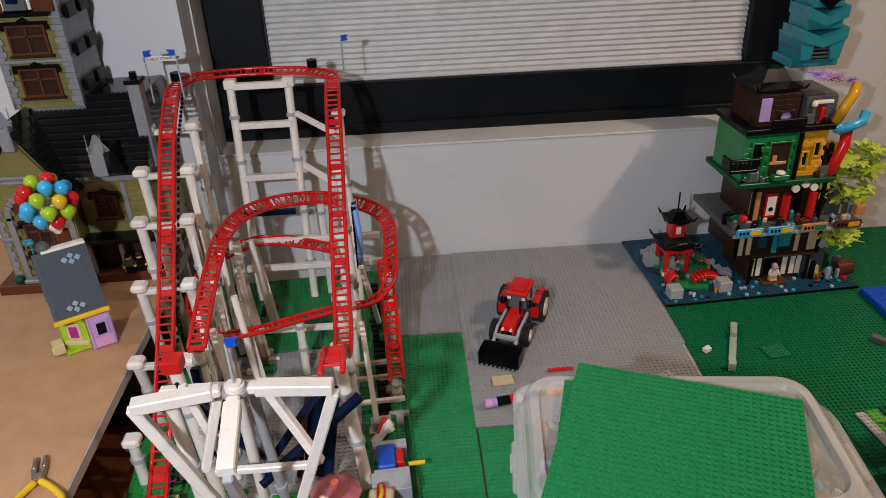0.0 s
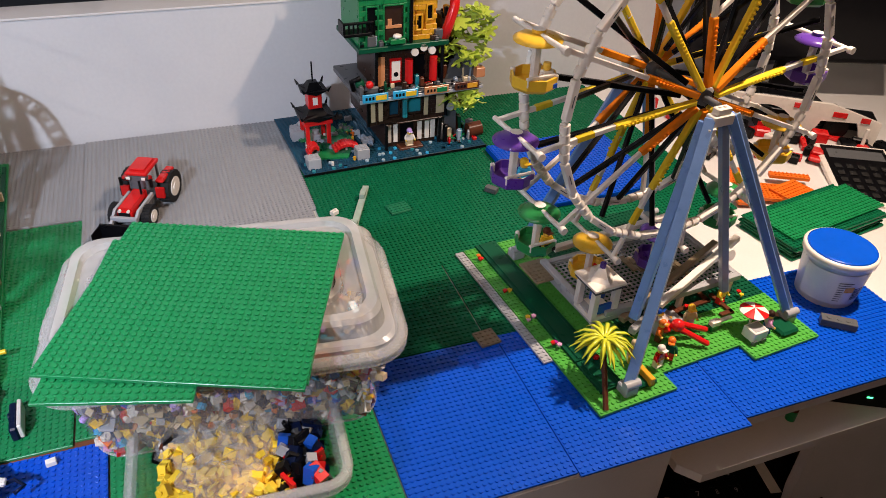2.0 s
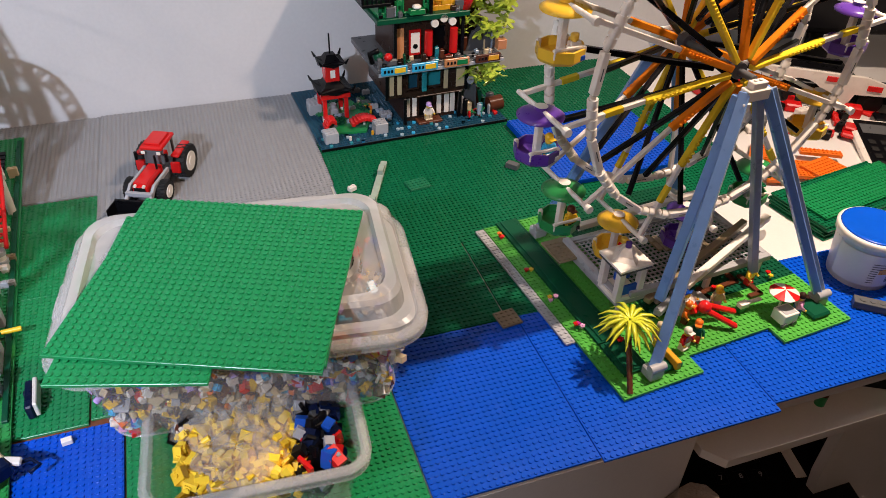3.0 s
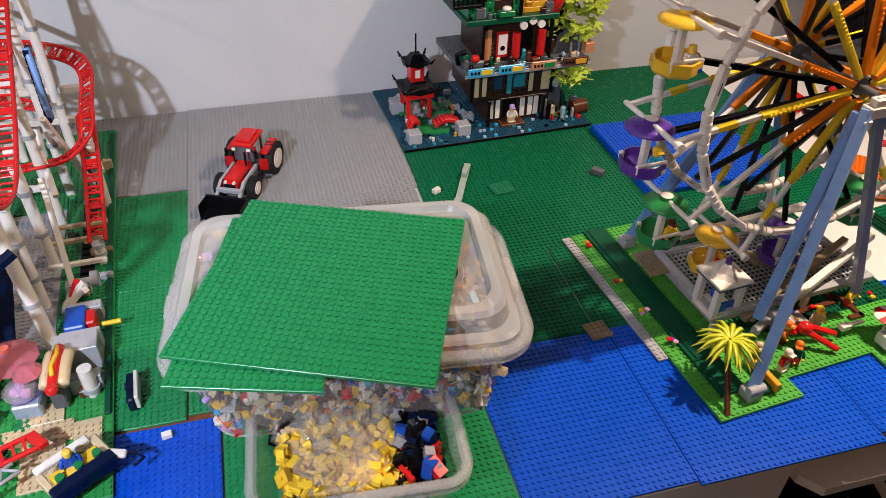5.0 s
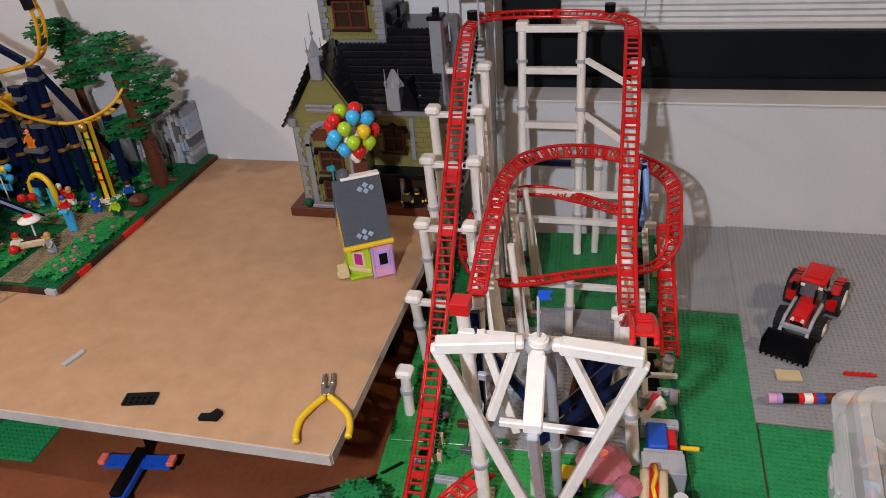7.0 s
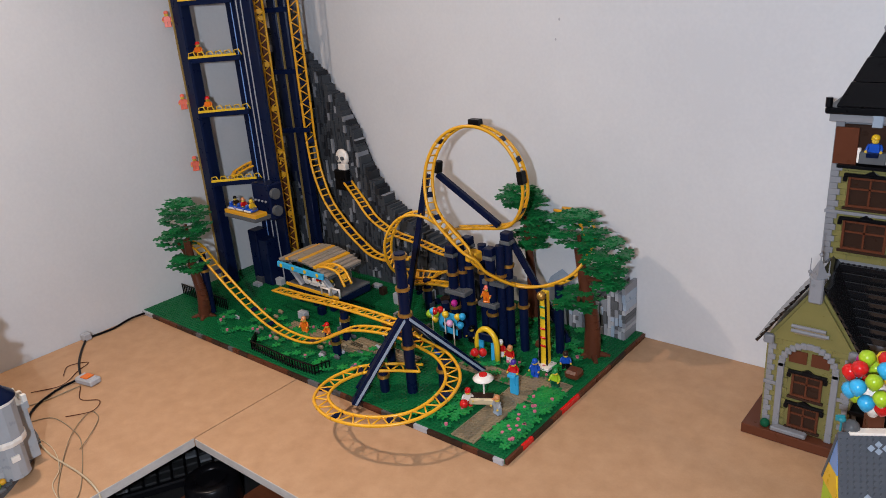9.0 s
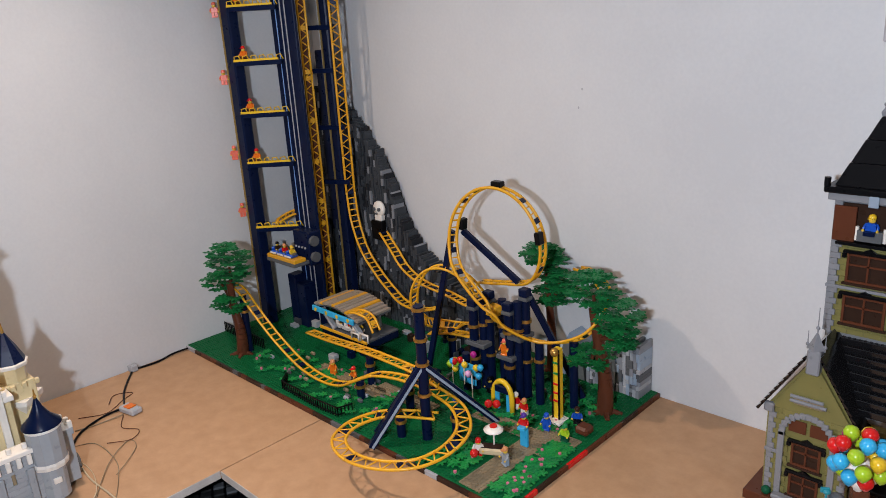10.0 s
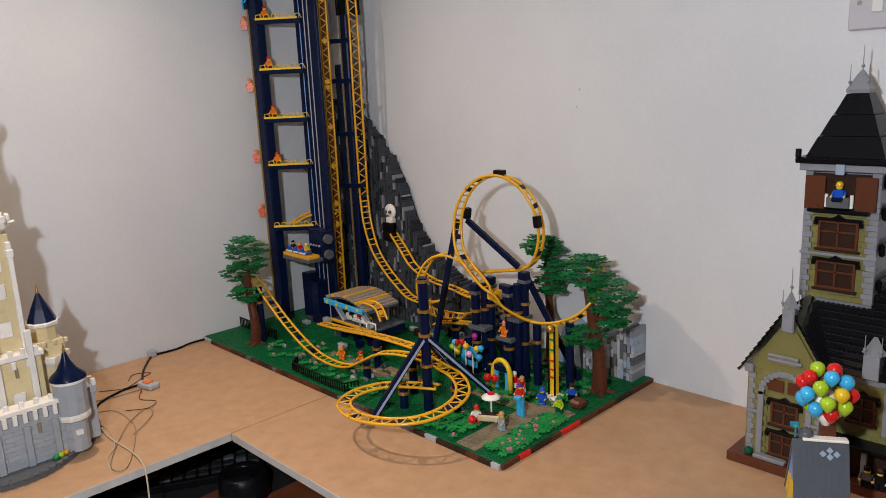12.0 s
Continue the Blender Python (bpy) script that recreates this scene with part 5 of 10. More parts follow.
for k in range(8):
    a0, a1 = radians(45 * k), radians(45 * k + 45)
    cx, cy = 0.305, 0.052
    s = Shape(FT).add([(cx, cy, 0.052), (cx + 0.021 * math.cos(a0), cy + 0.021 * math.sin(a0), 0.046), (cx + 0.0215 * math.cos((a0 + a1) / 2), cy + 0.0215 * math.sin((a0 + a1) / 2), 0.0455), (cx + 0.021 * math.cos(a1), cy + 0.021 * math.sin(a1), 0.046),
                       (cx, cy, 0.0505), (cx + 0.021 * math.cos(a0), cy + 0.021 * math.sin(a0), 0.0448), (cx + 0.0215 * math.cos((a0 + a1) / 2), cy + 0.0215 * math.sin((a0 + a1) / 2), 0.0443), (cx + 0.021 * math.cos(a1), cy + 0.021 * math.sin(a1), 0.0448)],
                      [[0, 1, 2, 3], [7, 6, 5, 4], [0, 4, 5, 1], [1, 5, 6, 2], [2, 6, 7, 3], [3, 7, 4, 0]])
    part("umbrella_panel", s, (RED, WHITE)[k % 2], cart)
stilts = thing("red_stilts", "pair of long red trouser legs lying between figures", "toy stilts")
part("trouser_leg", Shape(FT).beam((0.185, 0.075, 0.034), (0.222, 0.045, 0.014), 0.0085, 0.0085, 0.003), RED, stilts)
part("trouser_leg", Shape(FT).beam((0.19, 0.083, 0.036), (0.238, 0.068, 0.018), 0.0085, 0.0085, 0.003), RED, stilts)
part("seat_block", Shape(FT).ball((0.186, 0.079, 0.036), 0.010, 10), RED, stilts)
toy_figure(W(0.176, 0.085, 0.026), 40, WHITE, RED, BLUE, False, -35)
for x, y, tn, b_, l_, h_ in ((0.128, 0.045, 15, RED, WHITE, WHITE), (0.152, 0.052, -40, DGREEN, RED, ORANGE), (0.165, 0.088, 30, ORANGE, BROWN, ORANGE), (0.228, 0.098, -10, TAN, PINK, YELLOW), (0.33, 0.04, 60, PINK, BLUE, DBROWN), (0.312, 0.12, 20, YELLOW, RED, None), (0.10, 0.068, 0, TAN, WHITE, TAN)):
    toy_figure(W(x, y, 0.0082), tn, b_, l_, h_)
stool = thing("small_counter", "low white and green toy counter", "toy counter")
part("counter_top", Shape(FT).box(0.248, 0.068, 0.018, 0.264, 0.078, 0.026, 0.0006).box(0.264, 0.07, 0.021, 0.288, 0.076, 0.025, 0.0006), WHITE, stool)
part("counter_foot", Shape(FT).box(0.25, 0.07, 0.0066, 0.262, 0.076, 0.018, 0.0006), GREEN, stool)

# paint tub on the desk
tubt = thing("paint_tub", "white plastic tub with a blue lid and printed label", "tub", pose(1.138, 0.914, 0.0, 0, 0, 20) @ Matrix.Diagonal((0.95, 0.95, 0.90, 1.0)))
part("bucket", Shape().lathe([(0.046, 0.0), (0.048, 0.002), (0.055, 0.085), (0.059, 0.086), (0.060, 0.098), (0.056, 0.101), (0.053, 0.099)], (0, 0, 0), 36), WHITE, tubt)
part("lid", Shape().lathe([(0.0545, 0.0985), (0.055, 0.1015), (0.052, 0.103), (0.047, 0.1015), (0.001, 0.1015)], (0, 0, 0), 36), BLUEP, tubt, "round blue lid")


def wrap(a0, a1, z0, z1, n=8, off=0.0006):
    s = Shape()
    v, f = [], []
    for i in range(n + 1):
        a = radians(a0 + (a1 - a0) * i / n)
        for z in (z0, z1):
            r = 0.048 + (0.055 - 0.048) * (z - 0.002) / 0.083 + off
            v.append((r * math.cos(a), r * math.sin(a), z))
    f = [[2 * i, 2 * i + 2, 2 * i + 3, 2 * i + 1] for i in range(n)]
    return s.add(v, f, True)


lbl = part("label", wrap(150, 400, 0.012, 0.078, 30), PAPER, tubt, "white printed label")
part("logo_patch", wrap(228, 246, 0.040, 0.052, 6, 0.0012), AMBER, lbl)
part("dark_band", wrap(282, 320, 0.012, 0.070, 8, 0.0012), DGREY, lbl)
for k in range(9):
    part("text_bar", wrap(214, 240 - (k % 3) * 4, 0.060 - k * 0.005, 0.0615 - k * 0.005, 6, 0.0013) if k < 3 else wrap(214, 226, 0.060 - k * 0.005, 0.0615 - k * 0.005, 4, 0.0013), DGREY, lbl)
for k in range(11):
    part("barcode_bar", wrap(246, 266, 0.022 + 0.0024 * k, 0.0231 + 0.0024 * k + (0.0005 if k % 3 else 0), 5, 0.0013), BLACK, lbl)


# ---- leaves used by toy trees ----
def leaf_plate(s, at, r, turn, tilt=(0, 0), t=0.0014, lobes=6):
    """A flat moulded leaf plate with rounded lobes and a stud."""
    keep = s.m
    s.m = keep @ Matrix.Translation(at) @ Euler((tilt[0], tilt[1], turn)).to_matrix().to_4x4()
    n = lobes * 4
    edge = [(r * (0.46, 0.90, 1.0, 0.90)[i % 4], 2 * math.pi * (i + (0, 0.28, 0, -0.28)[i % 4]) / n) for i in range(n)]
    poly = [(q * math.cos(a), q * math.sin(a)) for q, a in edge]
    s.prism(poly, 0, t)
    s.cyl((0, 0, t), (0, 0, t + 0.0015), 0.0023, n=6)
    for i in range(2, n, 8):
        s.cyl((poly[i][0] * 0.75, poly[i][1] * 0.75, t), (poly[i][0] * 0.75, poly[i][1] * 0.75, t + 0.0013), 0.0018, n=5)
    s.m = keep


def crown(centre, radii, layers, per, mat, parent, seed, r=0.015, name="crown", tilt=0.2):
    """Tiers of leaf plates with gaps between them."""
    rnd = random.Random(seed)
    s = Shape()
    for j in range(layers):
        f = j / max(1, layers - 1)
        spread = math.sin(math.pi * (0.22 + 0.62 * f)) ** 0.8
        for k in range(per):
            a = rnd.uniform(0, 2 * math.pi)
            q = math.sqrt(rnd.uniform(0.05, 1)) * spread
            x, y = centre[0] + radii[0] * q * math.cos(a), centre[1] + radii[1] * q * math.sin(a)
            z = centre[2] + radii[2] * (2 * f - 1) + rnd.uniform(-0.004, 0.004)
            leaf_plate(s, (x, y, z), r * rnd.uniform(0.8, 1.15), rnd.uniform(0, 6.3), (rnd.uniform(-tilt, tilt * 0.6) + (0.35 if tilt > 0.5 else 0), rnd.uniform(-tilt, tilt)))
    return tagged(part(name, s, mat, parent), kind="stuff")


# ---- brick city block with pagoda ----
nc = thing("brick_city", "tall brick-built eastern street with pagoda and stacked shops", "toy building")
NT = pose(0.404, 1.513, 0.0, 0, 0, 3.2)
# water base
s = Shape(NT).box(0, 0, 0.0015, 0.394, 0.262, 0.0075, 0.0006)
s.studs(0, 0, 49, 32, 0.0075, 7)
part("water_base", s, WATER, nc, "dark blue-green water base")
spark = random.Random(71)
CLEARW = plastic("pale_clear_plastic", (0.35, 0.48, 0.55), 0.08)
for k in range(70):
    gx, gy = S * spark.randrange(1, 47) + S / 2, S * spark.randrange(0, 9) + S / 2
    part("water_stud", Shape(NT).cyl((gx, gy, 0.0076), (gx, gy, 0.0106), 0.0038, n=10), spark.choice((WATER, TEAL, CLEARW, AZURE, WATER, WATER)), nc)
part("base_edge", Shape(NT).box(-0.001, -0.0012, 0.0015, 0.395, -0.0001, 0.0072, 0.0003), BLACK, nc)
rnd = random.Random(8)
for k in range(26):
    x, y = rnd.uniform(0.02, 0.16), rnd.uniform(0.06, 0.22)
    w_, d_, h_ = S * rnd.choice((1, 2, 2, 3)), S * rnd.choice((1, 2)), rnd.choice((P, BK, BK))
    part("rock", Shape(NT).box(x, y, 0.0075, x + w_, y + d_, 0.0075 + h_, 0.0006).studs(x, y, round(w_ / S), round(d_ / S), 0.0075 + h_, 7), rnd.choice((LGREY, DGREY, LGREY, SAND)), nc)
for k in range(20):
    x, y = rnd.uniform(0.03, 0.14), rnd.uniform(0.04, 0.18)
    s = Shape(NT)
    leaf_plate(s, (x, y, 0.010 + rnd.uniform(0, 0.006)), 0.010, rnd.uniform(0, 6))
    part("plant", s, GREEN if k % 3 else DGREEN, nc)
for k in range(12):
    x, y = rnd.uniform(0.02, 0.15), rnd.uniform(0.01, 0.16)
    part("blossom", Shape(NT).cyl((x, y, 0.009), (x, y, 0.017), 0.0028, n=7), (WHITE, ORANGE, WHITE, AMBER)[k % 4], nc)
for x, y in ((0.012, 0.012), (0.115, 0.02), (0.012, 0.14)):
    part("grey_block", Shape(NT).box(x, y, 0.0075, x + 0.026, y + 0.026, 0.030, 0.0008).studs(x, y, 3, 3, 0.030), LGREY, nc)
isl = Shape(NT).prism([(0.03, 0.05), (0.10, 0.035), (0.13, 0.09), (0.11, 0.18), (0.04, 0.17)], 0.0076, 0.012)
part("island", isl, GREEN, nc)
for x0, x1, flip in ((0.022, 0.046, 1), (0.076, 0.124, -1)):
    for k in range(8):
        t0 = k / 8
        a = math.pi * (0.15 + 0.7 * t0)
        px = x0 + (x1 - x0) * t0
        part("bridge_plank", Shape(NT).box(px, 0.05 + (0.012 * t0 if flip > 0 else -0.01 * t0), 0.008 + 0.020 * math.sin(a), px + (x1 - x0) / 8 + 0.002, 0.074 + (0.012 * t0 if flip > 0 else -0.01 * t0), 0.016 + 0.020 * math.sin(a), 0.0008), RED, nc)
# pagoda
px, py = 0.058, 0.125
for sx in (-1, 1):
    for sy in (-1, 1):
        part("pagoda_post", Shape(NT).box(px + sx * 0.022 - 0.004, py + sy * 0.022 - 0.004, 0.012, px + sx * 0.022 + 0.004, py + sy * 0.022 + 0.004, 0.062, 0.0008), RED, nc)
part("pagoda_beam", Shape(NT).box(px - 0.03, py - 0.03, 0.060, px + 0.03, py + 0.03, 0.069, 0.001), RED, nc)
part("lantern_stone", Shape(NT).box(px - 0.009, py - 0.009, 0.012, px + 0.009, py + 0.009, 0.028, 0.002).cyl((px, py, 0.028), (px, py, 0.036), 0.007, n=8), LGREY, nc)


def eave(cx, cy, z, r, h, mat, parent, tilt=0.008):
    """Square roof tier with upturned corners."""
    s = Shape(NT)
    v = []
    for q, (rr, zz) in enumerate(((r, z), (r * 0.62, z + h * 0.45), (r * 0.35, z + h))):
        for i in range(8):
            a = math.pi / 4 * i + math.pi / 4
            k = 1.35 if i % 2 == 0 else 0.98
            v.append((cx + rr * k * math.cos(a), cy + rr * k * math.sin(a), zz + (tilt if (i % 2 == 0 and q == 0) else 0)))
    f = [[8 * q + i, 8 * q + (i + 1) % 8, 8 * q + 8 + (i + 1) % 8, 8 * q + 8 + i] for q in range(2) for i in range(8)]
    f += [list(range(16, 24)), list(range(8))[::-1]]
    s.add(v, f)
    for i in range(0, 8, 2):
        a = math.pi / 4 * i + math.pi / 4
        p = Vector((cx + r * 1.32 * math.cos(a), cy + r * 1.32 * math.sin(a), z + tilt))
        s.cyl(p, p + Vector((0.007 * math.cos(a), 0.007 * math.sin(a), 0.010)), 0.003, 0.0012, n=6)
    return part("eave", s, mat, parent)


eave(px, py, 0.069, 0.036, 0.024, BLACK, nc)
part("pagoda_trim", Shape(NT).box(px - 0.027, py - 0.027, 0.068, px + 0.027, py - 0.024, 0.074, 0.0006), BROWN, nc)
part("pagoda_room", Shape(NT).box(px - 0.014, py - 0.014, 0.088, px + 0.014, py + 0.014, 0.122, 0.001), RED, nc)
part("pagoda_window", Shape(NT).box(px - 0.005, py - 0.0148, 0.098, px + 0.005, py - 0.0141, 0.114, 0.0002), WHITE, nc)
eave(px, py, 0.122, 0.026, 0.022, BLACK, nc)
part("antenna", Shape(NT).cyl((px, py, 0.142), (px, py, 0.184), 0.0016, n=7), BLACK, nc)


NB = NT
NT = NB @ Matrix.Translation((0.038, 0.0, 0.0))


def storey(x0, y0, x1, y1, z0, z1, wall, openings, frame_mat, name="storey"):
    """Walls of one floor built in courses, with framed openings in the front."""
    t = part(name, Shape(NT).box(x0, y0 + 0.006, z0, x1, y1, z1, 0.0006), wall, nc)
    z = z0
    row = 0
    while z < z1 - 0.002:
        h = min(BK, z1 - z)
        x = x0 - (S if row % 2 else 0)
        while x < x1 - 0.001:
            a, b_ = max(x, x0), min(x + 2 * S, x1)
            mid = (a + b_) / 2
            if b_ - a > 0.002 and not any(o0 - 0.001 < mid < o1 + 0.001 and q0 - 0.004 < z + h / 2 < q1 + 0.004 for o0, q0, o1, q1, _ in openings):
                part("brick", Shape(NT).box(a + 0.0001, y0, z + 0.0001, b_ - 0.0001, y0 + 0.0062, z + h - 0.0001, 0.0004), wall, t)
            x += 2 * S
        z += h
        row += 1
    for o0, q0, o1, q1, fill in openings:
        fr = Shape(NT).box(o0, y0 - 0.001, q0, o0 + 0.003, y0 + 0.004, q1, 0.0004).box(o1 - 0.003, y0 - 0.001, q0, o1, y0 + 0.004, q1, 0.0004).box(o0 + 0.003, y0 - 0.001, q1 - 0.003, o1 - 0.003, y0 + 0.004, q1, 0.0004).box(o0 + 0.003, y0 - 0.001, q0, o1 - 0.003, y0 + 0.004, q0 + 0.003, 0.0004)
        w_ = part("window", fr, frame_mat, t)
        part("pane", Shape(NT).box(o0 + 0.003, y0 + 0.003, q0 + 0.003, o1 - 0.003, y0 + 0.0055, q1 - 0.003, 0.0002), fill, w_)
    return t


# ground floor shop with plaster panels
storey(0.148, 0.055, 0.262, 0.16, 0.0075, 0.066, DBROWN, [(0.178, 0.012, 0.215, 0.060, BLACK)], DBROWN)
for x in (0.152, 0.166):
    part("plaster_panel", Shape(NT).box(x, 0.0528, 0.018, x + 0.009, 0.0549, 0.058, 0.0004), WHITE, nc)
for x in (0.219, 0.236, 0.249):
    part("plaster_panel", Shape(NT).box(x, 0.0528, 0.016, x + 0.010, 0.0549, 0.058, 0.0004), WHITE, nc)
part("shop_step", Shape(NT).box(0.172, 0.03, 0.0075, 0.224, 0.054, 0.013, 0.0008), BROWN, nc)
toy_figure(NT @ Vector((0.196, 0.040, 0.0135)), 5, WHITE, TAN, LAVENDER)
part("awning", Shape(NT).beam((0.17, 0.048, 0.066), (0.27, 0.048, 0.066), 0.016, 0.003, 0.0006), DBROWN, nc)
# second floor overhanging, tan panels
storey(0.110, 0.043, 0.275, 0.165, 0.068, 0.128, DBROWN, [(0.150, 0.082, 0.176, 0.118, WATER), (0.190, 0.082, 0.225, 0.118, TEAL)], DBROWN)
for x in (0.114, 0.130, 0.228, 0.255, 0.264):
    part("plaster_panel", Shape(NT).box(x, 0.041, 0.076, x + 0.009, 0.0429, 0.122, 0.0004), TAN, nc)
part("panel_round", Shape(NT).cyl((0.285, 0.04, 0.088), (0.285, 0.036, 0.088), 0.008, n=14), LGREY, nc)
part("blue_banner", Shape(NT).box(0.180, 0.036, 0.078, 0.190, 0.0405, 0.122, 0.001).ball((0.185, 0.036, 0.12), 0.006, 8), TEAL, nc)
# grey deck with signs
dk = Shape(NT).box(0.085, 0.018, 0.128, 0.345, 0.20, 0.140, 0.001)
dk.studs(0.085, 0.018, 32, 4, 0.140, 7)
part("deck", dk, DGREY, nc)
part("deck_edge", Shape(NT).box(0.084, 0.0155, 0.130, 0.346, 0.0178, 0.137, 0.0004), LGREY, nc)
for x0, x1, m1, m2 in ((0.088, 0.140, AZURE, YELLOW), (0.150, 0.202, AZURE, YELLOW), (0.216, 0.268, NOUGAT, GREEN), (0.282, 0.335, BROWN, AMBER)):
    sg = part("sign", Shape(NT).box(x0, 0.011, 0.134, x1, 0.0150, 0.150, 0.0006), m1, nc)
    part("sign_panel", Shape(NT).box((x0 + x1) / 2, 0.0100, 0.137, x1 - 0.004, 0.0109, 0.147, 0.0003), m2, sg)
    for q in range(3):
        part("character_bar", Shape(NT).box(x0 + 0.005 + 0.007 * q, 0.0100, 0.139, x0 + 0.009 + 0.007 * q, 0.0109, 0.145, 0.0002), BLACK, sg)
# third floor with red doors
storey(0.128, 0.055, 0.262, 0.17, 0.140, 0.222, DBROWN, [(0.205, 0.145, 0.238, 0.205, BLACK)], DBROWN)
part("cream_panel", Shape(NT).box(0.128, 0.0528, 0.145, 0.148, 0.0549, 0.205, 0.0004), NOUGAT, nc)
po = part("poster", Shape(NT).box(0.158, 0.0510, 0.150, 0.182, 0.0549, 0.200, 0.0006), RED, nc, "red framed white poster")
part("poster_sheet", Shape(NT).box(0.161, 0.0503, 0.155, 0.179, 0.0509, 0.195, 0.0002), WHITE, po)
part("poster_mark", Shape(NT).cyl((0.170, 0.0503, 0.168), (0.170, 0.0498, 0.168), 0.005, n=10), BLACK, po)
for x in (0.188, 0.240):
    part("red_lantern", Shape(NT).cyl((x + 0.007, 0.045, 0.150), (x + 0.007, 0.045, 0.198), 0.008, n=12), RED, nc)
for k in range(3):
    part("lamp_disc", Shape(NT).cyl((0.222 + 0.018 * (k - 1), 0.040, 0.214 + (0.008 if k == 1 else 0)), (0.222 + 0.018 * (k - 1), 0.035, 0.214 + (0.008 if k == 1 else 0)), 0.0075, n=14), WHITE, nc)
part("plant_pot", Shape(NT).ball((0.095, 0.05, 0.158), 0.010, 10), DGREEN, nc)
part("red_ball", Shape(NT).ball((0.11, 0.035, 0.160), 0.008, 10), RED, nc)
part("rock", Shape(NT).box(0.09, 0.035, 0.140, 0.13, 0.07, 0.154, 0.003), DGREY, nc)
part("pipe", Shape(NT).tube([(0.085, 0.06, 0.142), (0.078, 0.05, 0.165), (0.095, 0.045, 0.172)], 0.005, 8), BLACK, nc)
# fourth floor: green house and orange house on a dark slab
part("slab", Shape(NT).box(0.090, 0.035, 0.222, 0.275, 0.18, 0.232, 0.001), DGREEN, nc)
storey(0.095, 0.045, 0.195, 0.16, 0.232, 0.320, GREEN, [(0.108, 0.240, 0.134, 0.308, BLACK), (0.142, 0.236, 0.186, 0.308, DBROWN)], GREEN)
part("inner_shelf", Shape(NT).box(0.148, 0.0465, 0.262, 0.180, 0.0485, 0.268, 0.0004).box(0.152, 0.0465, 0.268, 0.160, 0.0485, 0.280, 0.0004), NOUGAT, nc)
part("flower_box", Shape(NT).box(0.152, 0.030, 0.236, 0.182, 0.044, 0.246, 0.001), GREEN, nc)
part("flower_box", Shape(NT).ball((0.167, 0.036, 0.250), 0.009, 8, 0.5), WHITE, nc)
bal = Shape(NT).box(0.058, 0.02, 0.262, 0.112, 0.05, 0.268, 0.001)
for k in range(7):
    bal.box(0.058 + 0.0085 * k, 0.020, 0.268, 0.061 + 0.0085 * k, 0.023, 0.285, 0.0004)
bal.box(0.056, 0.018, 0.285, 0.114, 0.024, 0.289, 0.0006).box(0.056, 0.018, 0.268, 0.060, 0.05, 0.289, 0.0006)
part("balcony", bal, BLACK, nc, "black railed balcony")
storey(0.20, 0.052, 0.255, 0.16, 0.232, 0.325, AMBER, [(0.210, 0.250, 0.226, 0.282, BLACK), (0.232, 0.268, 0.248, 0.300, BLACK)], AMBER)
part("slide", Shape(NT).tube([(0.268, 0.05, 0.225), (0.276, 0.045, 0.255), (0.29, 0.05, 0.29), (0.296, 0.06, 0.32)], 0.010, 10), RED, nc, "red curved slide tube")
part("blue_dragon", Shape(NT).tube([(0.27, 0.05, 0.318), (0.29, 0.04, 0.33), (0.315, 0.05, 0.332), (0.325, 0.06, 0.345)], 0.009, 8).ball((0.268, 0.048, 0.325), 0.011, 8), AZURE, nc, "pale blue toy dragon")
# top floor
part("slab", Shape(NT).box(0.09, 0.04, 0.325, 0.26, 0.17, 0.335, 0.001), BLACK, nc)
storey(0.112, 0.055, 0.190, 0.15, 0.335, 0.395, DBROWN, [(0.155, 0.342, 0.182, 0.362, LAVENDER)], DBROWN)
part("lilac_door", Shape(NT).box(0.116, 0.0525, 0.345, 0.136, 0.0549, 0.388, 0.0006), LAVENDER, nc)
eave(0.150, 0.10, 0.395, 0.047, 0.036, BLACK, nc, 0.006)
part("railing", Shape(NT).box(0.135, 0.038, 0.335, 0.20, 0.044, 0.352, 0.001), BLACK, nc)
storey(0.205, 0.06, 0.265, 0.15, 0.335, 0.385, DGREY, [(0.215, 0.345, 0.235, 0.368, RED)], DGREY)
part("orange_arch", Shape(NT).tube([(0.262, 0.05, 0.335), (0.270, 0.045, 0.365), (0.285, 0.05, 0.385), (0.295, 0.06, 0.40)], 0.009, 8), AMBER, nc)
part("white_ornament", Shape(NT).box(0.215, 0.048, 0.372, 0.250, 0.056, 0.378, 0.001).ball((0.215, 0.05, 0.372), 0.006, 8), WHITE, nc)
rnd = random.Random(4)
for k in range(26):
    x, z = 0.205 + 0.085 * rnd.random(), 0
    z = 0.428 - 0.28 * (x - 0.205) + rnd.uniform(-0.006, 0.006)
    s = Shape(NT)
    leaf_plate(s, (x, 0.055 + rnd.uniform(-0.012, 0.012), z), 0.0085, rnd.uniform(0, 6), (rnd.uniform(-0.8, 0.8), 0.3))
    part("blossom", s, LAVENDER if k % 3 else PINK, nc)
# teal tower on top
tl = Shape(NT)
tl.box(0.175, 0.085, 0.430, 0.265, 0.15, 0.445, 0.002)
part("tower_foot", tl, TEAL, nc)
for k in range(3):
    part("tower_band", Shape(NT).box(0.187 - 0.002 * k, 0.078, 0.447 + 0.007 * k, 0.258 + 0.002 * k, 0.15, 0.4505 + 0.007 * k, 0.0006), DGREY, nc)
for sx in (-1, 1):
    part("tower_pillar", Shape(NT).slab([(0.2225 + sx * 0.036, 0.445), (0.2225 + sx * 0.018, 0.445), (0.2225 + sx * 0.014, 0.475), (0.2225 + sx * 0.042, 0.485)][::sx * -1], 0.075, 0.15), TEAL, nc)
part("tower_door", Shape(NT).box(0.208, 0.079, 0.445, 0.238, 0.15, 0.478, 0.001), BLACK, nc)
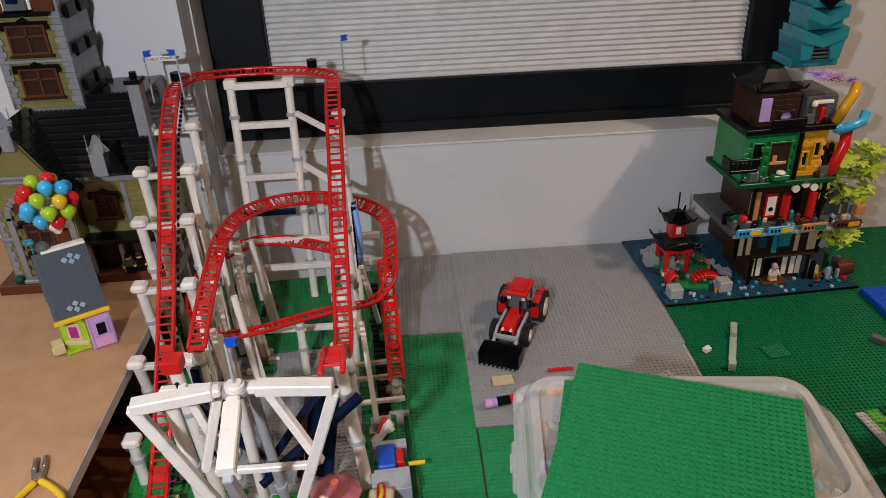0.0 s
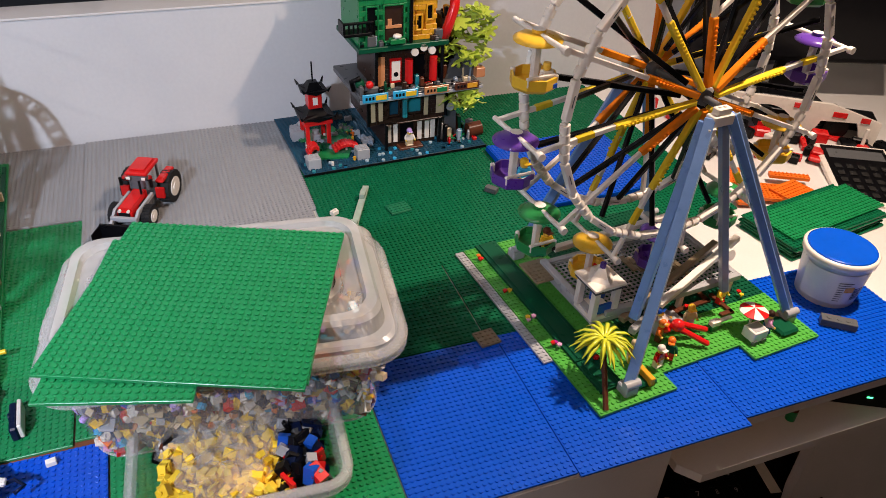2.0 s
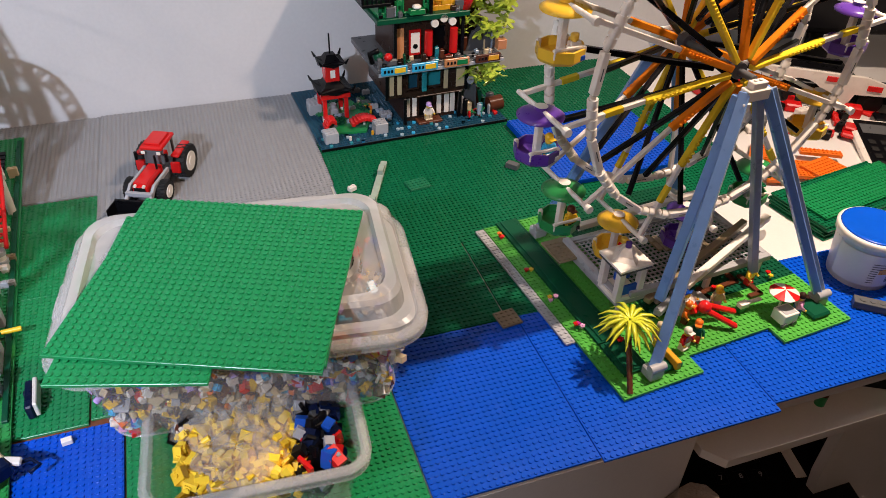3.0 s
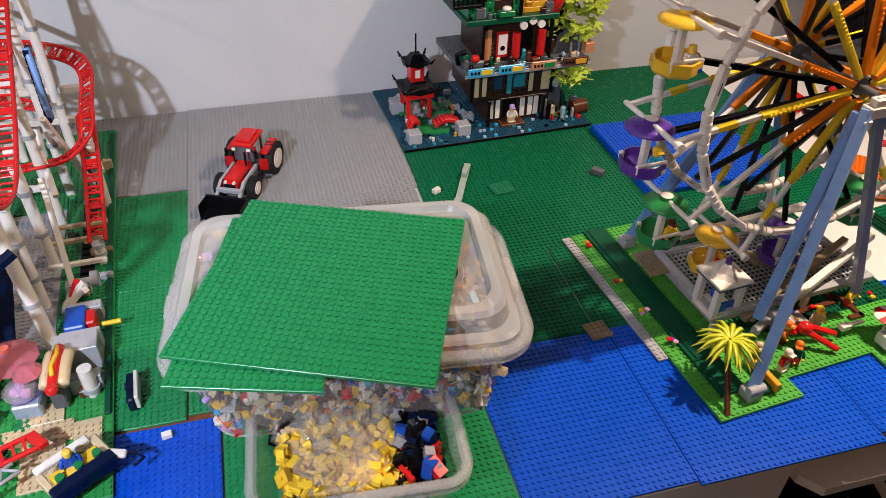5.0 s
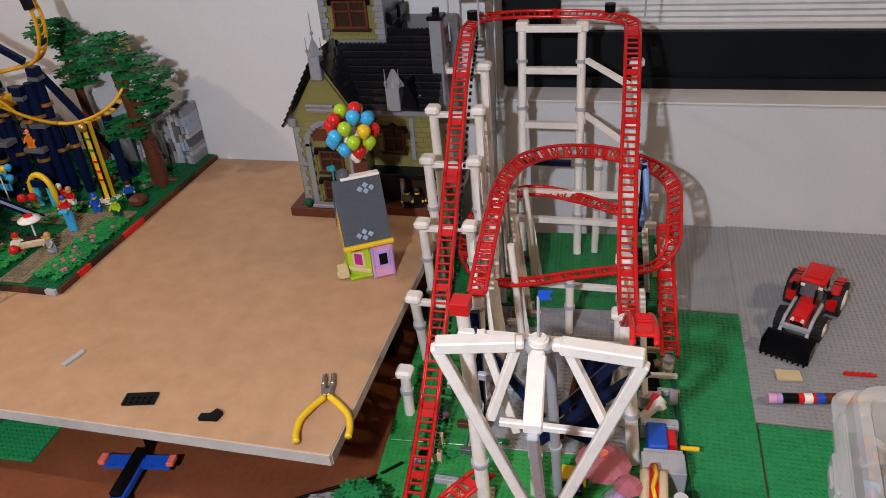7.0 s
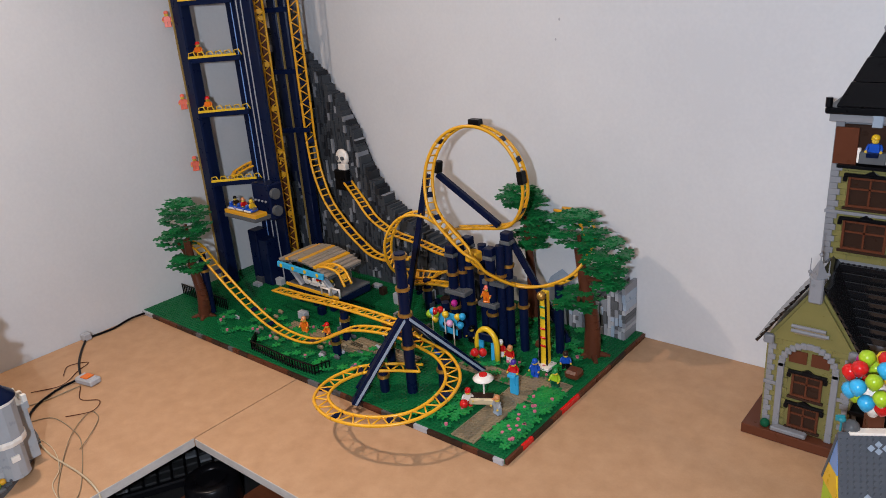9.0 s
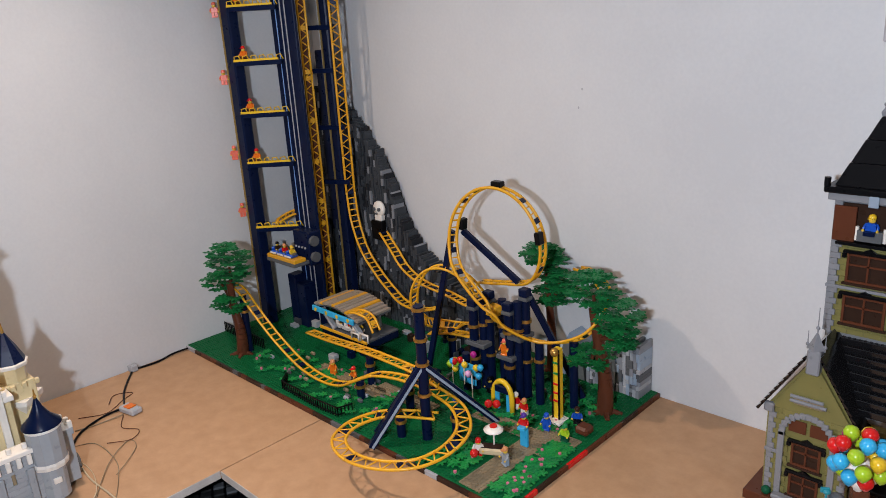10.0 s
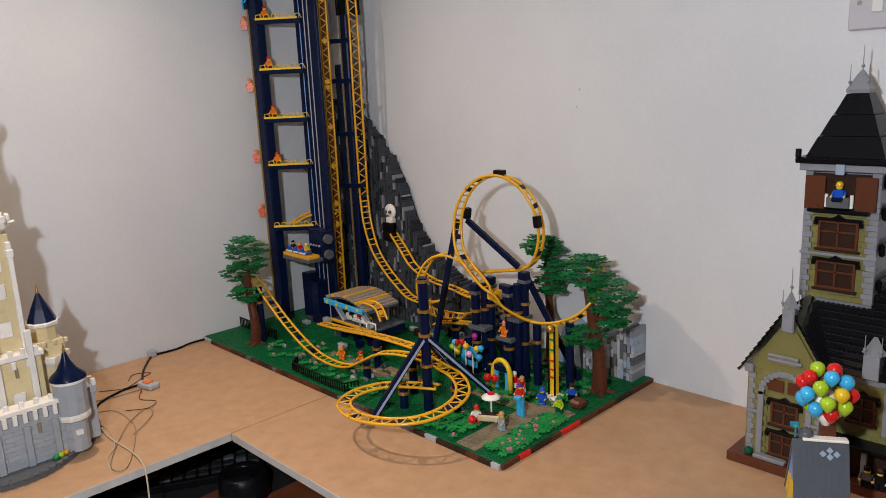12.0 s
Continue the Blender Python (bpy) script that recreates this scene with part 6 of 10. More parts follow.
for z, w_ in ((0.478, 0.042), (0.515, 0.036)):
    ch = Shape(NT).slab([(0.2225 - w_, z + 0.022), (0.2225 - w_, z + 0.002), (0.2225, z - 0.012), (0.2225 + w_, z + 0.002), (0.2225 + w_, z + 0.022), (0.2225, z + 0.004)], 0.072, 0.14)
    ch.box(0.2225 - w_ * 0.8, 0.08, z + 0.018, 0.2225 + w_ * 0.8, 0.14, z + 0.042, 0.002)
    part("tower_chevron", ch, TEAL, nc)
part("tower_top", Shape(NT).box(0.186, 0.085, 0.556, 0.259, 0.14, 0.62, 0.003), TEAL, nc)
part("tower_window", Shape(NT).slab([(0.2225 - 0.018, 0.545), (0.2225, 0.530), (0.2225 + 0.018, 0.545), (0.2225 + 0.018, 0.60), (0.2225 - 0.018, 0.60)], 0.0765, 0.0835), BLACK, nc)


# trees beside the shops
def bough_tree(name, label, at, trunk_pts, r0, crowns, mat, seed, group="trees in the toy town", tilt=0.2):
    t = thing(name, label, "toy tree", Matrix.Translation(at), group)
    pts = spline(trunk_pts, 5)
    s = Shape()
    n = len(pts)
    for i in range(n - 1):
        s.cyl(pts[i], pts[i + 1], r0 * (1 - 0.5 * i / n), r0 * (1 - 0.5 * (i + 1) / n), n=9)
    for k in range(5):
        a = 1.2566 * k + 0.4
        s.cyl((0, 0, 0.006), (r0 * 2.0 * math.cos(a), r0 * 2.0 * math.sin(a), 0.0), r0 * 0.55, r0 * 0.25, n=6)
    part("trunk", s, BROWN, t)
    for k, (c, rad, layers, per, lr) in enumerate(crowns):
        base_pt = pts[int(n * 0.7)]
        part("limb", Shape().cyl(base_pt, (c[0] * 0.8 + base_pt.x * 0.2, c[1] * 0.8 + base_pt.y * 0.2, c[2] - rad[2] * 0.5), r0 * 0.4, r0 * 0.2, n=7), BROWN, t)
        crown(c, rad, layers, per, mat, t, seed + k, lr, tilt=tilt)
    return t


LEAFY = plastic("yellow_green_leaf_plastic", (0.46, 0.58, 0.06), 0.3)
bough_tree("bonsai_tree", "toy tree with pale lime leaf plates beside the shops", NT @ Vector((0.315, 0.075, 0.0075)), [(0, 0, 0), (-0.01, -0.005, 0.05), (-0.015, 0, 0.10)], 0.012,
           [((0.0, -0.035, 0.095), (0.052, 0.03, 0.014), 3, 8, 0.021)], LEAFY, 50, tilt=0.9)
bough_tree("bonsai_tree", "toy tree with pale lime leaf plates above the deck", NT @ Vector((0.290, 0.085, 0.140)), [(0, 0, 0), (0.008, 0, 0.04), (0.004, 0, 0.10)], 0.012,
           [((0.045, -0.02, 0.085), (0.055, 0.035, 0.050), 6, 8, 0.021), ((-0.015, -0.03, 0.055), (0.012, 0.012, 0.012), 2, 4, 0.014)], LEAFY, 60, tilt=0.9)
part("rock_face", Shape(NT).slab([(0.28, 0.14), (0.36, 0.14), (0.35, 0.18), (0.32, 0.20), (0.29, 0.17)], 0.06, 0.12), DGREY, nc)
part("outcrop", Shape(NT).box(0.276, 0.075, 0.140, 0.312, 0.125, 0.262, 0.004).box(0.280, 0.068, 0.200, 0.304, 0.090, 0.240, 0.003), DBROWN, nc, "dark brown rocky pillar")
rnd = random.Random(71)
for k in range(22):
    x, y, w_ = rnd.uniform(0.274, 0.302), 0.0755 + rnd.uniform(-0.004, 0.03), S * rnd.choice((0.5, 1, 1.5))
    h_ = rnd.choice((P, BK, 2 * BK))
    if k < 12:
        part("outcrop_piece", Shape(NT).box(x, y, 0.2618, x + w_, y + S, 0.2618 + h_, 0.0008).stud_at(x + w_ / 2, y + S / 2, 0.2618 + h_), rnd.choice((BROWN, BLACK, AMBER, RED, DGREY, NOUGAT)), nc)
    else:
        z = rnd.uniform(0.150, 0.245)
        part("outcrop_piece", Shape(NT).box(x, 0.064, z, x + w_, 0.0765, z + h_, 0.0008), rnd.choice((DBROWN, BROWN, BLACK, DGREY, BLACK)), nc)
part("brown_barrel", Shape(NT).cyl((0.335, 0.05, 0.02), (0.365, 0.05, 0.022), 0.016, n=12), BROWN, nc)
part("crate", Shape(NT).box(0.345, 0.045, 0.140, 0.365, 0.065, 0.160, 0.001), NOUGAT, nc)
part("grey_cliff", Shape(NT).slab([(0.27, 0.0076), (0.31, 0.0076), (0.305, 0.10), (0.28, 0.12)], 0.055, 0.12), DGREY, nc)
for k in range(6):
    a = radians(60 * k)
    x, y = 0.30 + 0.02 * math.cos(a), 0.035 + 0.012 * math.sin(a)
    part("frond", Shape(NT).beam((0.30, 0.035, 0.012), (x, y, 0.022), 0.006, 0.002), GREEN, nc)

# odds and ends on the decks and ledges
rnd = random.Random(57)
for x0, x1, y0, y1, z, n_, hmax in ((0.088, 0.340, 0.022, 0.050, 0.1402, 34, 2), (0.270, 0.345, 0.055, 0.10, 0.1402, 22, 4), (0.092, 0.270, 0.036, 0.044, 0.2322, 14, 2), (0.150, 0.262, 0.042, 0.054, 0.0668, 12, 1), (0.268, 0.350, 0.02, 0.10, 0.0076, 34, 4), (0.20, 0.27, 0.045, 0.06, 0.3352, 12, 3)):
    for k in range(n_):
        x, y = rnd.uniform(x0, x1 - S), rnd.uniform(y0, y1)
        h_ = rnd.choice((P, BK)) * rnd.randint(1, hmax)
        w_ = S * rnd.choice((0.5, 1, 1, 2))
        part("ledge_piece", Shape(NT).box(x, y, z, x + w_, y + S, z + h_, 0.0008).stud_at(x + w_ / 2, y + S / 2, z + h_), rnd.choice((DGREY, DGREY, LGREY, DBROWN, BLACK, BROWN, DGREEN, SAND, TAN, BLACK, RED, TEAL)), nc)
for x, z0, z1 in ((0.108, 0.068, 0.128), (0.146, 0.0076, 0.066), (0.264, 0.0076, 0.066), (0.277, 0.068, 0.128), (0.126, 0.1402, 0.222), (0.264, 0.1402, 0.222), (0.197, 0.2322, 0.325)):
    part("corner_post", Shape(NT).box(x - 0.003, 0.0385, z0, x + 0.003, 0.0445, z1, 0.0006), BLACK, nc)


# ---- tall looping coaster ----
lc = thing("loop_coaster", "tall dark blue and yellow brick-built looping coaster with a lift tower", "toy coaster")
LX0, LX1, LY0, LY1, LZ = -2.208, -1.084, 1.186, 1.712, 0.1515
bs = Shape().box(LX0, LY0, ZM + 0.0005, LX1, LY1, LZ, 0.0006)
bs.studs(LX0 + 0.002, LY0 + 0.002, 140, 65, LZ, 6)
LAWN = plastic("lawn_green_plastic", (0.004, 0.115, 0.036))
part("base_plate", bs, LAWN, lc, "dark green studded base")
rnd = random.Random(12)
x = LX0
while x < LX1 - 0.01:
    w_ = S * rnd.choice((2, 3, 4, 6))
    w_ = min(w_, LX1 - x)
    part("edge_brick", Shape().box(x + 0.0002, LY0 - 0.0062, ZM + 0.0004, x + w_ - 0.0002, LY0 - 0.0001, LZ - 0.0012, 0.0004), rnd.choice((BROWN, DBROWN, LGREY, BROWN, DGREY, DBROWN)), lc)
    x += w_
y = LY0
while y < LY1 - 0.01:
    w_ = min(S * rnd.choice((2, 4, 6, 8)), LY1 - y)
    part("edge_brick", Shape().box(LX1 + 0.0001, y + 0.0002, ZM + 0.0004, LX1 + 0.0062, y + w_ - 0.0002, LZ - 0.0012, 0.0004), rnd.choice((RED, BROWN, BROWN, DBROWN, BROWN)), lc)
    y += w_
# tan paths and shrubs
for x0, y0, x1, y1 in ((-1.80, 1.305, -1.56, 1.345), (-1.60, 1.33, -1.42, 1.37), (-1.20, 1.19, -1.15, 1.35), (-1.20, 1.35, -1.10, 1.44), (-1.34, 1.38, -1.20, 1.42)):
    part("path", Shape().box(x0, y0, LZ + 0.0002, x1, y1, LZ + 0.0034, 0.0004).studs(x0, y0, int((x1 - x0) / S), int((y1 - y0) / S), LZ + 0.0034, 6), DTAN, lc)
SHRUB = plastic("shrub_green_plastic", (0.010, 0.26, 0.055))
ROSY = plastic("rose_pink_plastic", (0.62, 0.16, 0.24))
for k in range(299):
    zone = rnd.random()
    if zone < 0.35: x, y = rnd.uniform(-1.14, -1.095), rnd.uniform(1.20, 1.40)
    elif zone < 0.5: x, y = rnd.uniform(-1.30, -1.21), rnd.uniform(1.20, 1.30)
    elif zone < 0.80: x, y = rnd.uniform(-1.98, -1.45), rnd.uniform(1.215, 1.345)
    else: x, y = rnd.uniform(-1.35, -1.12), rnd.uniform(1.38, 1.66)
    s = Shape()
    leaf_plate(s, (x, y, LZ + 0.0036 + rnd.uniform(0, 0.004)), rnd.uniform(0.010, 0.014), rnd.uniform(0, 6))
    if k % 6 == 0:
        pk = Shape().cyl((x, y, LZ + 0.004), (x, y, LZ + 0.0105), 0.0032, n=8)
        part("pink_flower", pk, ROSY, lc)
    part("shrub_leaf", s, SHRUB if k % 3 else GREEN, lc)
# rock mountain against the wall
rock = Shape()
prof = [(-2.205, 0.66), (-2.17, 0.80), (-2.11, 0.775), (-2.024, 0.729), (-1.985, 0.70), (-1.955, 0.66), (-1.918, 0.626), (-1.885, 0.57), (-1.86, 0.51), (-1.84, 0.46), (-1.80, 0.405), (-1.76, 0.365), (-1.704, 0.331), (-1.65, 0.30), (-1.60, 0.285), (-1.53, 0.27), (-1.46, 0.25)]
ROCKM = plastic("rock_grey_plastic", (0.052, 0.058, 0.066), 0.4)
ROCKD = plastic("dark_rock_plastic", (0.022, 0.024, 0.028), 0.4)
ROCKL = plastic("pale_rock_plastic", (0.24, 0.25, 0.27), 0.4)
rk = random.Random(33)
core = [(x, z - 0.030) for x, z in prof]
part("rock_core", Shape().slab([(-2.205, LZ), (-1.46, LZ)] + core[::-1], 1.690, 1.712), ROCKD, lc)
joined = {ROCKM.name: Shape(), ROCKD.name: Shape(), ROCKL.name: Shape()}
single_rocks = 0
for col in range(92, -1, -1):
    x = -2.204 + S * col
    top = float(np.interp(x + S / 2, [p[0] for p in prof], [p[1] for p in prof])) + rk.uniform(-0.012, 0.006)
    z = LZ
    while z < top - 0.004:
        h_ = min(BK * rk.choice((1, 1, 2, 2, 3, 4)), top - z)
        f_ = (z - LZ) / 0.6
        relief = 0.012 * noise.noise(Vector((x * 18, z * 9, 3.0))) + 0.006 * noise.noise(Vector((x * 60, z * 25, 7.0)))
        y_ = 1.668 - 0.050 * max(0.0, 0.55 - f_) + relief
        pick = rk.random()
        mat = ROCKL if pick < 0.10 else ROCKD if pick < 0.26 else ROCKM
        if mat == ROCKL:
            y_ -= 0.003
        lean_ = rk.choice((0, 0, 0.0025, 0.004)) if mat == ROCKL else 0.0
        shape = Shape() if single_rocks < 290 and x > -1.95 else joined[mat.name]
        shape.slab([(x + 0.0001, z), (x + S - 0.0001, z), (x + S - 0.0001 - lean_, z + h_ - 0.0003), (x + 0.0001, z + h_ - 0.0003 - lean_)], y_, 1.700)
        if shape is not joined[mat.name]:
            single_rocks += 1
            part("rock", shape, mat, lc)
        z += h_
for mat in (ROCKM, ROCKD, ROCKL):
    tagged(part("rock_face", joined[mat.name], mat, lc), kind="stuff")
# skull plaque
sk = Shape()
sk.lathe([(0.001, -0.022), (0.012, -0.020), (0.021, -0.010), (0.0235, 0.002), (0.020, 0.013), (0.010, 0.020), (0.001, 0.021)], (0, 0, 0), 14)
sk.m = Matrix()
skull = part("skull_plaque", Shape(Matrix.Translation((-1.905, 1.655, 0.472)) @ Matrix.Diagonal((1, 0.45, 1, 1))).ball((0, 0, 0), 0.023, 14).box(-0.014, -0.018, -0.034, 0.014, 0.016, -0.016, 0.003), WHITE, lc, "white skull plaque")
for sx in (-1, 1):
    part("eye_socket", Shape().cyl((-1.905 + sx * 0.009, 1.648, 0.472), (-1.905 + sx * 0.009, 1.6425, 0.472), 0.0052, n=10), DGREY, skull)
part("nose", Shape().box(-1.9075, 1.6405, 0.458, -1.9025, 1.646, 0.463, 0.0006), DGREY, skull)
part("tunnel_mouth", Shape().box(-1.93, 1.640, 0.385, -1.885, 1.66, 0.44, 0.003), BLACK, lc)

# lift tower
TZ = 1.30
DGOLD = plastic("dull_gold_plastic", (0.30, 0.20, 0.06))
part("tower_column", Shape().box(-2.173, 1.405, LZ, -2.136, 1.436, TZ, 0.004), NAVY, lc)
part("column_edge", Shape().box(-2.1765, 1.4035, LZ, -2.1735, 1.410, TZ, 0.0005), DGOLD, lc, "thin gold edge line")
for z0 in np.arange(0.25, TZ, 0.021):
    part("ladder_rung", Shape().box(-2.1835, 1.411, float(z0), -2.1768, 1.425, float(z0) + 0.010, 0.001), BLACK, lc)
for x0, x1, mat, y0 in ((-2.087, -2.066, NAVY, 1.500), (-2.0655, -2.0605, MBLUE, 1.498), (-2.060, -2.042, NAVY, 1.497), (-2.0415, -2.039, LGREY, 1.497), (-2.0385, -2.026, NAVY, 1.498), (-2.0255, -2.023, LGREY, 1.499), (-2.0225, -1.988, NAVY, 1.500)):
    part("lift_rail", Shape().box(x0, y0, LZ, x1, 1.509, TZ, 0.0015), mat, lc)
part("tower_column", Shape().box(-2.018, 1.602, LZ, -1.990, 1.625, 1.12, 0.003), NAVY, lc)
part("column_edge", Shape().box(-2.022, 1.600, LZ, -2.0195, 1.606, 1.12, 0.0005), DGOLD, lc, "thin gold edge line")
part("tower_column", Shape().box(-2.135, 1.66, LZ, -2.10, 1.69, 0.9, 0.003), NAVY, lc)
for z in (0.435, 0.615, 0.748, 0.882, 1.017, 1.140):
    pl_ = part("tower_platform", Shape().beam((-2.145, 1.42, z), (-2.055, 1.50, z), 0.030, 0.012, 0.001), NAVY, lc)
    if z < 1.1:
        rl = Shape()
        for q in range(6):
            t = q / 5
            px_, py_ = -2.138 + 0.08 * t, 1.408 + 0.075 * t
            rl.tube([(px_, py_, z + 0.006), (px_, py_, z + 0.018), (px_ + 0.008, py_ + 0.0075, z + 0.020), (px_ + 0.016 * 0.8, py_ + 0.012, z + 0.006)], 0.0016, 5)
        rl.beam((-2.14, 1.406, z + 0.008), (-2.055, 1.486, z + 0.008), 0.004, 0.006)
        part("platform_rail", rl, YELLOW, pl_, "yellow looped railing")
    if 0.5 < z < 1.1:
        toy_figure((-2.130, 1.432, z + 0.006), 35, ORANGE, BROWN, RED)
track(lc, [(-2.135, 1.47, 0.445), (-2.10, 1.50, 0.468), (-2.06, 1.53, 0.478), (-2.02, 1.55, 0.475)], AMBER, (0.2, -0.3, 0.9), name="lift_exit_track", seg=3, lattice=2)
for z in (0.96, 0.85, 0.70, 0.55):
    part("tower_tie", Shape().beam((-2.04, 1.575, z), (-1.965, 1.61, z), 0.008, 0.012), NAVY, lc)
part("tower_head", Shape().box(-2.030, 1.60, 1.03, -1.98, 1.65, 1.14, 0.002), BLACK, lc)
track(lc, [(-2.030, 1.552, 0.22), (-2.028, 1.552, 0.5), (-2.026, 1.552, 0.85), (-2.024, 1.552, 1.20), (-2.024, 1.552, 1.28)], AMBER, (0.65, -0.75, 0), name="lift_track", seg=1, lattice=2, gauge=0.020, rail=0.0032, pitch=0.016)
part("lift_backing", Shape().beam((-2.036, 1.560, 0.20), (-2.032, 1.560, 1.28), 0.020, 0.002, 0.0004, (0.65, -0.75, 0)), BROWN, lc, "reddish brown strip behind the lift track")
track(lc, [(-2.024, 1.560, 1.12), (-2.012, 1.585, 1.175), (-1.988, 1.600, 1.165), (-1.967, 1.604, 1.11), (-1.960, 1.606, 1.02), (-1.966, 1.609, 0.80), (-1.970, 1.612, 0.62), (-1.973, 1.614, 0.52)], AMBER,
      [(0.5, -0.85, 0), (0.5, -0.85, 0.3), (0.6, -0.7, 0.4), (0.8, -0.6, 0), (0.8, -0.6, 0), (0.8, -0.6, 0), (0.8, -0.6, 0.1), (0.7, -0.5, 0.3)], name="main_drop_track", seg=2, lattice=2, pitch=0.017, tie=NAVY)
track(lc, [(-1.973, 1.614, 0.52), (-1.962, 1.612, 0.44), (-1.925, 1.605, 0.365), (-1.86, 1.592, 0.315), (-1.79, 1.578, 0.280), (-1.73, 1.565, 0.262), (-1.66, 1.56, 0.262), (-1.60, 1.56, 0.28)], AMBER,
      [(0.7, -0.5, 0.3), (0.5, -0.3, 0.6), (0.3, -0.1, 0.9), (0, 0, 1), (0, 0, 1), (0, 0, 1), (0, 0, 1), (0, 0, 1)], name="main_drop_track", seg=2, pitch=0.017, tie=NAVY)
# big loop
LP = Vector((-1.350, 1.508, 0.514))
loop_pts, loop_ups = [(-1.47, 1.575, 0.372), (-1.38, 1.56, 0.392)], [(0, 0, 1), (0, 0, 1)]
for k in range(11):
    a = radians(-62 + 28.4 * k)
    loop_pts.append((LP.x + 0.100 * math.cos(a), LP.y + 0.035 - 0.0085 * k, LP.z + 0.112 * math.sin(a)))
    loop_ups.append((-math.cos(a), -0.12, -math.sin(a)))
loop_pts += [(-1.345, 1.447, 0.382), (-1.315, 1.465, 0.338), (-1.268, 1.505, 0.303), (-1.215, 1.530, 0.302), (-1.165, 1.548, 0.325), (-1.142, 1.572, 0.362), (-1.152, 1.605, 0.40), (-1.20, 1.64, 0.425), (-1.26, 1.665, 0.42)]
loop_ups += [(-0.3, 0, 0.9), (-0.1, 0.2, 1), (0, 0.3, 0.9), (-0.1, 0.4, 0.9), (-0.3, 0.4, 0.85), (-0.5, 0.2, 0.8), (-0.5, 0, 0.8), (-0.2, 0, 1), (0, 0, 1)]
track(lc, loop_pts, AMBER, loop_ups, name="loop_track", seg=3, gauge=0.022, rail=0.0034, pitch=0.0165, tie=NAVY)
for a in (90, 8, 172):
    p = LP + Vector((0.100 * math.cos(radians(a)), 0, 0.112 * math.sin(radians(a))))
    q = Vector((math.cos(radians(a)), 0, math.sin(radians(a))))
    part("loop_clamp", Shape().beam(p - q * 0.002, p + q * 0.011, 0.026, 0.018, 0.002, (0, 1, 0)), BLACK, lc)
for a, b_ in (((-1.470, 1.49, 0.517), (-1.56, 1.475, 0.16)), ((-1.462, 1.515, 0.512), (-1.32, 1.53, 0.415)), ((-1.30, 1.53, 0.40), (-1.19, 1.58, 0.16))):
    part("strut", Shape().beam(a, b_, 0.011, 0.013, 0.001), NAVY, lc)
# second, smaller turns in the middle
track(lc, [(-1.885, 1.645, 0.41), (-1.83, 1.63, 0.375), (-1.77, 1.615, 0.335), (-1.70, 1.61, 0.31), (-1.62, 1.615, 0.297), (-1.54, 1.60, 0.292), (-1.48, 1.58, 0.30)], AMBER, [(0, 0, 1)] * 7, name="slide_track", seg=2, pitch=0.016, tie=NAVY)
track(lc, [(-1.49, 1.55, 0.27), (-1.54, 1.57, 0.245), (-1.585, 1.55, 0.245), (-1.585, 1.50, 0.27), (-1.575, 1.46, 0.32), (-1.56, 1.45, 0.375), (-1.53, 1.46, 0.42), (-1.49, 1.48, 0.43), (-1.45, 1.51, 0.40), (-1.42, 1.54, 0.34)], AMBER,
      [(0, 0, 1), (0, -0.3, 1), (0.5, -0.3, 0.8), (0.8, 0, 0.6), (1, 0, 0.3), (0.9, 0, -0.2), (0.4, 0, -0.9), (-0.2, 0, -1), (-0.8, 0, -0.4), (-1, 0, 0.2)], name="inner_loop_track", seg=3, pitch=0.016)
track(lc, [(-1.60, 1.53, 0.225), (-1.54, 1.545, 0.235), (-1.47, 1.54, 0.245), (-1.41, 1.52, 0.25)], AMBER, (0, 0, 1), name="mid_track", seg=3, lattice=1)
# front wave and flat spiral
track(lc, [(-2.075, 1.272, 0.330), (-2.03, 1.272, 0.322), (-1.97, 1.273, 0.275), (-1.89, 1.274, 0.222), (-1.80, 1.276, 0.178), (-1.72, 1.279, 0.163), (-1.65, 1.283, 0.170), (-1.59, 1.285, 0.200), (-1.53, 1.288, 0.230), (-1.45, 1.295, 0.243), (-1.37, 1.300, 0.242)], AMBER, (0, 0, 1), name="wave_track", seg=2, pitch=0.019, tie=NAVY)
track(lc, [(-1.37, 1.300, 0.242), (-1.29, 1.287, 0.236), (-1.232, 1.245, 0.230), (-1.212, 1.185, 0.224), (-1.225, 1.122, 0.219), (-1.275, 1.078, 0.215), (-1.345, 1.062, 0.212), (-1.41, 1.085, 0.210), (-1.437, 1.140, 0.208), (-1.425, 1.20, 0.207), (-1.385, 1.24, 0.206), (-1.33, 1.27, 0.206)], AMBER, (0, 0, 1), name="spiral_track", seg=3, lattice=2, gauge=0.026, pitch=0.015, tie=NAVY)
track(lc, [(-1.895, 1.375, 0.205), (-1.78, 1.365, 0.215), (-1.66, 1.350, 0.232), (-1.55, 1.335, 0.245), (-1.44, 1.325, 0.250), (-1.36, 1.318, 0.246)], AMBER, (0, 0, 1), name="station_track", seg=2, lattice=2, pitch=0.013)
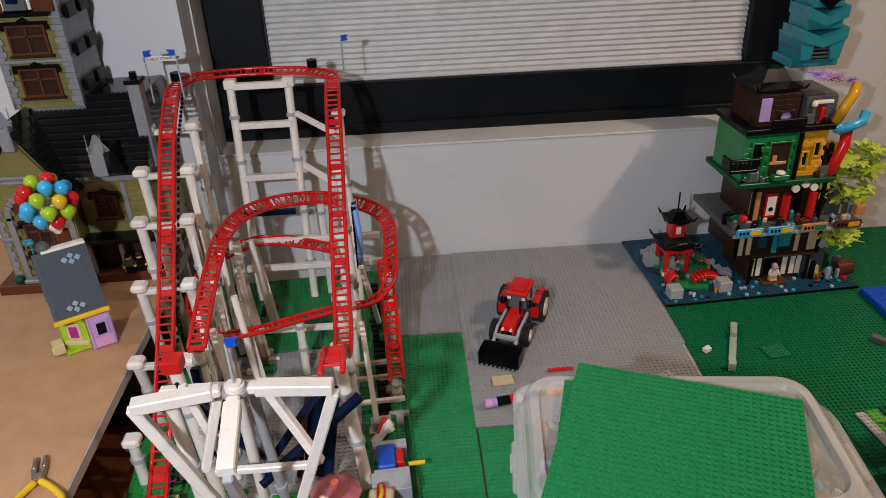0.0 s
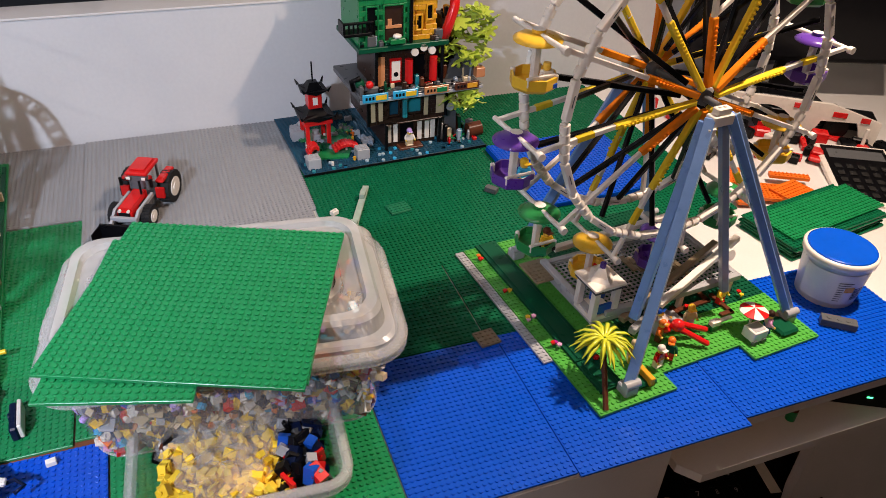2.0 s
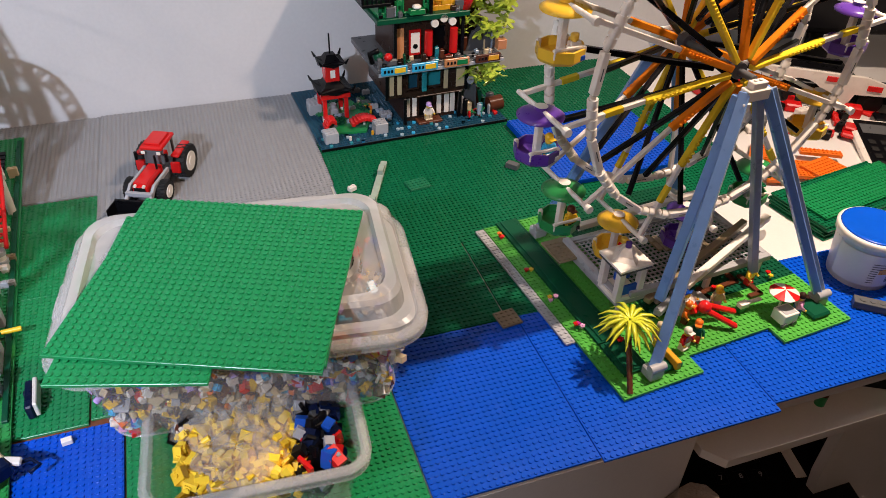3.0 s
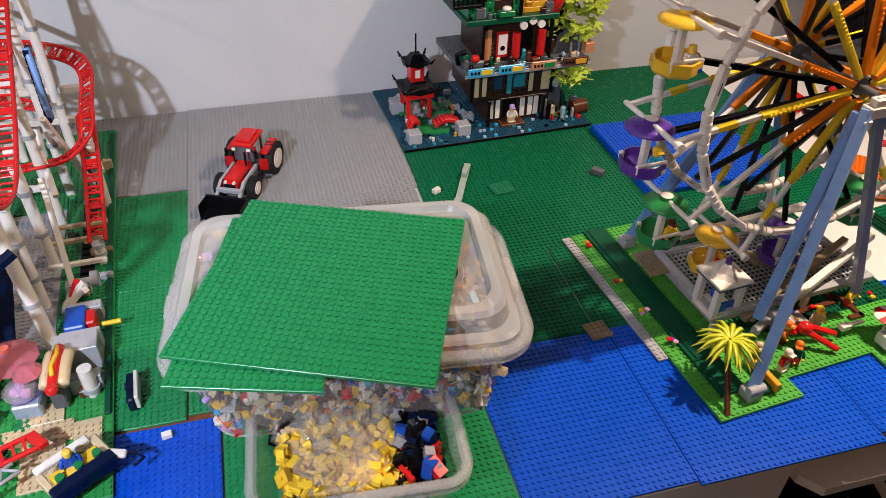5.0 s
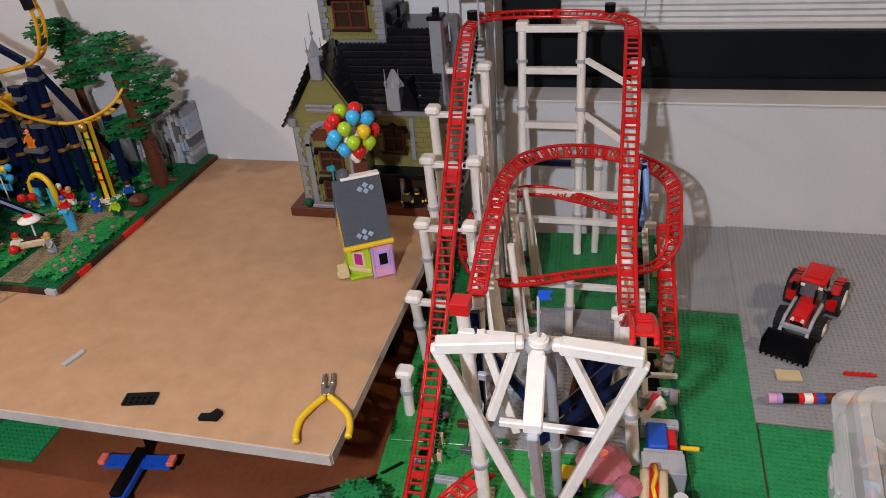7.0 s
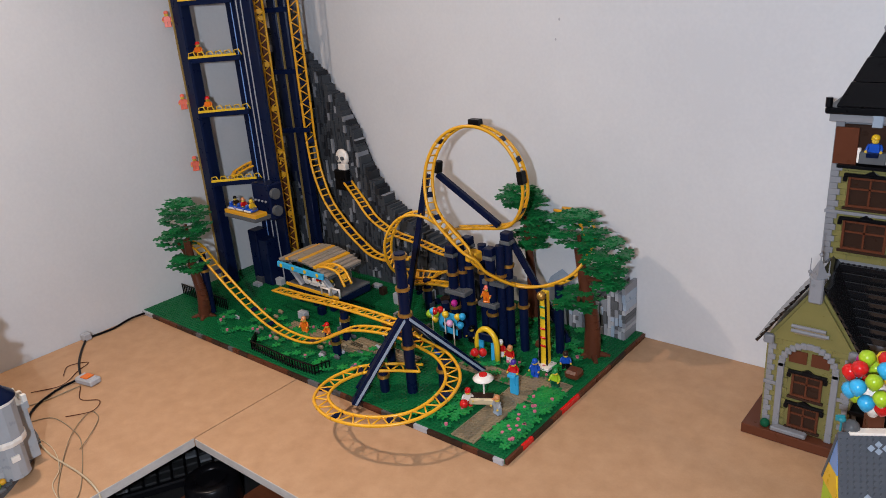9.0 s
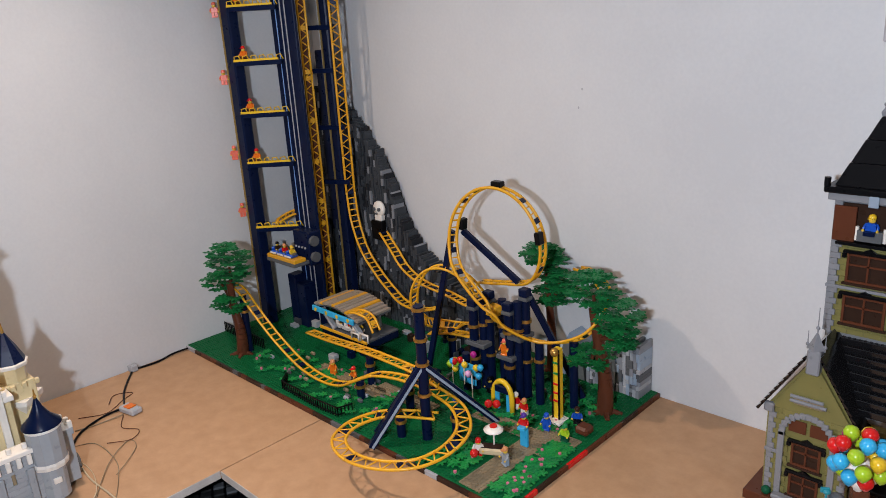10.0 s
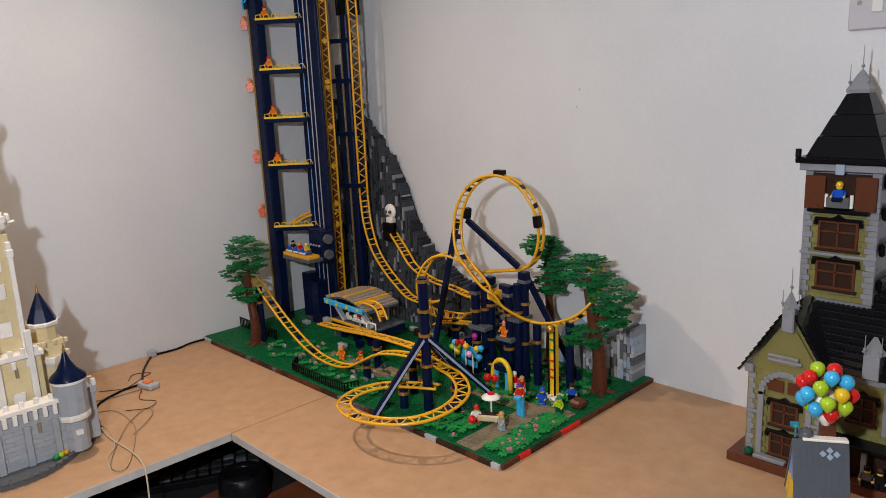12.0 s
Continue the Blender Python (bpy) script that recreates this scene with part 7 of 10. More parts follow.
# posts of the spiral
column(lc, (-1.352, 1.262, LZ), (-1.345, 1.255, 0.445), NAVY, 0.0105, (0.35, 0.58, 0.76, 0.98), GOLD, name="post")
for x1, y1 in ((-1.418, 1.168), (-1.452, 1.215), (-1.285, 1.40), (-1.40, 1.42)):
    leg_ = part("post_leg", Shape().beam((-1.349, 1.258, 0.320), (x1, y1, LZ), 0.016, 0.014, 0.001), NAVY, lc)
    part("leg_groove", Shape().beam((-1.3402, 1.2535, 0.318), (x1 + 0.0088, y1 - 0.0045, LZ + 0.002), 0.0016, 0.005, 0.0003), SAND, leg_)
for x, y, z in ((-2.03, 1.272, 0.31), (-1.59, 1.287, 0.195), (-1.44, 1.30, 0.235), (-1.40, 1.235, 0.20), (-1.29, 1.285, 0.23), (-1.62, 1.345, 0.225), (-1.40, 1.50, 0.37), (-1.36, 1.52, 0.37), (-1.30, 1.50, 0.385), (-1.43, 1.47, 0.24), (-1.257, 1.515, 0.295), (-1.55, 1.55, 0.24), (-1.19, 1.545, 0.305)):
    column(lc, (x, y, LZ), (x, y, z), NAVY, 0.0095, (0.72,), GOLD, name="post")
for x, y, z in ((-1.415, 1.485, 0.345), (-1.39, 1.51, 0.36), (-1.318, 1.490, 0.355), (-1.292, 1.515, 0.385)):
    column(lc, (x, y, LZ), (x, y, z), NAVY, 0.0105, (0.4, 0.8), GOLD, name="post")
    part("post_head", Shape().box(x - 0.012, y - 0.011, z, x + 0.012, y + 0.011, z + 0.008, 0.001), DGREY, lc)
    part("post_cap", Shape().box(x - 0.011, y - 0.010, z + 0.008, x + 0.011, y + 0.010, z + 0.026, 0.002), NAVY, lc)
for x0, y0, x1, y1, z in ((-1.43, 1.470, -1.375, 1.50, 0.262), (-1.345, 1.475, -1.300, 1.505, 0.250), (-1.43, 1.455, -1.385, 1.475, 0.190), (-1.335, 1.48, -1.28, 1.53, 0.300)):
    part("landing", Shape().box(x0, y0, z, x1, y1, z + 0.010, 0.001).studs(x0, y0, int((x1 - x0) / S), 2, z + 0.010, 6), DGREY, lc)
part("amber_block", Shape().box(-1.385, 1.49, 0.335, -1.355, 1.515, 0.36, 0.003), AMBER, lc)
part("mid_panel", Shape().box(-1.44, 1.455, 0.175, -1.39, 1.459, 0.225, 0.001), AZURE, lc)
# station with curved roof
SM = Matrix.Translation((-1.803, 1.464, 0)) @ Matrix.Diagonal((0.88, 1.12, 1.0, 1.0))
part("station_base", Shape(SM).box(-0.105, -0.045, LZ + 0.035, 0.105, 0.05, 0.205, 0.002), NAVY, lc)
part("station_edge", Shape(SM).box(-0.107, -0.049, 0.203, 0.107, -0.045, 0.211, 0.001), AMBER, lc)
part("station_deck", Shape(SM).box(-0.105, -0.045, 0.205, 0.105, 0.05, 0.210, 0.001), DGREY, lc)
for x in (-0.09, -0.03, 0.04, 0.09):
    part("station_leg", Shape(SM).box(x, -0.03, LZ, x + 0.014, -0.016, LZ + 0.035, 0.001), NAVY, lc)
ROOFTAN = plastic("weathered_tan_plastic", (0.30, 0.25, 0.20))
rf = Shape(SM)
n = 14
v, f = [], []
for i in range(n + 1):
    t = i / n
    x = -0.115 + 0.20 * t
    z = 0.268 + 0.018 * math.sin(math.pi * t) - 0.012 * t
    v += [(x, -0.052, z), (x, 0.045, z + 0.004), (x, 0.045, z), (x, -0.052, z - 0.004)]
for i in range(n):
    f += [[4 * i + q, 4 * i + 4 + q, 4 * i + 4 + (q + 1) % 4, 4 * i + (q + 1) % 4] for q in range(4)]
rf.add(v, [q[::-1] for q in f] + [[0, 1, 2, 3], [4 * n + 3, 4 * n + 2, 4 * n + 1, 4 * n]])
roof_ = part("station_roof", rf, DGREY, lc)
for i in range(n):
    q = (i + 0.5) / n
    zz = 0.268 + 0.018 * math.sin(math.pi * q) - 0.012 * q
    part("roof_plank", Shape(SM).box(-0.115 + 0.20 * i / n + 0.0004, -0.054, zz + 0.0008, -0.115 + 0.20 * (i + 1) / n - 0.0004, 0.046, zz + 0.0068, 0.0006), (ROOFTAN, ROOFTAN, AMBER, ROOFTAN)[i % 4], roof_)
part("roof_band", Shape(SM).beam((-0.118, -0.056, 0.262), (0.070, -0.056, 0.258), 0.006, 0.014, 0.001), AZURE, lc, "pale blue band with yellow dots")
for k in range(4):
    part("band_dot", Shape(SM).cyl((-0.10 + 0.050 * k, -0.0590, 0.261), (-0.10 + 0.050 * k, -0.0605, 0.261), 0.005, n=10), YELLOW, lc)
for a, b_ in (((-0.045, -0.04, 0.212), (-0.090, -0.045, 0.262)), ((0.085, -0.04, 0.212), (0.040, -0.045, 0.262)), ((-0.08, 0.03, 0.212), (-0.08, 0.03, 0.266)), ((0.05, 0.03, 0.212), (0.05, 0.03, 0.27))):
    part("roof_strut", Shape(SM).beam(a, b_, 0.012, 0.008, 0.001), LGREY, lc)
track(lc, [tuple(SM @ Vector(p)) for p in ((0.03, -0.035, 0.272), (0.07, -0.035, 0.280), (0.105, -0.03, 0.270), (0.128, -0.03, 0.238))], AMBER, tuple((SM.to_3x3() @ Vector((0.5, 0, 0.8)))), name="arch_track", seg=3, lattice=1)
part("gate", Shape(SM).tube([(0.085, -0.05, 0.212), (0.085, -0.05, 0.232), (0.118, -0.05, 0.232), (0.118, -0.05, 0.212)], 0.0026, 6).tube([(0.05, -0.052, 0.212), (0.05, -0.052, 0.228), (0.08, -0.052, 0.228), (0.08, -0.052, 0.212)], 0.0026, 6), WHITE, lc)
# trains: one in the station, one on the lift carriage


def ride_car(at, turn, mat, parent, seats=3):
    m = Matrix.Translation(at) @ pose(0, 0, 0, 0, 0, turn)
    for k in range(seats):
        car = part("ride_car", Shape(m).box(-0.015 + 0.034 * k, -0.012, 0, 0.015 + 0.034 * k, 0.012, 0.009, 0.003).box(-0.012 + 0.034 * k, -0.010, 0.009, -0.004 + 0.034 * k, 0.010, 0.018, 0.002), mat, parent)
        part("car_skirt", Shape(m).box(-0.014 + 0.034 * k, -0.0145, 0.001, 0.014 + 0.034 * k, -0.0125, 0.006, 0.0006), WHITE, car)
        toy_figure(m @ Vector((0.004 + 0.034 * k, 0, 0.006)), turn + 90, (DBROWN, RED, YELLOW)[k % 3], DGREY, (BLACK, NOUGAT, YELLOW)[k % 3], True, 0, 0.85)


ride_car(SM @ Vector((-0.045, -0.022, 0.212)), 0, WHITE, lc)
CM = Matrix.Translation((-2.052, 1.432, 0.372))
part("lift_carriage", Shape(CM).box(-0.065, -0.02, -0.022, 0.065, 0.03, -0.012, 0.001), DGREY, lc)
part("lift_carriage", Shape(CM).box(-0.065, -0.018, -0.012, 0.065, 0.02, -0.002, 0.001), AMBER, lc)
part("lift_machine", Shape(CM).box(0.0, 0.03, -0.03, 0.07, 0.075, 0.065, 0.003), NAVY, lc)
for k in range(4):
    part("machine_bolt", Shape(CM).cyl((0.012 + 0.014 * k, 0.030, 0.02), (0.012 + 0.014 * k, 0.027, 0.02), 0.003, n=7), LGREY, lc)
for z in (0.04, -0.005):
    part("machine_wheel", Shape(CM).cyl((0.07, 0.045, z), (0.08, 0.045, z), 0.014, n=14), DGREY, lc)
ride_car(CM @ Vector((-0.04, 0.0, -0.001)), 0, BLUE, lc)
# standing figures on the tower side and plaque with letters
for z in (1.00, 0.83, 0.63, 0.47):
    toy_figure((-2.1865, 1.398, z), 60, CORAL, CORAL, CORAL)
tb = part("name_board", Shape().box(-2.184, 1.4005, 1.055, -2.165, 1.4045, 1.245, 0.001), NAVY, lc)
for k, z in enumerate((1.225, 1.175, 1.13, 1.085)):
    s = Shape()
    if k == 0:
        s.box(-2.179, 1.396, z - 0.02, -2.174, 1.4003, z + 0.02, 0.001)
    else:
        s.tube([(-2.1745 + 0.009 * math.cos(radians(q)), 1.398, z + 0.012 * math.sin(radians(q))) for q in range(0, 360, 30)], 0.0022, 6, True)
        if k == 3: s.box(-2.185, 1.396, z - 0.03, -2.1825, 1.4, z, 0.0005)
    part("sign_shape", s, AZURE, tb)
# grey ruin wall at the right end and arches
for k in range(16):
    x = -1.235 + 0.0085 * k
    h_ = 0.05 + 0.055 * (k / 15) + 0.02 * rnd.random()
    z = LZ
    while z < LZ + h_:
        q = BK * rnd.choice((1, 2, 3))
        part("wall_brick", Shape().box(x + 0.0002, 1.655 + rnd.uniform(0, 0.006), z + 0.0002, x + 0.0082, 1.711, z + q - 0.0002, 0.0005), rnd.choice((DGREY, LGREY, DGREY, ROCKL, ROCKL, SAND)), lc)
        z += q
part("pale_rock", Shape().slab([(-1.31, LZ), (-1.24, LZ), (-1.25, LZ + 0.09), (-1.28, LZ + 0.11), (-1.30, LZ + 0.07)], 1.66, 1.71), SAND, lc)
for x, z0, z1 in ((-2.10, LZ, 0.30), (-2.06, LZ, 0.28)):
    part("grey_tower", Shape().box(x, 1.46, z0, x + 0.035, 1.50, z1, 0.002), NAVY, lc)
for k in range(40):
    x, y = rnd.uniform(-2.1, -1.45), rnd.uniform(1.36, 1.62)
    w_, h_ = S * rnd.choice((1, 2, 3)), BK * rnd.choice((1, 2, 3))
    part("rubble", Shape().box(x, y, LZ, x + w_, y + S * 2, LZ + h_, 0.001), rnd.choice((DGREY, LGREY, NAVY, DBROWN, ROCKM)), lc)
for k in range(24):
    x, y = rnd.uniform(-2.0, -1.5), rnd.uniform(1.25, 1.36)
    part("rubble", Shape().box(x, y, LZ, x + S * 2, y + S, LZ + BK, 0.003), rnd.choice((LGREY, DGREY, DTAN)), lc)
# black fences
fl_ = [(-1.80, 1.232), (-1.775, 1.200), (-1.70, 1.197), (-1.63, 1.195), (-1.565, 1.200), (-1.555, 1.232)]
for (x0, y0), (x1, y1) in zip(fl_, fl_[1:]):
    d_ = math.hypot(x1 - x0, y1 - y0)
    nb = int(d_ / 0.008)
    run_ = part("fence", Shape().beam((x0, y0, LZ + 0.022), (x1, y1, LZ + 0.022), 0.003, 0.003), BLACK, lc, "black lattice fence")
    part("lower_rail", Shape().beam((x0, y0, LZ + 0.006), (x1, y1, LZ + 0.006), 0.003, 0.003), BLACK, run_)
    for q in range(nb + 1):
        t = q / nb
        part("picket", Shape().box(x0 + (x1 - x0) * t - 0.0012, y0 + (y1 - y0) * t - 0.0012, LZ, x0 + (x1 - x0) * t + 0.0012, y0 + (y1 - y0) * t + 0.0012, LZ + 0.024, 0.0003), BLACK, run_)
run_ = part("fence", Shape().beam((-2.205, 1.301, LZ + 0.028), (-2.005, 1.301, LZ + 0.028), 0.003, 0.003), BLACK, lc, "black lattice fence")
for q in range(24):
    part("picket", Shape().box(-2.205 + 0.0085 * q, 1.30, LZ, -2.2025 + 0.0085 * q, 1.3025, LZ + 0.03, 0.0003), BLACK, run_)
# strength tester tower
stt = thing("strength_tester", "tall yellow toy strength tester with a bell", "toy game")
part("tower", Shape().box(-1.191, 1.472, LZ + 0.004, -1.176, 1.486, 0.318, 0.001), YELLOW, stt)
part("edge", Shape().box(-1.193, 1.468, LZ + 0.004, -1.190, 1.4718, 0.318, 0.0005).box(-1.177, 1.468, LZ + 0.004, -1.174, 1.4718, 0.318, 0.0005), BLACK, stt)
for z, m_ in ((0.285, GREEN), (0.262, GREEN), (0.238, RED), (0.218, RED), (0.20, RED)):
    part("stripe", Shape().box(-1.190, 1.4695, z, -1.177, 1.4717, z + 0.004, 0.0003), m_, stt)
part("bell", Shape().ball((-1.1835, 1.468, 0.312), 0.0095, 12), GOLD, stt)
part("foot", Shape().box(-1.20, 1.455, LZ + 0.0036, -1.165, 1.49, LZ + 0.010, 0.001), WHITE, stt)
# bunches of balloons


def balloons(at, group_cols, seed, spread=0.018, r=0.0075, name="balloon_bunch"):
    t = thing(name, "bunch of glossy coloured toy balloons on a stick", "toy balloons", Matrix.Translation(at))
    rr = random.Random(seed)
    part("stick", Shape().cyl((0, 0, -0.06), (0, 0, 0), 0.0015, n=6), WHITE, t)
    for m_ in group_cols:
        p = Vector((rr.uniform(-1, 1), rr.uniform(-1, 1), rr.uniform(-0.7, 0.9))) * spread
        part("balloon", Shape().lathe([(0.0003, -r * 1.25), (r * 0.55, -r * 0.85), (r * 0.95, -r * 0.2), (r, r * 0.2), (r * 0.75, r * 0.75), (r * 0.3, r * 1.0), (0.0004, r * 1.04)], tuple(p), 12), m_, t)
    return t


balloons((-1.435, 1.43, 0.225), [LIME, YELLOW, LIME, YELLOW, LIME], 3)
balloons((-1.405, 1.435, 0.245), [RED, AZURE, MAGENTA, RED], 4, 0.022)
balloons((-1.378, 1.43, 0.220), [YELLOW, AZURE, YELLOW, AZURE, PINK], 5, 0.02)
# entrance arch
ar = thing("entrance_arch", "yellow and blue toy entrance arch", "toy arch")
pts = [(-1.325 + 0.05 * 0.5 * (1 - math.cos(math.pi * k / 10)), 1.44, LZ + 0.035 + 0.036 * math.sin(math.pi * k / 10)) for k in range(11)]
part("arch_band", Shape().tube([(-1.325, 1.44, LZ)] + pts + [(-1.275, 1.44, LZ)], 0.006, 8), YELLOW, ar)
part("arch_panel", Shape().box(-1.322, 1.438, LZ + 0.002, -1.310, 1.444, LZ + 0.045, 0.001).box(-1.290, 1.438, LZ + 0.002, -1.279, 1.444, LZ + 0.045, 0.001), AZURE, ar)
part("arch_sign", Shape().box(-1.318, 1.434, LZ + 0.045, -1.282, 1.439, LZ + 0.062, 0.002), NAVY, ar)
# snack cart with umbrella
sc = thing("snack_cart", "cream toy snack cart with a white parasol", "toy cart")
part("cart_body", Shape(Matrix.Translation((-1.205, 1.292, LZ + 0.004)) @ pose(0, 0, 0, 0, 0, 30)).box(-0.024, -0.012, 0.006, 0.024, 0.012, 0.020, 0.003), TAN, sc)
part("cart_top", Shape(Matrix.Translation((-1.205, 1.292, LZ + 0.004)) @ pose(0, 0, 0, 0, 0, 30)).box(-0.021, -0.009, 0.020, 0.021, 0.009, 0.0215, 0.0004), DBROWN, sc)
part("parasol_pole", Shape().cyl((-1.205, 1.298, LZ + 0.02), (-1.205, 1.298, 0.214), 0.0018, n=7), WHITE, sc)
part("parasol", Shape().lathe([(0.019, 0), (0.0195, 0.0025), (0.012, 0.0065), (0.007, 0.008), (0.001, 0.0085)], (-1.205, 1.298, 0.208), 16), WHITE, sc)
part("parasol_cap", Shape().cyl((-1.205, 1.298, 0.2155), (-1.205, 1.298, 0.2185), 0.0075, n=12), RED, sc)
for p in ((-1.225, 1.262, LZ + 0.016), (-1.27, 1.36, 0.215), (-1.262, 1.375, 0.21)):
    single("red_balloon", Shape().ball(p, 0.0085, 12), RED, "small glossy red toy balloon", "toy balloon")
# figures around the base
for x, y, tn, b_, l_, h_ in ((-1.225, 1.275, 30, WHITE, RED, RED), (-1.165, 1.283, -20, LGREY, SAND, NOUGAT), (-1.178, 1.43, 10, BLUE, BLUE, BLUE), (-1.143, 1.487, 30, BLUE, BLACK, DBROWN), (-1.125, 1.418, 0, LIME, DGREEN, GREEN), (-1.73, 1.318, 20, ORANGE, ORANGE, NOUGAT), (-1.66, 1.325, -10, ORANGE, NAVY, RED), (-1.37, 1.48, 0, NAVY, BLACK, BLACK), (-1.28, 1.46, 20, RED, WHITE, WHITE), (-1.40, 1.40, 0, WHITE, BLUE, BROWN), (-1.47, 1.42, 30, YELLOW, RED, NOUGAT), (-1.55, 1.40, 0, BROWN, WHITE, BROWN), (-1.25, 1.45, 0, RED, WHITE, NOUGAT)):
    toy_figure((x, y, LZ + 0.005), tn, b_, l_, h_)
stl = thing("stilt_walker", "toy figure in a purple hat standing on tall pale blue stilts", "toy figure")
part("stilt", Shape().box(-1.186, 1.352, LZ + 0.0036, -1.168, 1.360, LZ + 0.045, 0.002), AZURE, stl)
toy_figure((-1.177, 1.356, LZ + 0.045), 10, RED, AZURE, PURPLE, True)
toy_figure((-1.325, 1.482, 0.2605), 10, ORANGE, ORANGE, CORAL)
single("brown_rock", Shape().box(-1.13, 1.455, LZ + 0.0018, -1.10, 1.485, LZ + 0.02, 0.005), BROWN, "reddish brown sloped toy rock", "toy rock")
cn = thing("toy_cannon", "small brown toy cannon barrel", "toy cannon")
part("barrel", Shape().cyl((-1.22, 1.51, LZ + 0.028), (-1.19, 1.50, LZ + 0.034), 0.009, n=12), BROWN, cn)
part("carriage", Shape().box(-1.215, 1.498, LZ + 0.0018, -1.195, 1.513, LZ + 0.02, 0.001), DGREY, cn)
# trees
TREEG = plastic("tree_green_plastic", (0.007, 0.140, 0.038), 0.3)
bough_tree("leafy_tree", "toy tree with tiers of green leaf plates and a brown trunk", (-2.030, 1.250, LZ), [(0, 0, 0), (0.006, 0, 0.06), (-0.01, 0, 0.13), (-0.015, 0, 0.20)], 0.016,
           [((-0.012, 0.005, 0.255), (0.070, 0.05, 0.035), 5, 20, 0.016), ((-0.05, -0.01, 0.195), (0.065, 0.045, 0.014), 3, 13, 0.016), ((0.0, -0.02, 0.145), (0.062, 0.035, 0.012), 3, 12, 0.015)], TREEG, 70)
bough_tree("leafy_tree", "toy tree with tiers of green leaf plates and a brown trunk", (-1.128, 1.568, LZ), [(0, 0, 0), (0, 0, 0.08), (-0.015, 0, 0.15), (-0.03, 0, 0.23)], 0.018,
           [((-0.035, 0.005, 0.270), (0.058, 0.05, 0.028), 4, 17, 0.016), ((0.028, 0.0, 0.222), (0.05, 0.045, 0.03), 4, 14, 0.016), ((0.03, 0.0, 0.18), (0.045, 0.045, 0.014), 3, 14, 0.016), ((-0.03, -0.01, 0.125), (0.055, 0.045, 0.014), 3, 16, 0.016)], TREEG, 80)
bough_tree("leafy_tree", "toy tree with tiers of green leaf plates behind the loop", (-1.33, 1.66, LZ), [(0, 0, 0), (0, 0, 0.10), (-0.01, 0, 0.22)], 0.014,
           [((-0.02, 0, 0.285), (0.06, 0.04, 0.02), 4, 20, 0.016), ((0.03, 0, 0.235), (0.055, 0.04, 0.016), 3, 18, 0.016), ((0.0, 0, 0.19), (0.05, 0.04, 0.014), 3, 14, 0.015)], TREEG, 90)


# ---- haunted house ----
hh = thing("manor_house", "dark-roofed olive brick-built gothic manor with a square tower", "toy building")
HZ = ZM + 0.0005
HGREY = plastic("manor_grey_plastic", (0.215, 0.22, 0.235))
MOSS = plastic("moss_olive_plastic", (0.19, 0.17, 0.055))


def courses(parent, x0, x1, y, z0, z1, mat, keep, t=0.006, brick=3 * S):
    """Front wall laid course by course; keep(x, z) says whether a brick stands there."""
    z, row = z0, 0
    while z < z1 - 0.002:
        h_ = min(BK, z1 - z)
        x = x0 - (brick / 2 if row % 2 else 0)
        while x < x1 - 0.0005:
            a, b_ = max(x, x0), min(x + brick, x1)
            if b_ - a > 0.0015 and keep((a + b_) / 2, z + h_ / 2):
                part("brick", Shape().box(a + 0.0001, y, z + 0.0001, b_ - 0.0001, y + t, z + h_ - 0.0001, 0.0003), mat, parent)
            x += brick
        z += h_
        row += 1


def gothic_window(parent, x, y, z, w_, h_, frame=None, glass=None):
    """Small sash window: brown frame, mullions, pale panes and a dark lintel."""
    fr = frame or BROWN
    s = Shape().box(x - w_ / 2, y - 0.003, z, x - w_ / 2 + 0.004, y + 0.002, z + h_, 0.0004).box(x + w_ / 2 - 0.004, y - 0.003, z, x + w_ / 2, y + 0.002, z + h_, 0.0004)
    s.box(x - w_ / 2 + 0.004, y - 0.003, z + h_ - 0.004, x + w_ / 2 - 0.004, y + 0.002, z + h_, 0.0004).box(x - w_ / 2 + 0.004, y - 0.003, z, x + w_ / 2 - 0.004, y + 0.002, z + 0.004, 0.0004)
    s.box(x - 0.0015, y - 0.0025, z + 0.004, x + 0.0015, y + 0.001, z + h_ - 0.004, 0.0003).box(x - w_ / 2 + 0.004, y - 0.0025, z + h_ * 0.58, x + w_ / 2 - 0.004, y + 0.001, z + h_ * 0.58 + 0.003, 0.0003)
    win_ = part("window", s, fr, parent)
    part("pane", Shape().box(x - w_ / 2 + 0.003, y + 0.0005, z + 0.003, x + w_ / 2 - 0.003, y + 0.0018, z + h_ - 0.003, 0.0002), glass or DBROWN, win_)
    lt = Shape().box(x - w_ / 2 - 0.006, y - 0.006, z + h_, x + w_ / 2 + 0.006, y + 0.001, z + h_ + 0.005, 0.001)
    lt.slab([(x - 0.010, z + h_ + 0.005), (x + 0.010, z + h_ + 0.005), (x, z + h_ + 0.011)], y - 0.005, y)
    for sx in (-1, 1):
        lt.box(x + sx * (w_ / 2 + 0.001), y - 0.006, z + h_ - 0.008, x + sx * (w_ / 2 + 0.007), y, z + h_, 0.001)
    part("lintel", lt, BLACK, win_)
    part("window_sill", Shape().box(x - w_ / 2 - 0.004, y - 0.005, z - 0.004, x + w_ / 2 + 0.004, y + 0.001, z, 0.0006), DBROWN, win_)
    return win_


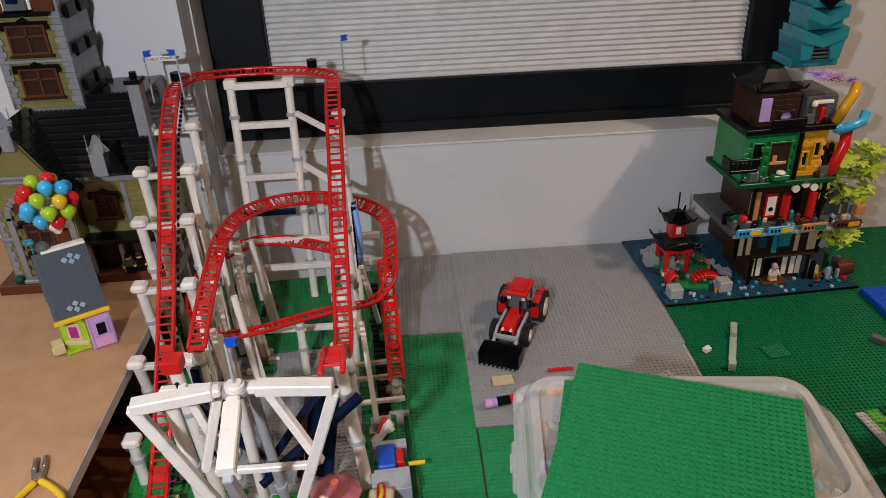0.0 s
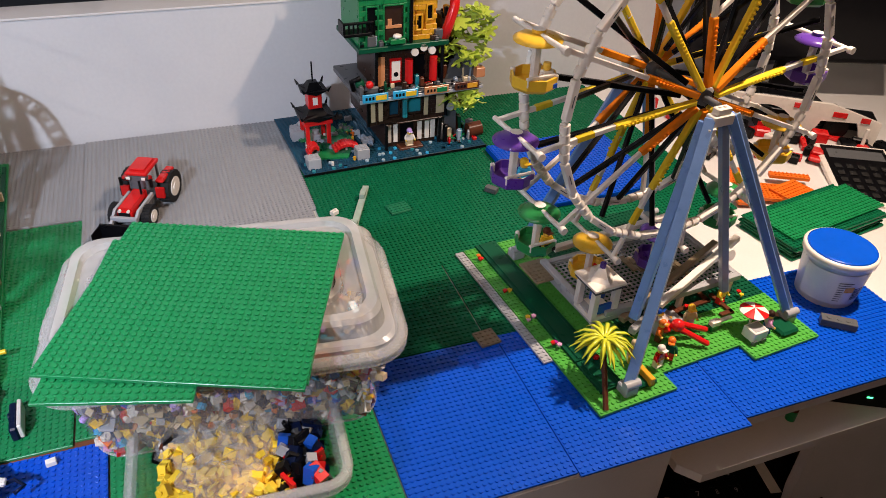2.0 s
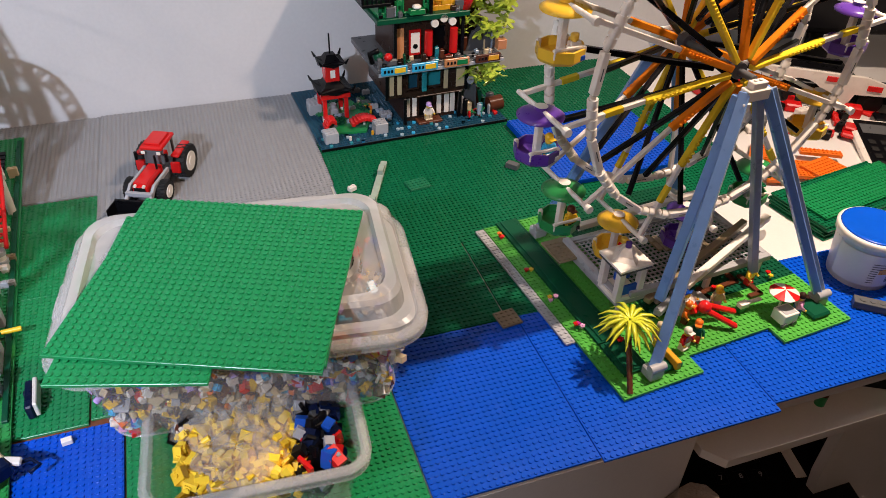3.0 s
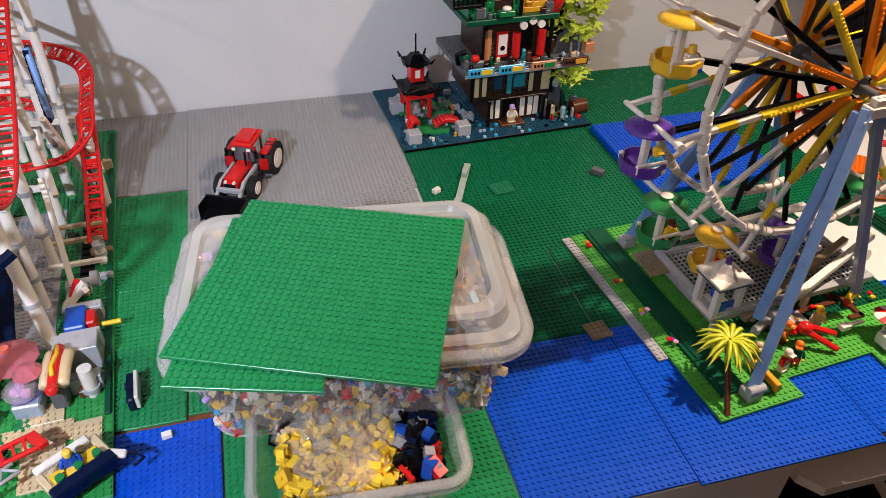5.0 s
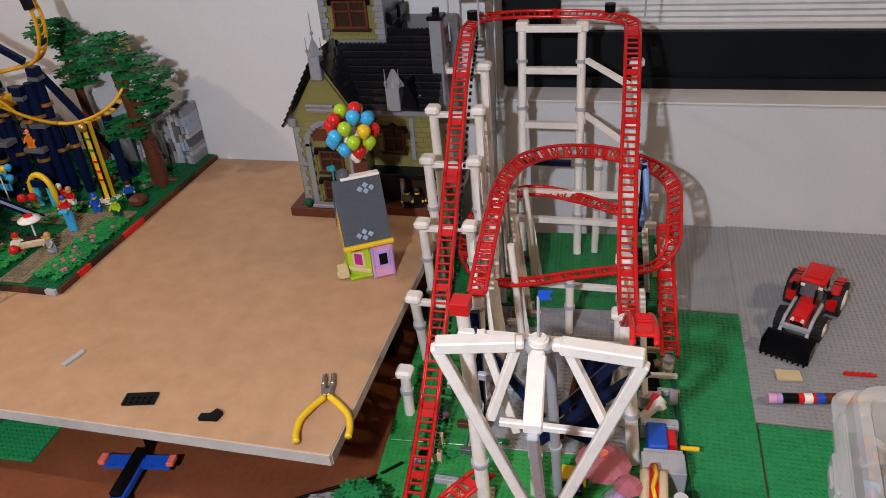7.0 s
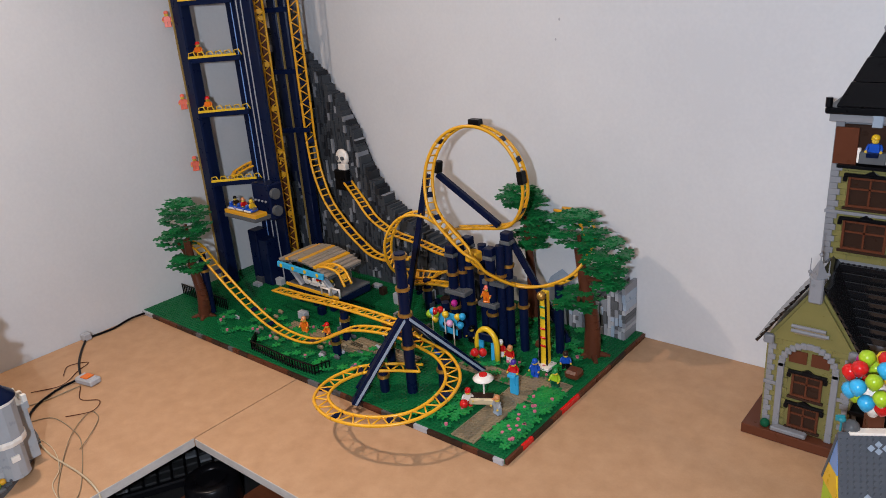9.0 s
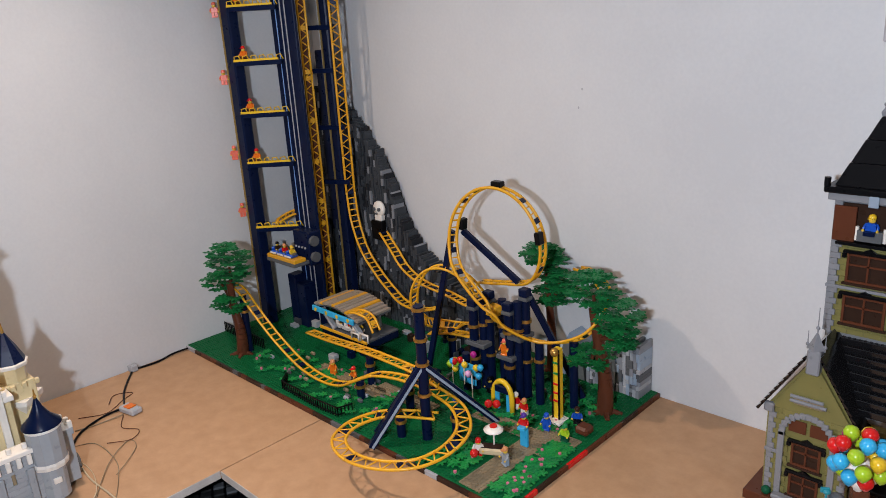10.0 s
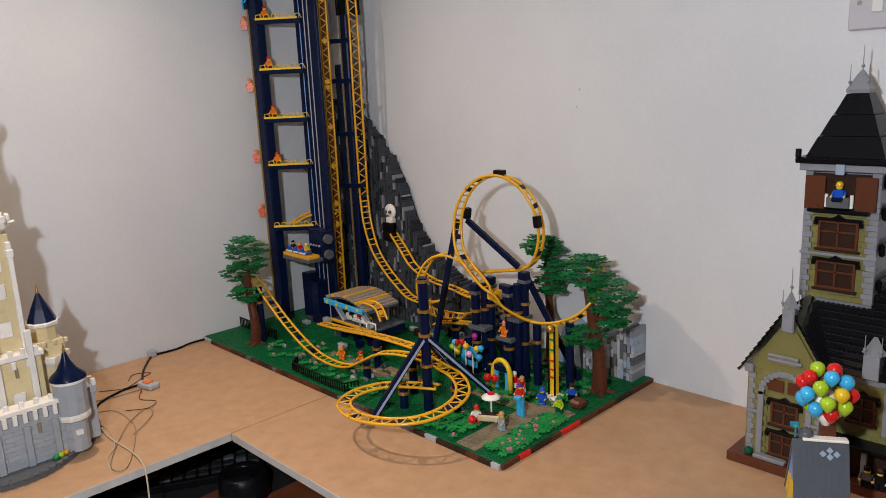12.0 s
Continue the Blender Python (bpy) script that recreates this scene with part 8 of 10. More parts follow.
GLOSSB = plastic("glossy_black_plastic", (0.008, 0.008, 0.009), 0.12)
GLOSSB.node_tree.nodes["Principled BSDF"].inputs["Specular IOR Level"].default_value = 0.5
part("plinth", Shape().box(-0.800, 1.482, HZ, -0.640, 1.712, HZ + 0.018, 0.001).box(-0.639, 1.505, HZ, -0.515, 1.712, HZ + 0.018, 0.001), BROWN, hh, "reddish brown plinth")
GX0, GX1, GY0 = -0.775, -0.645, 1.500
part("gable_core", Shape().slab([(GX0, HZ + 0.018), (GX1, HZ + 0.018), (GX1, 0.325), ((GX0 + GX1) / 2, 0.425), (GX0, 0.325)], GY0 + 0.006, 1.60), MOSS, hh)
arch_in = lambda x, z: not (abs(x + 0.71) < 0.036 and 0.16 < z < 0.315)
courses(hh, GX0, GX1, GY0, HZ + 0.018, 0.322, MOSS, arch_in)
GM = (GX0 + GX1) / 2
part("gable_field", Shape().slab([(GX0 + 0.004, 0.322), (GX1 - 0.004, 0.322), (GM, 0.417)], GY0, GY0 + 0.006), MOSS, hh)
for sx in (-1, 1):
    x0 = GM + sx * 0.062
    z = HZ + 0.018
    k = 0
    while z < 0.318:
        w_ = 0.012 if k % 2 else 0.008
        part("quoin", Shape().box(min(x0, x0 - sx * w_), GY0 - 0.002, z, max(x0, x0 - sx * w_), GY0 + 0.001, z + BK - 0.0003, 0.0004), HGREY, hh)
        z += BK
        k += 1
    part("eave_bracket", Shape().box(x0 - 0.008, GY0 - 0.006, 0.312, x0 + 0.008, GY0 + 0.004, 0.328, 0.002), HGREY, hh)
    # roof slope in shingle courses
    for k in range(12):
        t0, t1 = k / 12, (k + 1.25) / 12
        xa, za = GM + sx * 0.078 * (1 - t0), 0.312 + 0.128 * t0
        xb, zb_ = GM + sx * 0.078 * (1 - t1), 0.312 + 0.128 * t1
        nx = sx * 0.004
        sh = Shape().slab([(xa, za), (xa + nx, za + 0.0035), (xb + nx * 0.4, zb_ + 0.0015), (xb, zb_)][::-sx], GY0 - 0.008, 1.615)
        part("shingle_course", sh, GLOSSB, hh)
arch = Shape()
for k in range(15):
    a = math.pi * k / 14
    pa = Vector((-0.71 + 0.040 * math.cos(a), GY0 - 0.002, 0.280 + 0.040 * math.sin(a)))
    arch.box(pa.x - 0.005, GY0 - 0.004, pa.z - 0.005, pa.x + 0.005, GY0 + 0.001, pa.z + 0.005, 0.001)
arch.box(-0.755, GY0 - 0.004, HZ + 0.018, -0.745, GY0 + 0.001, 0.282, 0.0008).box(-0.675, GY0 - 0.004, HZ + 0.018, -0.665, GY0 + 0.001, 0.282, 0.0008)
arch.box(-0.775, GY0 - 0.003, 0.238, -0.755, GY0 + 0.001, 0.244, 0.0006).box(-0.665, GY0 - 0.003, 0.238, -0.647, GY0 + 0.001, 0.244, 0.0006)
part("arch_surround", arch, HGREY, hh, "light grey arched surround")
part("arch_back", Shape().box(-0.745, GY0 + 0.0032, HZ + 0.018, -0.675, GY0 + 0.0085, 0.318, 0.0005), MOSS, hh)
part("arch_light", Shape().box(-0.740, GY0 - 0.0005, 0.286, -0.713, GY0 + 0.001, 0.308, 0.002).box(-0.707, GY0 - 0.0005, 0.286, -0.680, GY0 + 0.001, 0.308, 0.002), BROWN, hh)
gothic_window(hh, -0.71, GY0 + 0.001, 0.226, 0.046, 0.042)
gothic_window(hh, -0.71, GY0 + 0.001, 0.168, 0.046, 0.042)
part("name_plaque", Shape().box(-0.735, GY0 - 0.004, 0.338, -0.690, GY0 + 0.001, 0.350, 0.001), DTAN, hh)
part("scroll", Shape().cyl((-0.74, GY0 - 0.004, 0.344), (-0.685, GY0 - 0.004, 0.344), 0.003, n=8).cyl((-0.74, GY0 - 0.004, 0.352), (-0.69, GY0 - 0.004, 0.352), 0.003, n=8), HGREY, hh)
fin = Shape().box(GM - 0.010, GY0 - 0.010, 0.398, GM + 0.010, GY0 + 0.010, 0.440, 0.002)
fin.lathe([(0.014, 0.440), (0.008, 0.452), (0.002, 0.466)], (GM, GY0, 0), 4, False)
part("finial_block", fin, HGREY, hh)


def spikes(pts, parent):
    for x, y, z, h_ in pts:
        part("spike", Shape().cyl((x, y, z), (x, y, z + h_), 0.0012, 0.0006, n=6).ball((x, y, z + h_ * 0.25), 0.003, 8), HGREY, parent)


spikes([(GM, GY0, 0.464, 0.045), (GM - 0.013, GY0, 0.438, 0.03), (GM + 0.013, GY0, 0.438, 0.03)], hh)
part("bush", Shape().ball((-0.765, 1.492, HZ + 0.025), 0.008, 8), DGREEN, hh)
part("grey_step", Shape().box(-0.755, 1.484, HZ + 0.018, -0.70, 1.500, HZ + 0.026, 0.002), HGREY, hh)
# main wing with big stepped roof
WX0, WX1, WY0 = -0.643, -0.520, 1.535
part("wing_core", Shape().box(WX0, WY0 + 0.006, HZ + 0.018, WX1, 1.705, 0.335, 0.001), MOSS, hh)
courses(hh, WX0, WX1, WY0, HZ + 0.075, 0.335, MOSS, lambda x, z: True)
part("porch_dark", Shape().box(WX0 + 0.004, WY0 - 0.001, HZ + 0.018, WX1 - 0.004, WY0 + 0.005, HZ + 0.075, 0.0006), DBROWN, hh)
part("porch_roof", Shape().box(-0.650, 1.500, HZ + 0.078, WX1 + 0.006, WY0 + 0.001, HZ + 0.086, 0.001), BLACK, hh)
for x in (-0.640, -0.585, -0.528):
    part("porch_post", Shape().box(x - 0.004, 1.506, HZ + 0.018, x + 0.004, 1.514, HZ + 0.078, 0.001), HGREY, hh)
part("wing_band", Shape().box(WX0, WY0 - 0.003, 0.322, WX1 + 0.004, WY0 + 0.001, 0.336, 0.001), HGREY, hh)
gothic_window(hh, -0.600, WY0 - 0.003, 0.255, 0.040, 0.045)
part("wing_panel", Shape().box(-0.570, WY0 - 0.002, 0.24, -0.562, WY0 + 0.001, 0.32, 0.0005), HGREY, hh)
for k in range(11):
    t0 = k / 11
    y0, z0 = 1.522 + 0.085 * t0, 0.336 + 0.118 * t0
    sh = Shape().box(-0.700, y0, z0, -0.512, 1.70, z0 + 0.0112, 0.0008)
    for q in range(23):
        sh.stud_at(-0.696 + S * q, y0 + 0.0035, z0 + 0.0112, 0.0021, 0.0015)
    part("shingle_course", sh, GLOSSB, hh)
# dormer with finial
dm = Shape().box(-0.600, 1.515, 0.338, -0.576, 1.55, 0.378, 0.001)
dm.lathe([(0.019, 0.378), (0.010, 0.392), (0.003, 0.406)], (-0.588, 1.530, 0), 4, False)
part("dormer", dm, HGREY, hh)
part("dormer_roof", Shape().slab([(-0.575, 0.345), (-0.545, 0.345), (-0.56, 0.39)], 1.512, 1.56), BLACK, hh)
spikes([(-0.600, 1.520, 0.378, 0.032), (-0.576, 1.520, 0.378, 0.032)], hh)
part("chimney", Shape().box(-0.528, 1.56, 0.30, -0.508, 1.585, 0.478, 0.001), HGREY, hh, "pale grey chimney")
part("chimney_cap", Shape().box(-0.531, 1.557, 0.478, -0.505, 1.588, 0.485, 0.001).cyl((-0.518, 1.5725, 0.485), (-0.518, 1.5725, 0.496), 0.006, n=10), BLACK, hh)
# tower
TX0, TX1, TY0, TY1 = -0.728, -0.612, 1.585, 1.700
part("tower_core", Shape().box(TX0 + 0.002, TY0 + 0.006, HZ + 0.018, TX1 - 0.002, TY1, 0.66, 0.001), HGREY, hh)
courses(hh, TX0 + 0.012, TX1 - 0.014, TY0, 0.44, 0.595, MOSS, lambda x, z: True)
for x0, x1 in ((TX0, TX0 + 0.012), (TX1 - 0.014, TX1)):
    z, k = 0.44, 0
    while z < 0.66:
        e = 0.004 if k % 2 else 0
        part("quoin", Shape().box(x0 - (e if x0 > -0.7 else 0), TY0 - 0.003, z, x1 + (e if x0 < -0.7 else 0), TY0 + 0.006, z + BK - 0.0003, 0.0004), HGREY, hh)
        z += BK
        k += 1
gothic_window(hh, -0.671, TY0 - 0.003, 0.460, 0.062, 0.048)
gothic_window(hh, -0.671, TY0 - 0.003, 0.529, 0.062, 0.048)
part("tower_band", Shape().box(TX0 - 0.002, TY0 - 0.005, 0.516, TX1 + 0.002, TY0 - 0.0005, 0.521, 0.0005), HGREY, hh)
part("loft_back", Shape().box(TX0 + 0.012, TY0 + 0.0005, 0.595, TX1 - 0.014, TY0 + 0.006, 0.655, 0.001), DBROWN, hh)
for x in (TX0 + 0.002, TX1 - 0.036):
    part("shutter", Shape().box(x, TY0 - 0.009, 0.596, x + 0.032, TY0 - 0.004, 0.652, 0.0008), BROWN, hh, "open brown shutter")
organ = thing("toy_organ", "small grey toy organ with a figure in the tower loft", "toy organ")
part("organ_body", Shape().box(-0.690, TY0 - 0.014, 0.600, -0.655, TY0 - 0.003, 0.618, 0.001), DGREY, organ)
part("organ_pipe", Shape().cyl((-0.692, TY0 - 0.006, 0.600), (-0.692, TY0 - 0.006, 0.622), 0.003, n=7).cyl((-0.653, TY0 - 0.006, 0.600), (-0.653, TY0 - 0.006, 0.622), 0.003, n=7), WHITE, organ)
part("loft_sill", Shape().box(TX0 + 0.010, TY0 - 0.018, 0.592, TX1 - 0.012, TY0 + 0.0004, 0.597, 0.0008), BLACK, hh)
toy_figure((-0.672, TY0 - 0.008, 0.612), 0, BLUE, NAVY, YELLOW, True)
part("cornice", Shape().box(TX0 - 0.008, TY0 - 0.012, 0.660, TX1 + 0.008, TY1 + 0.008, 0.672, 0.001), HGREY, hh)
part("cornice_crest", Shape().box(TX0 - 0.014, TY0 - 0.018, 0.672, TX1 + 0.014, TY1 + 0.010, 0.682, 0.002), BLACK, hh)
for sx in (0, 1):
    part("corner_post", Shape().cyl((TX0 - 0.010 + sx * 0.136, TY0 - 0.014, 0.682), (TX0 - 0.010 + sx * 0.136, TY0 - 0.014, 0.696), 0.005, n=8), BLACK, hh)
part("crest_shield", Shape().box(-0.678, TY0 - 0.0165, 0.655, -0.664, TY0 - 0.0125, 0.674, 0.001), SAND, hh)
cx, cy = (TX0 + TX1) / 2, (TY0 + TY1) / 2
for k in range(3):
    za, zb_ = 0.682 + 0.034 * k, 0.682 + 0.034 * (k + 1)
    ra, rb = 0.085 - 0.021 * k, 0.085 - 0.021 * (k + 1) + 0.002
    part("spire_tier", Shape(Matrix.Translation((cx, cy, 0)) @ pose(0, 0, 0, 0, 0, 45)).lathe([(ra, za), (rb, zb_ - 0.001), (rb * 0.5, zb_)], (0, 0, 0), 4, False), BLACK, hh)
part("spire_cap", Shape(Matrix.Translation((cx, cy, 0)) @ pose(0, 0, 0, 0, 0, 45)).lathe([(0.024, 0.784), (0.026, 0.790), (0.018, 0.800), (0.010, 0.812), (0.003, 0.820)], (0, 0, 0), 4, False), HGREY, hh)
spikes([(cx, cy, 0.816, 0.045), (cx - 0.014, cy - 0.014, 0.792, 0.038), (cx + 0.014, cy - 0.014, 0.792, 0.038)], hh)
for z in (0.46, 0.52, 0.58, 0.63):
    part("side_bracket", Shape().box(TX1, TY0 + 0.012, z, TX1 + 0.008, TY0 + 0.05, z + 0.022, 0.003).box(TX1, TY0 + 0.065, z, TX1 + 0.008, TY1 - 0.01, z + 0.022, 0.003), BLACK, hh)
for x, y, m_, h_ in ((-0.560, 1.510, BLACK, DBROWN), (-0.578, 1.507, DGREY, BLACK), (-0.522, 1.512, BLUE, NOUGAT), (-0.536, 1.516, BROWN, DBROWN)):
    toy_figure((x, y, HZ + 0.0185), 10, m_, BLACK, h_)

# ---- balloon house ----
bh = thing("balloon_house", "small pastel brick-built house lifted by a bunch of balloons", "toy building", Matrix.Translation((-0.600, 1.325, ZM + 0.0005)) @ pose(0, 0, 0, 0, 0, 31))
CREAM = plastic("cream_plastic", (0.68, 0.54, 0.30))
part("house_foot", Shape().box(-0.030, -0.026, 0, 0.034, 0.035, 0.005, 0.001), LIME, bh)
part("house_wall", Shape().prism([(-0.028, -0.010), (0.005, -0.034), (0.005, 0.034), (-0.028, 0.034)], 0.005, 0.070), LIME, bh)
part("house_wall", Shape().box(0.006, -0.035, 0.001, 0.042, 0.034, 0.069, 0.001), PINK, bh, "pink wall panel")
part("wall_rib", Shape().box(0.0075, -0.0365, 0.001, 0.0105, -0.0351, 0.069, 0.0005).box(0.0375, -0.0365, 0.001, 0.0405, -0.0351, 0.069, 0.0005), LAVENDER, bh)
part("yellow_wall", Shape().add([(-0.0315, -0.030, 0.068), (-0.0315, 0.030, 0.068), (-0.0315, 0.016, 0.105), (-0.0315, -0.012, 0.105), (-0.027, -0.030, 0.068), (-0.027, 0.030, 0.068), (-0.027, 0.016, 0.105), (-0.027, -0.012, 0.105)],
     [[0, 3, 2, 1], [4, 5, 6, 7], [0, 1, 5, 4], [1, 2, 6, 5], [2, 3, 7, 6], [3, 0, 4, 7]]), YELLOW, bh, "yellow lower gable")
for wm, m1, m2 in ((pose(-0.0115, -0.0215, 0, 0, 0, -36), CREAM, MAGENTA), (pose(0.0245, -0.0352, 0), LAVENDER, BLACK)):
    wn_ = part("window", Shape(wm).box(-0.011, -0.002, 0.020, 0.011, 0.001, 0.050, 0.0008), m1, bh)
    part("pane", Shape(wm).box(-0.0065, -0.0028, 0.025, 0.0065, -0.0021, 0.045, 0.0002), m2, wn_)
part("window_band", Shape(pose(-0.0115, -0.0217, 0, 0, 0, -36)).box(-0.019, -0.003, 0.012, 0.019, 0.001, 0.019, 0.0006), CREAM, bh)
part("green_trim", Shape(pose(-0.0115, -0.0217, 0, 0, 0, -36)).box(-0.020, -0.005, 0.054, 0.020, 0.001, 0.068, 0.001), LIME, bh)
part("porch", Shape().box(-0.046, -0.022, 0.004, -0.030, 0.0, 0.020, 0.001).cyl((-0.048, -0.012, 0.007), (-0.044, -0.012, 0.007), 0.006, n=10), CREAM, bh)
roofm = Matrix.Translation((0.003, -0.041, 0.071)) @ pose(0, 0, 0, 70, 0, 0)
rs = Shape(roofm).box(-0.036, 0, -0.004, 0.038, 0.102, 0.0, 0.0008)
rs.studs(-0.036, 0.002, 9, 12, 0.0, 8, None, 0.0025, 0.0016)
ROOFG = plastic("slate_plastic", (0.085, 0.095, 0.11), 0.35)
part("roof", rs, ROOFG, bh, "grey studded roof slope")
part("roof", Shape(Matrix.Translation((0.003, 0.033, 0.071)) @ pose(0, 0, 0, 110, 0, 0)).box(-0.036, 0, 0.0, 0.038, 0.102, 0.004, 0.0008), ROOFG, bh)
for gx in (-0.031, 0.033):
    part("gable", Shape().add([(gx, -0.013, 0.105), (gx, 0.015, 0.105), (gx, -0.003, 0.162), (gx + 0.004, -0.013, 0.105), (gx + 0.004, 0.015, 0.105), (gx + 0.004, -0.003, 0.162)], [[0, 2, 1], [3, 4, 5], [0, 1, 4, 3], [1, 2, 5, 4], [2, 0, 3, 5]]), MBLUE, bh, "pale blue gable")
part("ridge", Shape().box(-0.020, -0.010, 0.166, 0.040, 0.004, 0.170, 0.001), WHITE, bh)
part("eave_trim", Shape().box(-0.035, -0.046, 0.065, 0.043, -0.038, 0.0715, 0.001), YELLOW, bh)
for q, (u, v_) in enumerate(((-0.008, 0.010), (0.006, 0.080))):
    for dx, dy in ((0, 0), (0.009, 0.004), (-0.009, 0.004), (0.0, 0.009)):
        part("blue_leaf", Shape(roofm @ Matrix.Translation((u + dx + 0.006, v_ + dy, 0.0018)) @ pose(0, 0, 0, 0, 0, 45)).box(-0.0035, -0.0035, 0, 0.0035, 0.0035, 0.0014, 0.0004), SAND, bh)
part("chimney", Shape().box(0.006, 0.004, 0.160, 0.026, 0.020, 0.185, 0.001), BROWN, bh)
part("weathercock", Shape().cyl((-0.028, 0.002, 0.166), (-0.028, 0.002, 0.182), 0.0015, n=6).ball((-0.028, 0.002, 0.184), 0.006, 8, 0.7).box(-0.036, 0, 0.182, -0.024, 0.004, 0.190, 0.001), TEAL, bh)
part("grey_dome", Shape().ball((-0.014, 0.004, 0.170), 0.011, 10), DGREY, bh)
part("tether", Shape().lathe([(0.004, 0.182), (0.008, 0.190), (0.022, 0.205), (0.016, 0.225), (0.004, 0.24)], (0.012, 0.010, 0), 9), WHITE, bh)
bcols = [RED, LIME, AZURE, YELLOW, RED, AZURE, MAGENTA, LIME, AZURE, RED, YELLOW, LIME, AZURE, RED, AZURE, LIME, YELLOW, AZURE, LIME, RED, AZURE, YELLOW, LIME, RED]
for k, m_ in enumerate(bcols):
    t_ = (k + 0.5) / len(bcols)
    ph, th = math.acos(1 - 1.85 * t_), 2.39996 * k
    c_ = Vector((0.010 + 0.032 * math.sin(ph) * math.cos(th), 0.008 + 0.030 * math.sin(ph) * math.sin(th), 0.236 + 0.034 * math.cos(ph)))
    r = 0.0105
    part("balloon", Shape().lathe([(0.0004, -r * 1.3), (r * 0.5, -r * 0.9), (r * 0.95, -r * 0.2), (r, r * 0.2), (r * 0.75, r * 0.75), (r * 0.3, r * 1.0), (0.0004, r * 1.04)], tuple(c_), 14), m_, bh)

# ---- castle ----
cs = thing("toy_castle", "white, beige and grey brick-built castle with blue cone roofs", "toy castle")
CB = Matrix.Translation((-1.885, 0.575, ZM + 0.0005))
bp_ = [(0.170 * math.cos(radians(a)) * (1 + 0.05 * math.cos(radians(4 * a))), 0.185 * math.sin(radians(a)) * (1 + 0.05 * math.cos(radians(4 * a)))) for a in range(0, 360, 10)]
part("castle_base", Shape(CB).prism(bp_, 0, 0.010), DGREY, cs, "grey rounded base")
for a in range(-60, 75, 5):
    r_ = 0.170 * (1 + 0.05 * math.cos(radians(4 * a)))
    part("base_stone", Shape(CB).box(r_ * math.cos(radians(a)) - 0.005, 0.185 / 0.170 * r_ * math.sin(radians(a)) - 0.006, 0.010, r_ * math.cos(radians(a)) + 0.003, 0.185 / 0.170 * r_ * math.sin(radians(a)) + 0.006, 0.0145, 0.001), DGREY, cs)
GREYC = plastic("castle_grey_plastic", (0.33, 0.345, 0.36))


def crenels(m, pts, z, parent, mat=None, w=0.008, h=0.010):
    for x, y in pts:
        part("crenel", Shape(m).box(x - w / 2, y - w / 2, z, x + w / 2, y + w / 2, z + h, 0.0008), mat or WHITE, parent)


z, row = 0.010, 0
while z < 0.118:
    y = -0.14 - (S * 2 if row % 2 else 0)
    while y < 0.10:
        a, b_ = max(y, -0.14), min(y + 4 * S, 0.10)
        if b_ - a > 0.002: part("wall_brick", Shape(CB).box(0.100, a + 0.0001, z + 0.0001, 0.128, b_ - 0.0001, z + BK - 0.0001, 0.0003), GREYC, cs)
        y += 4 * S
    z += BK
    row += 1
part("wall_band", Shape(CB).box(0.096, -0.14, 0.118, 0.133, 0.10, 0.127, 0.001), WHITE, cs)
for k in range(13):
    part("wall_tooth", Shape(CB).box(0.1285, -0.135 + 0.0175 * k, 0.098, 0.134, -0.127 + 0.0175 * k, 0.118, 0.0008), WHITE, cs)
crenels(CB, [(0.120, -0.13 + 0.026 * k) for k in range(9)], 0.127, cs)
part("wall_crest", Shape(CB).box(0.1282, -0.062, 0.05, 0.131, -0.048, 0.072, 0.001), DGREY, cs)
# corner turret
part("turret", Shape(CB).lathe([(0.024, 0.010), (0.024, 0.072), (0.031, 0.082), (0.031, 0.151), (0.029, 0.153)], (0.118, 0.114, 0), 12, False), GREYC, cs)
part("turret_ring", Shape(CB).lathe([(0.0315, 0.076), (0.033, 0.083), (0.032, 0.088)], (0.118, 0.114, 0), 12, False), WHITE, cs)
part("turret_ring", Shape(CB).lathe([(0.031, 0.151), (0.032, 0.156), (0.028, 0.158)], (0.118, 0.114, 0), 20), WHITE, cs)
part("turret_roof", Shape(CB).lathe([(0.034, 0.1575), (0.033, 0.162), (0.019, 0.175), (0.009, 0.193), (0.003, 0.211)], (0.118, 0.114, 0), 20), NAVY, cs, "dark blue cone roof")
part("turret_tip", Shape(CB).cyl((0.118, 0.114, 0.209), (0.118, 0.114, 0.229), 0.003, 0.001, n=7).ball((0.118, 0.114, 0.215), 0.0035, 8), GOLD, cs)
part("turret_window", Shape(CB).box(0.140, 0.106, 0.045, 0.1455, 0.120, 0.056, 0.001), WHITE, cs)
part("wing_wall", Shape(CB).box(0.06, 0.140, 0.010, 0.10, 0.165, 0.118, 0.001).box(0.056, 0.137, 0.108, 0.104, 0.168, 0.122, 0.001), GREYC, cs)
crenels(CB, [(0.062, 0.160), (0.082, 0.164), (0.100, 0.164), (0.100, 0.145)], 0.122, cs, h=0.014)
# beige square tower with blue roof
CL = CB @ Matrix.Translation((0, 0, -0.0175))
part("square_tower", Shape(CL).box(-0.015, 0.085, 0.10, 0.040, 0.140, 0.235, 0.001), CREAM, cs)
part("tower_flare", Shape(CL).lathe([(0.020, 0.16), (0.044, 0.19), (0.044, 0.20)], (0.0125, 0.1125, 0), 4, False), WHITE, cs)
crenels(CL, [(-0.018, 0.085), (0.0, 0.083), (0.02, 0.083), (0.043, 0.083), (0.043, 0.10), (0.043, 0.12), (0.043, 0.142)], 0.225, cs, CREAM)
part("tower_top", Shape(CL).lathe([(0.024, 0.235), (0.024, 0.262), (0.030, 0.266), (0.030, 0.270)], (0.0125, 0.1125, 0), 8, False), CREAM, cs)
part("tower_ring", Shape(CL).lathe([(0.031, 0.264), (0.032, 0.270), (0.030, 0.272)], (0.0125, 0.1125, 0), 8, False), WHITE, cs)
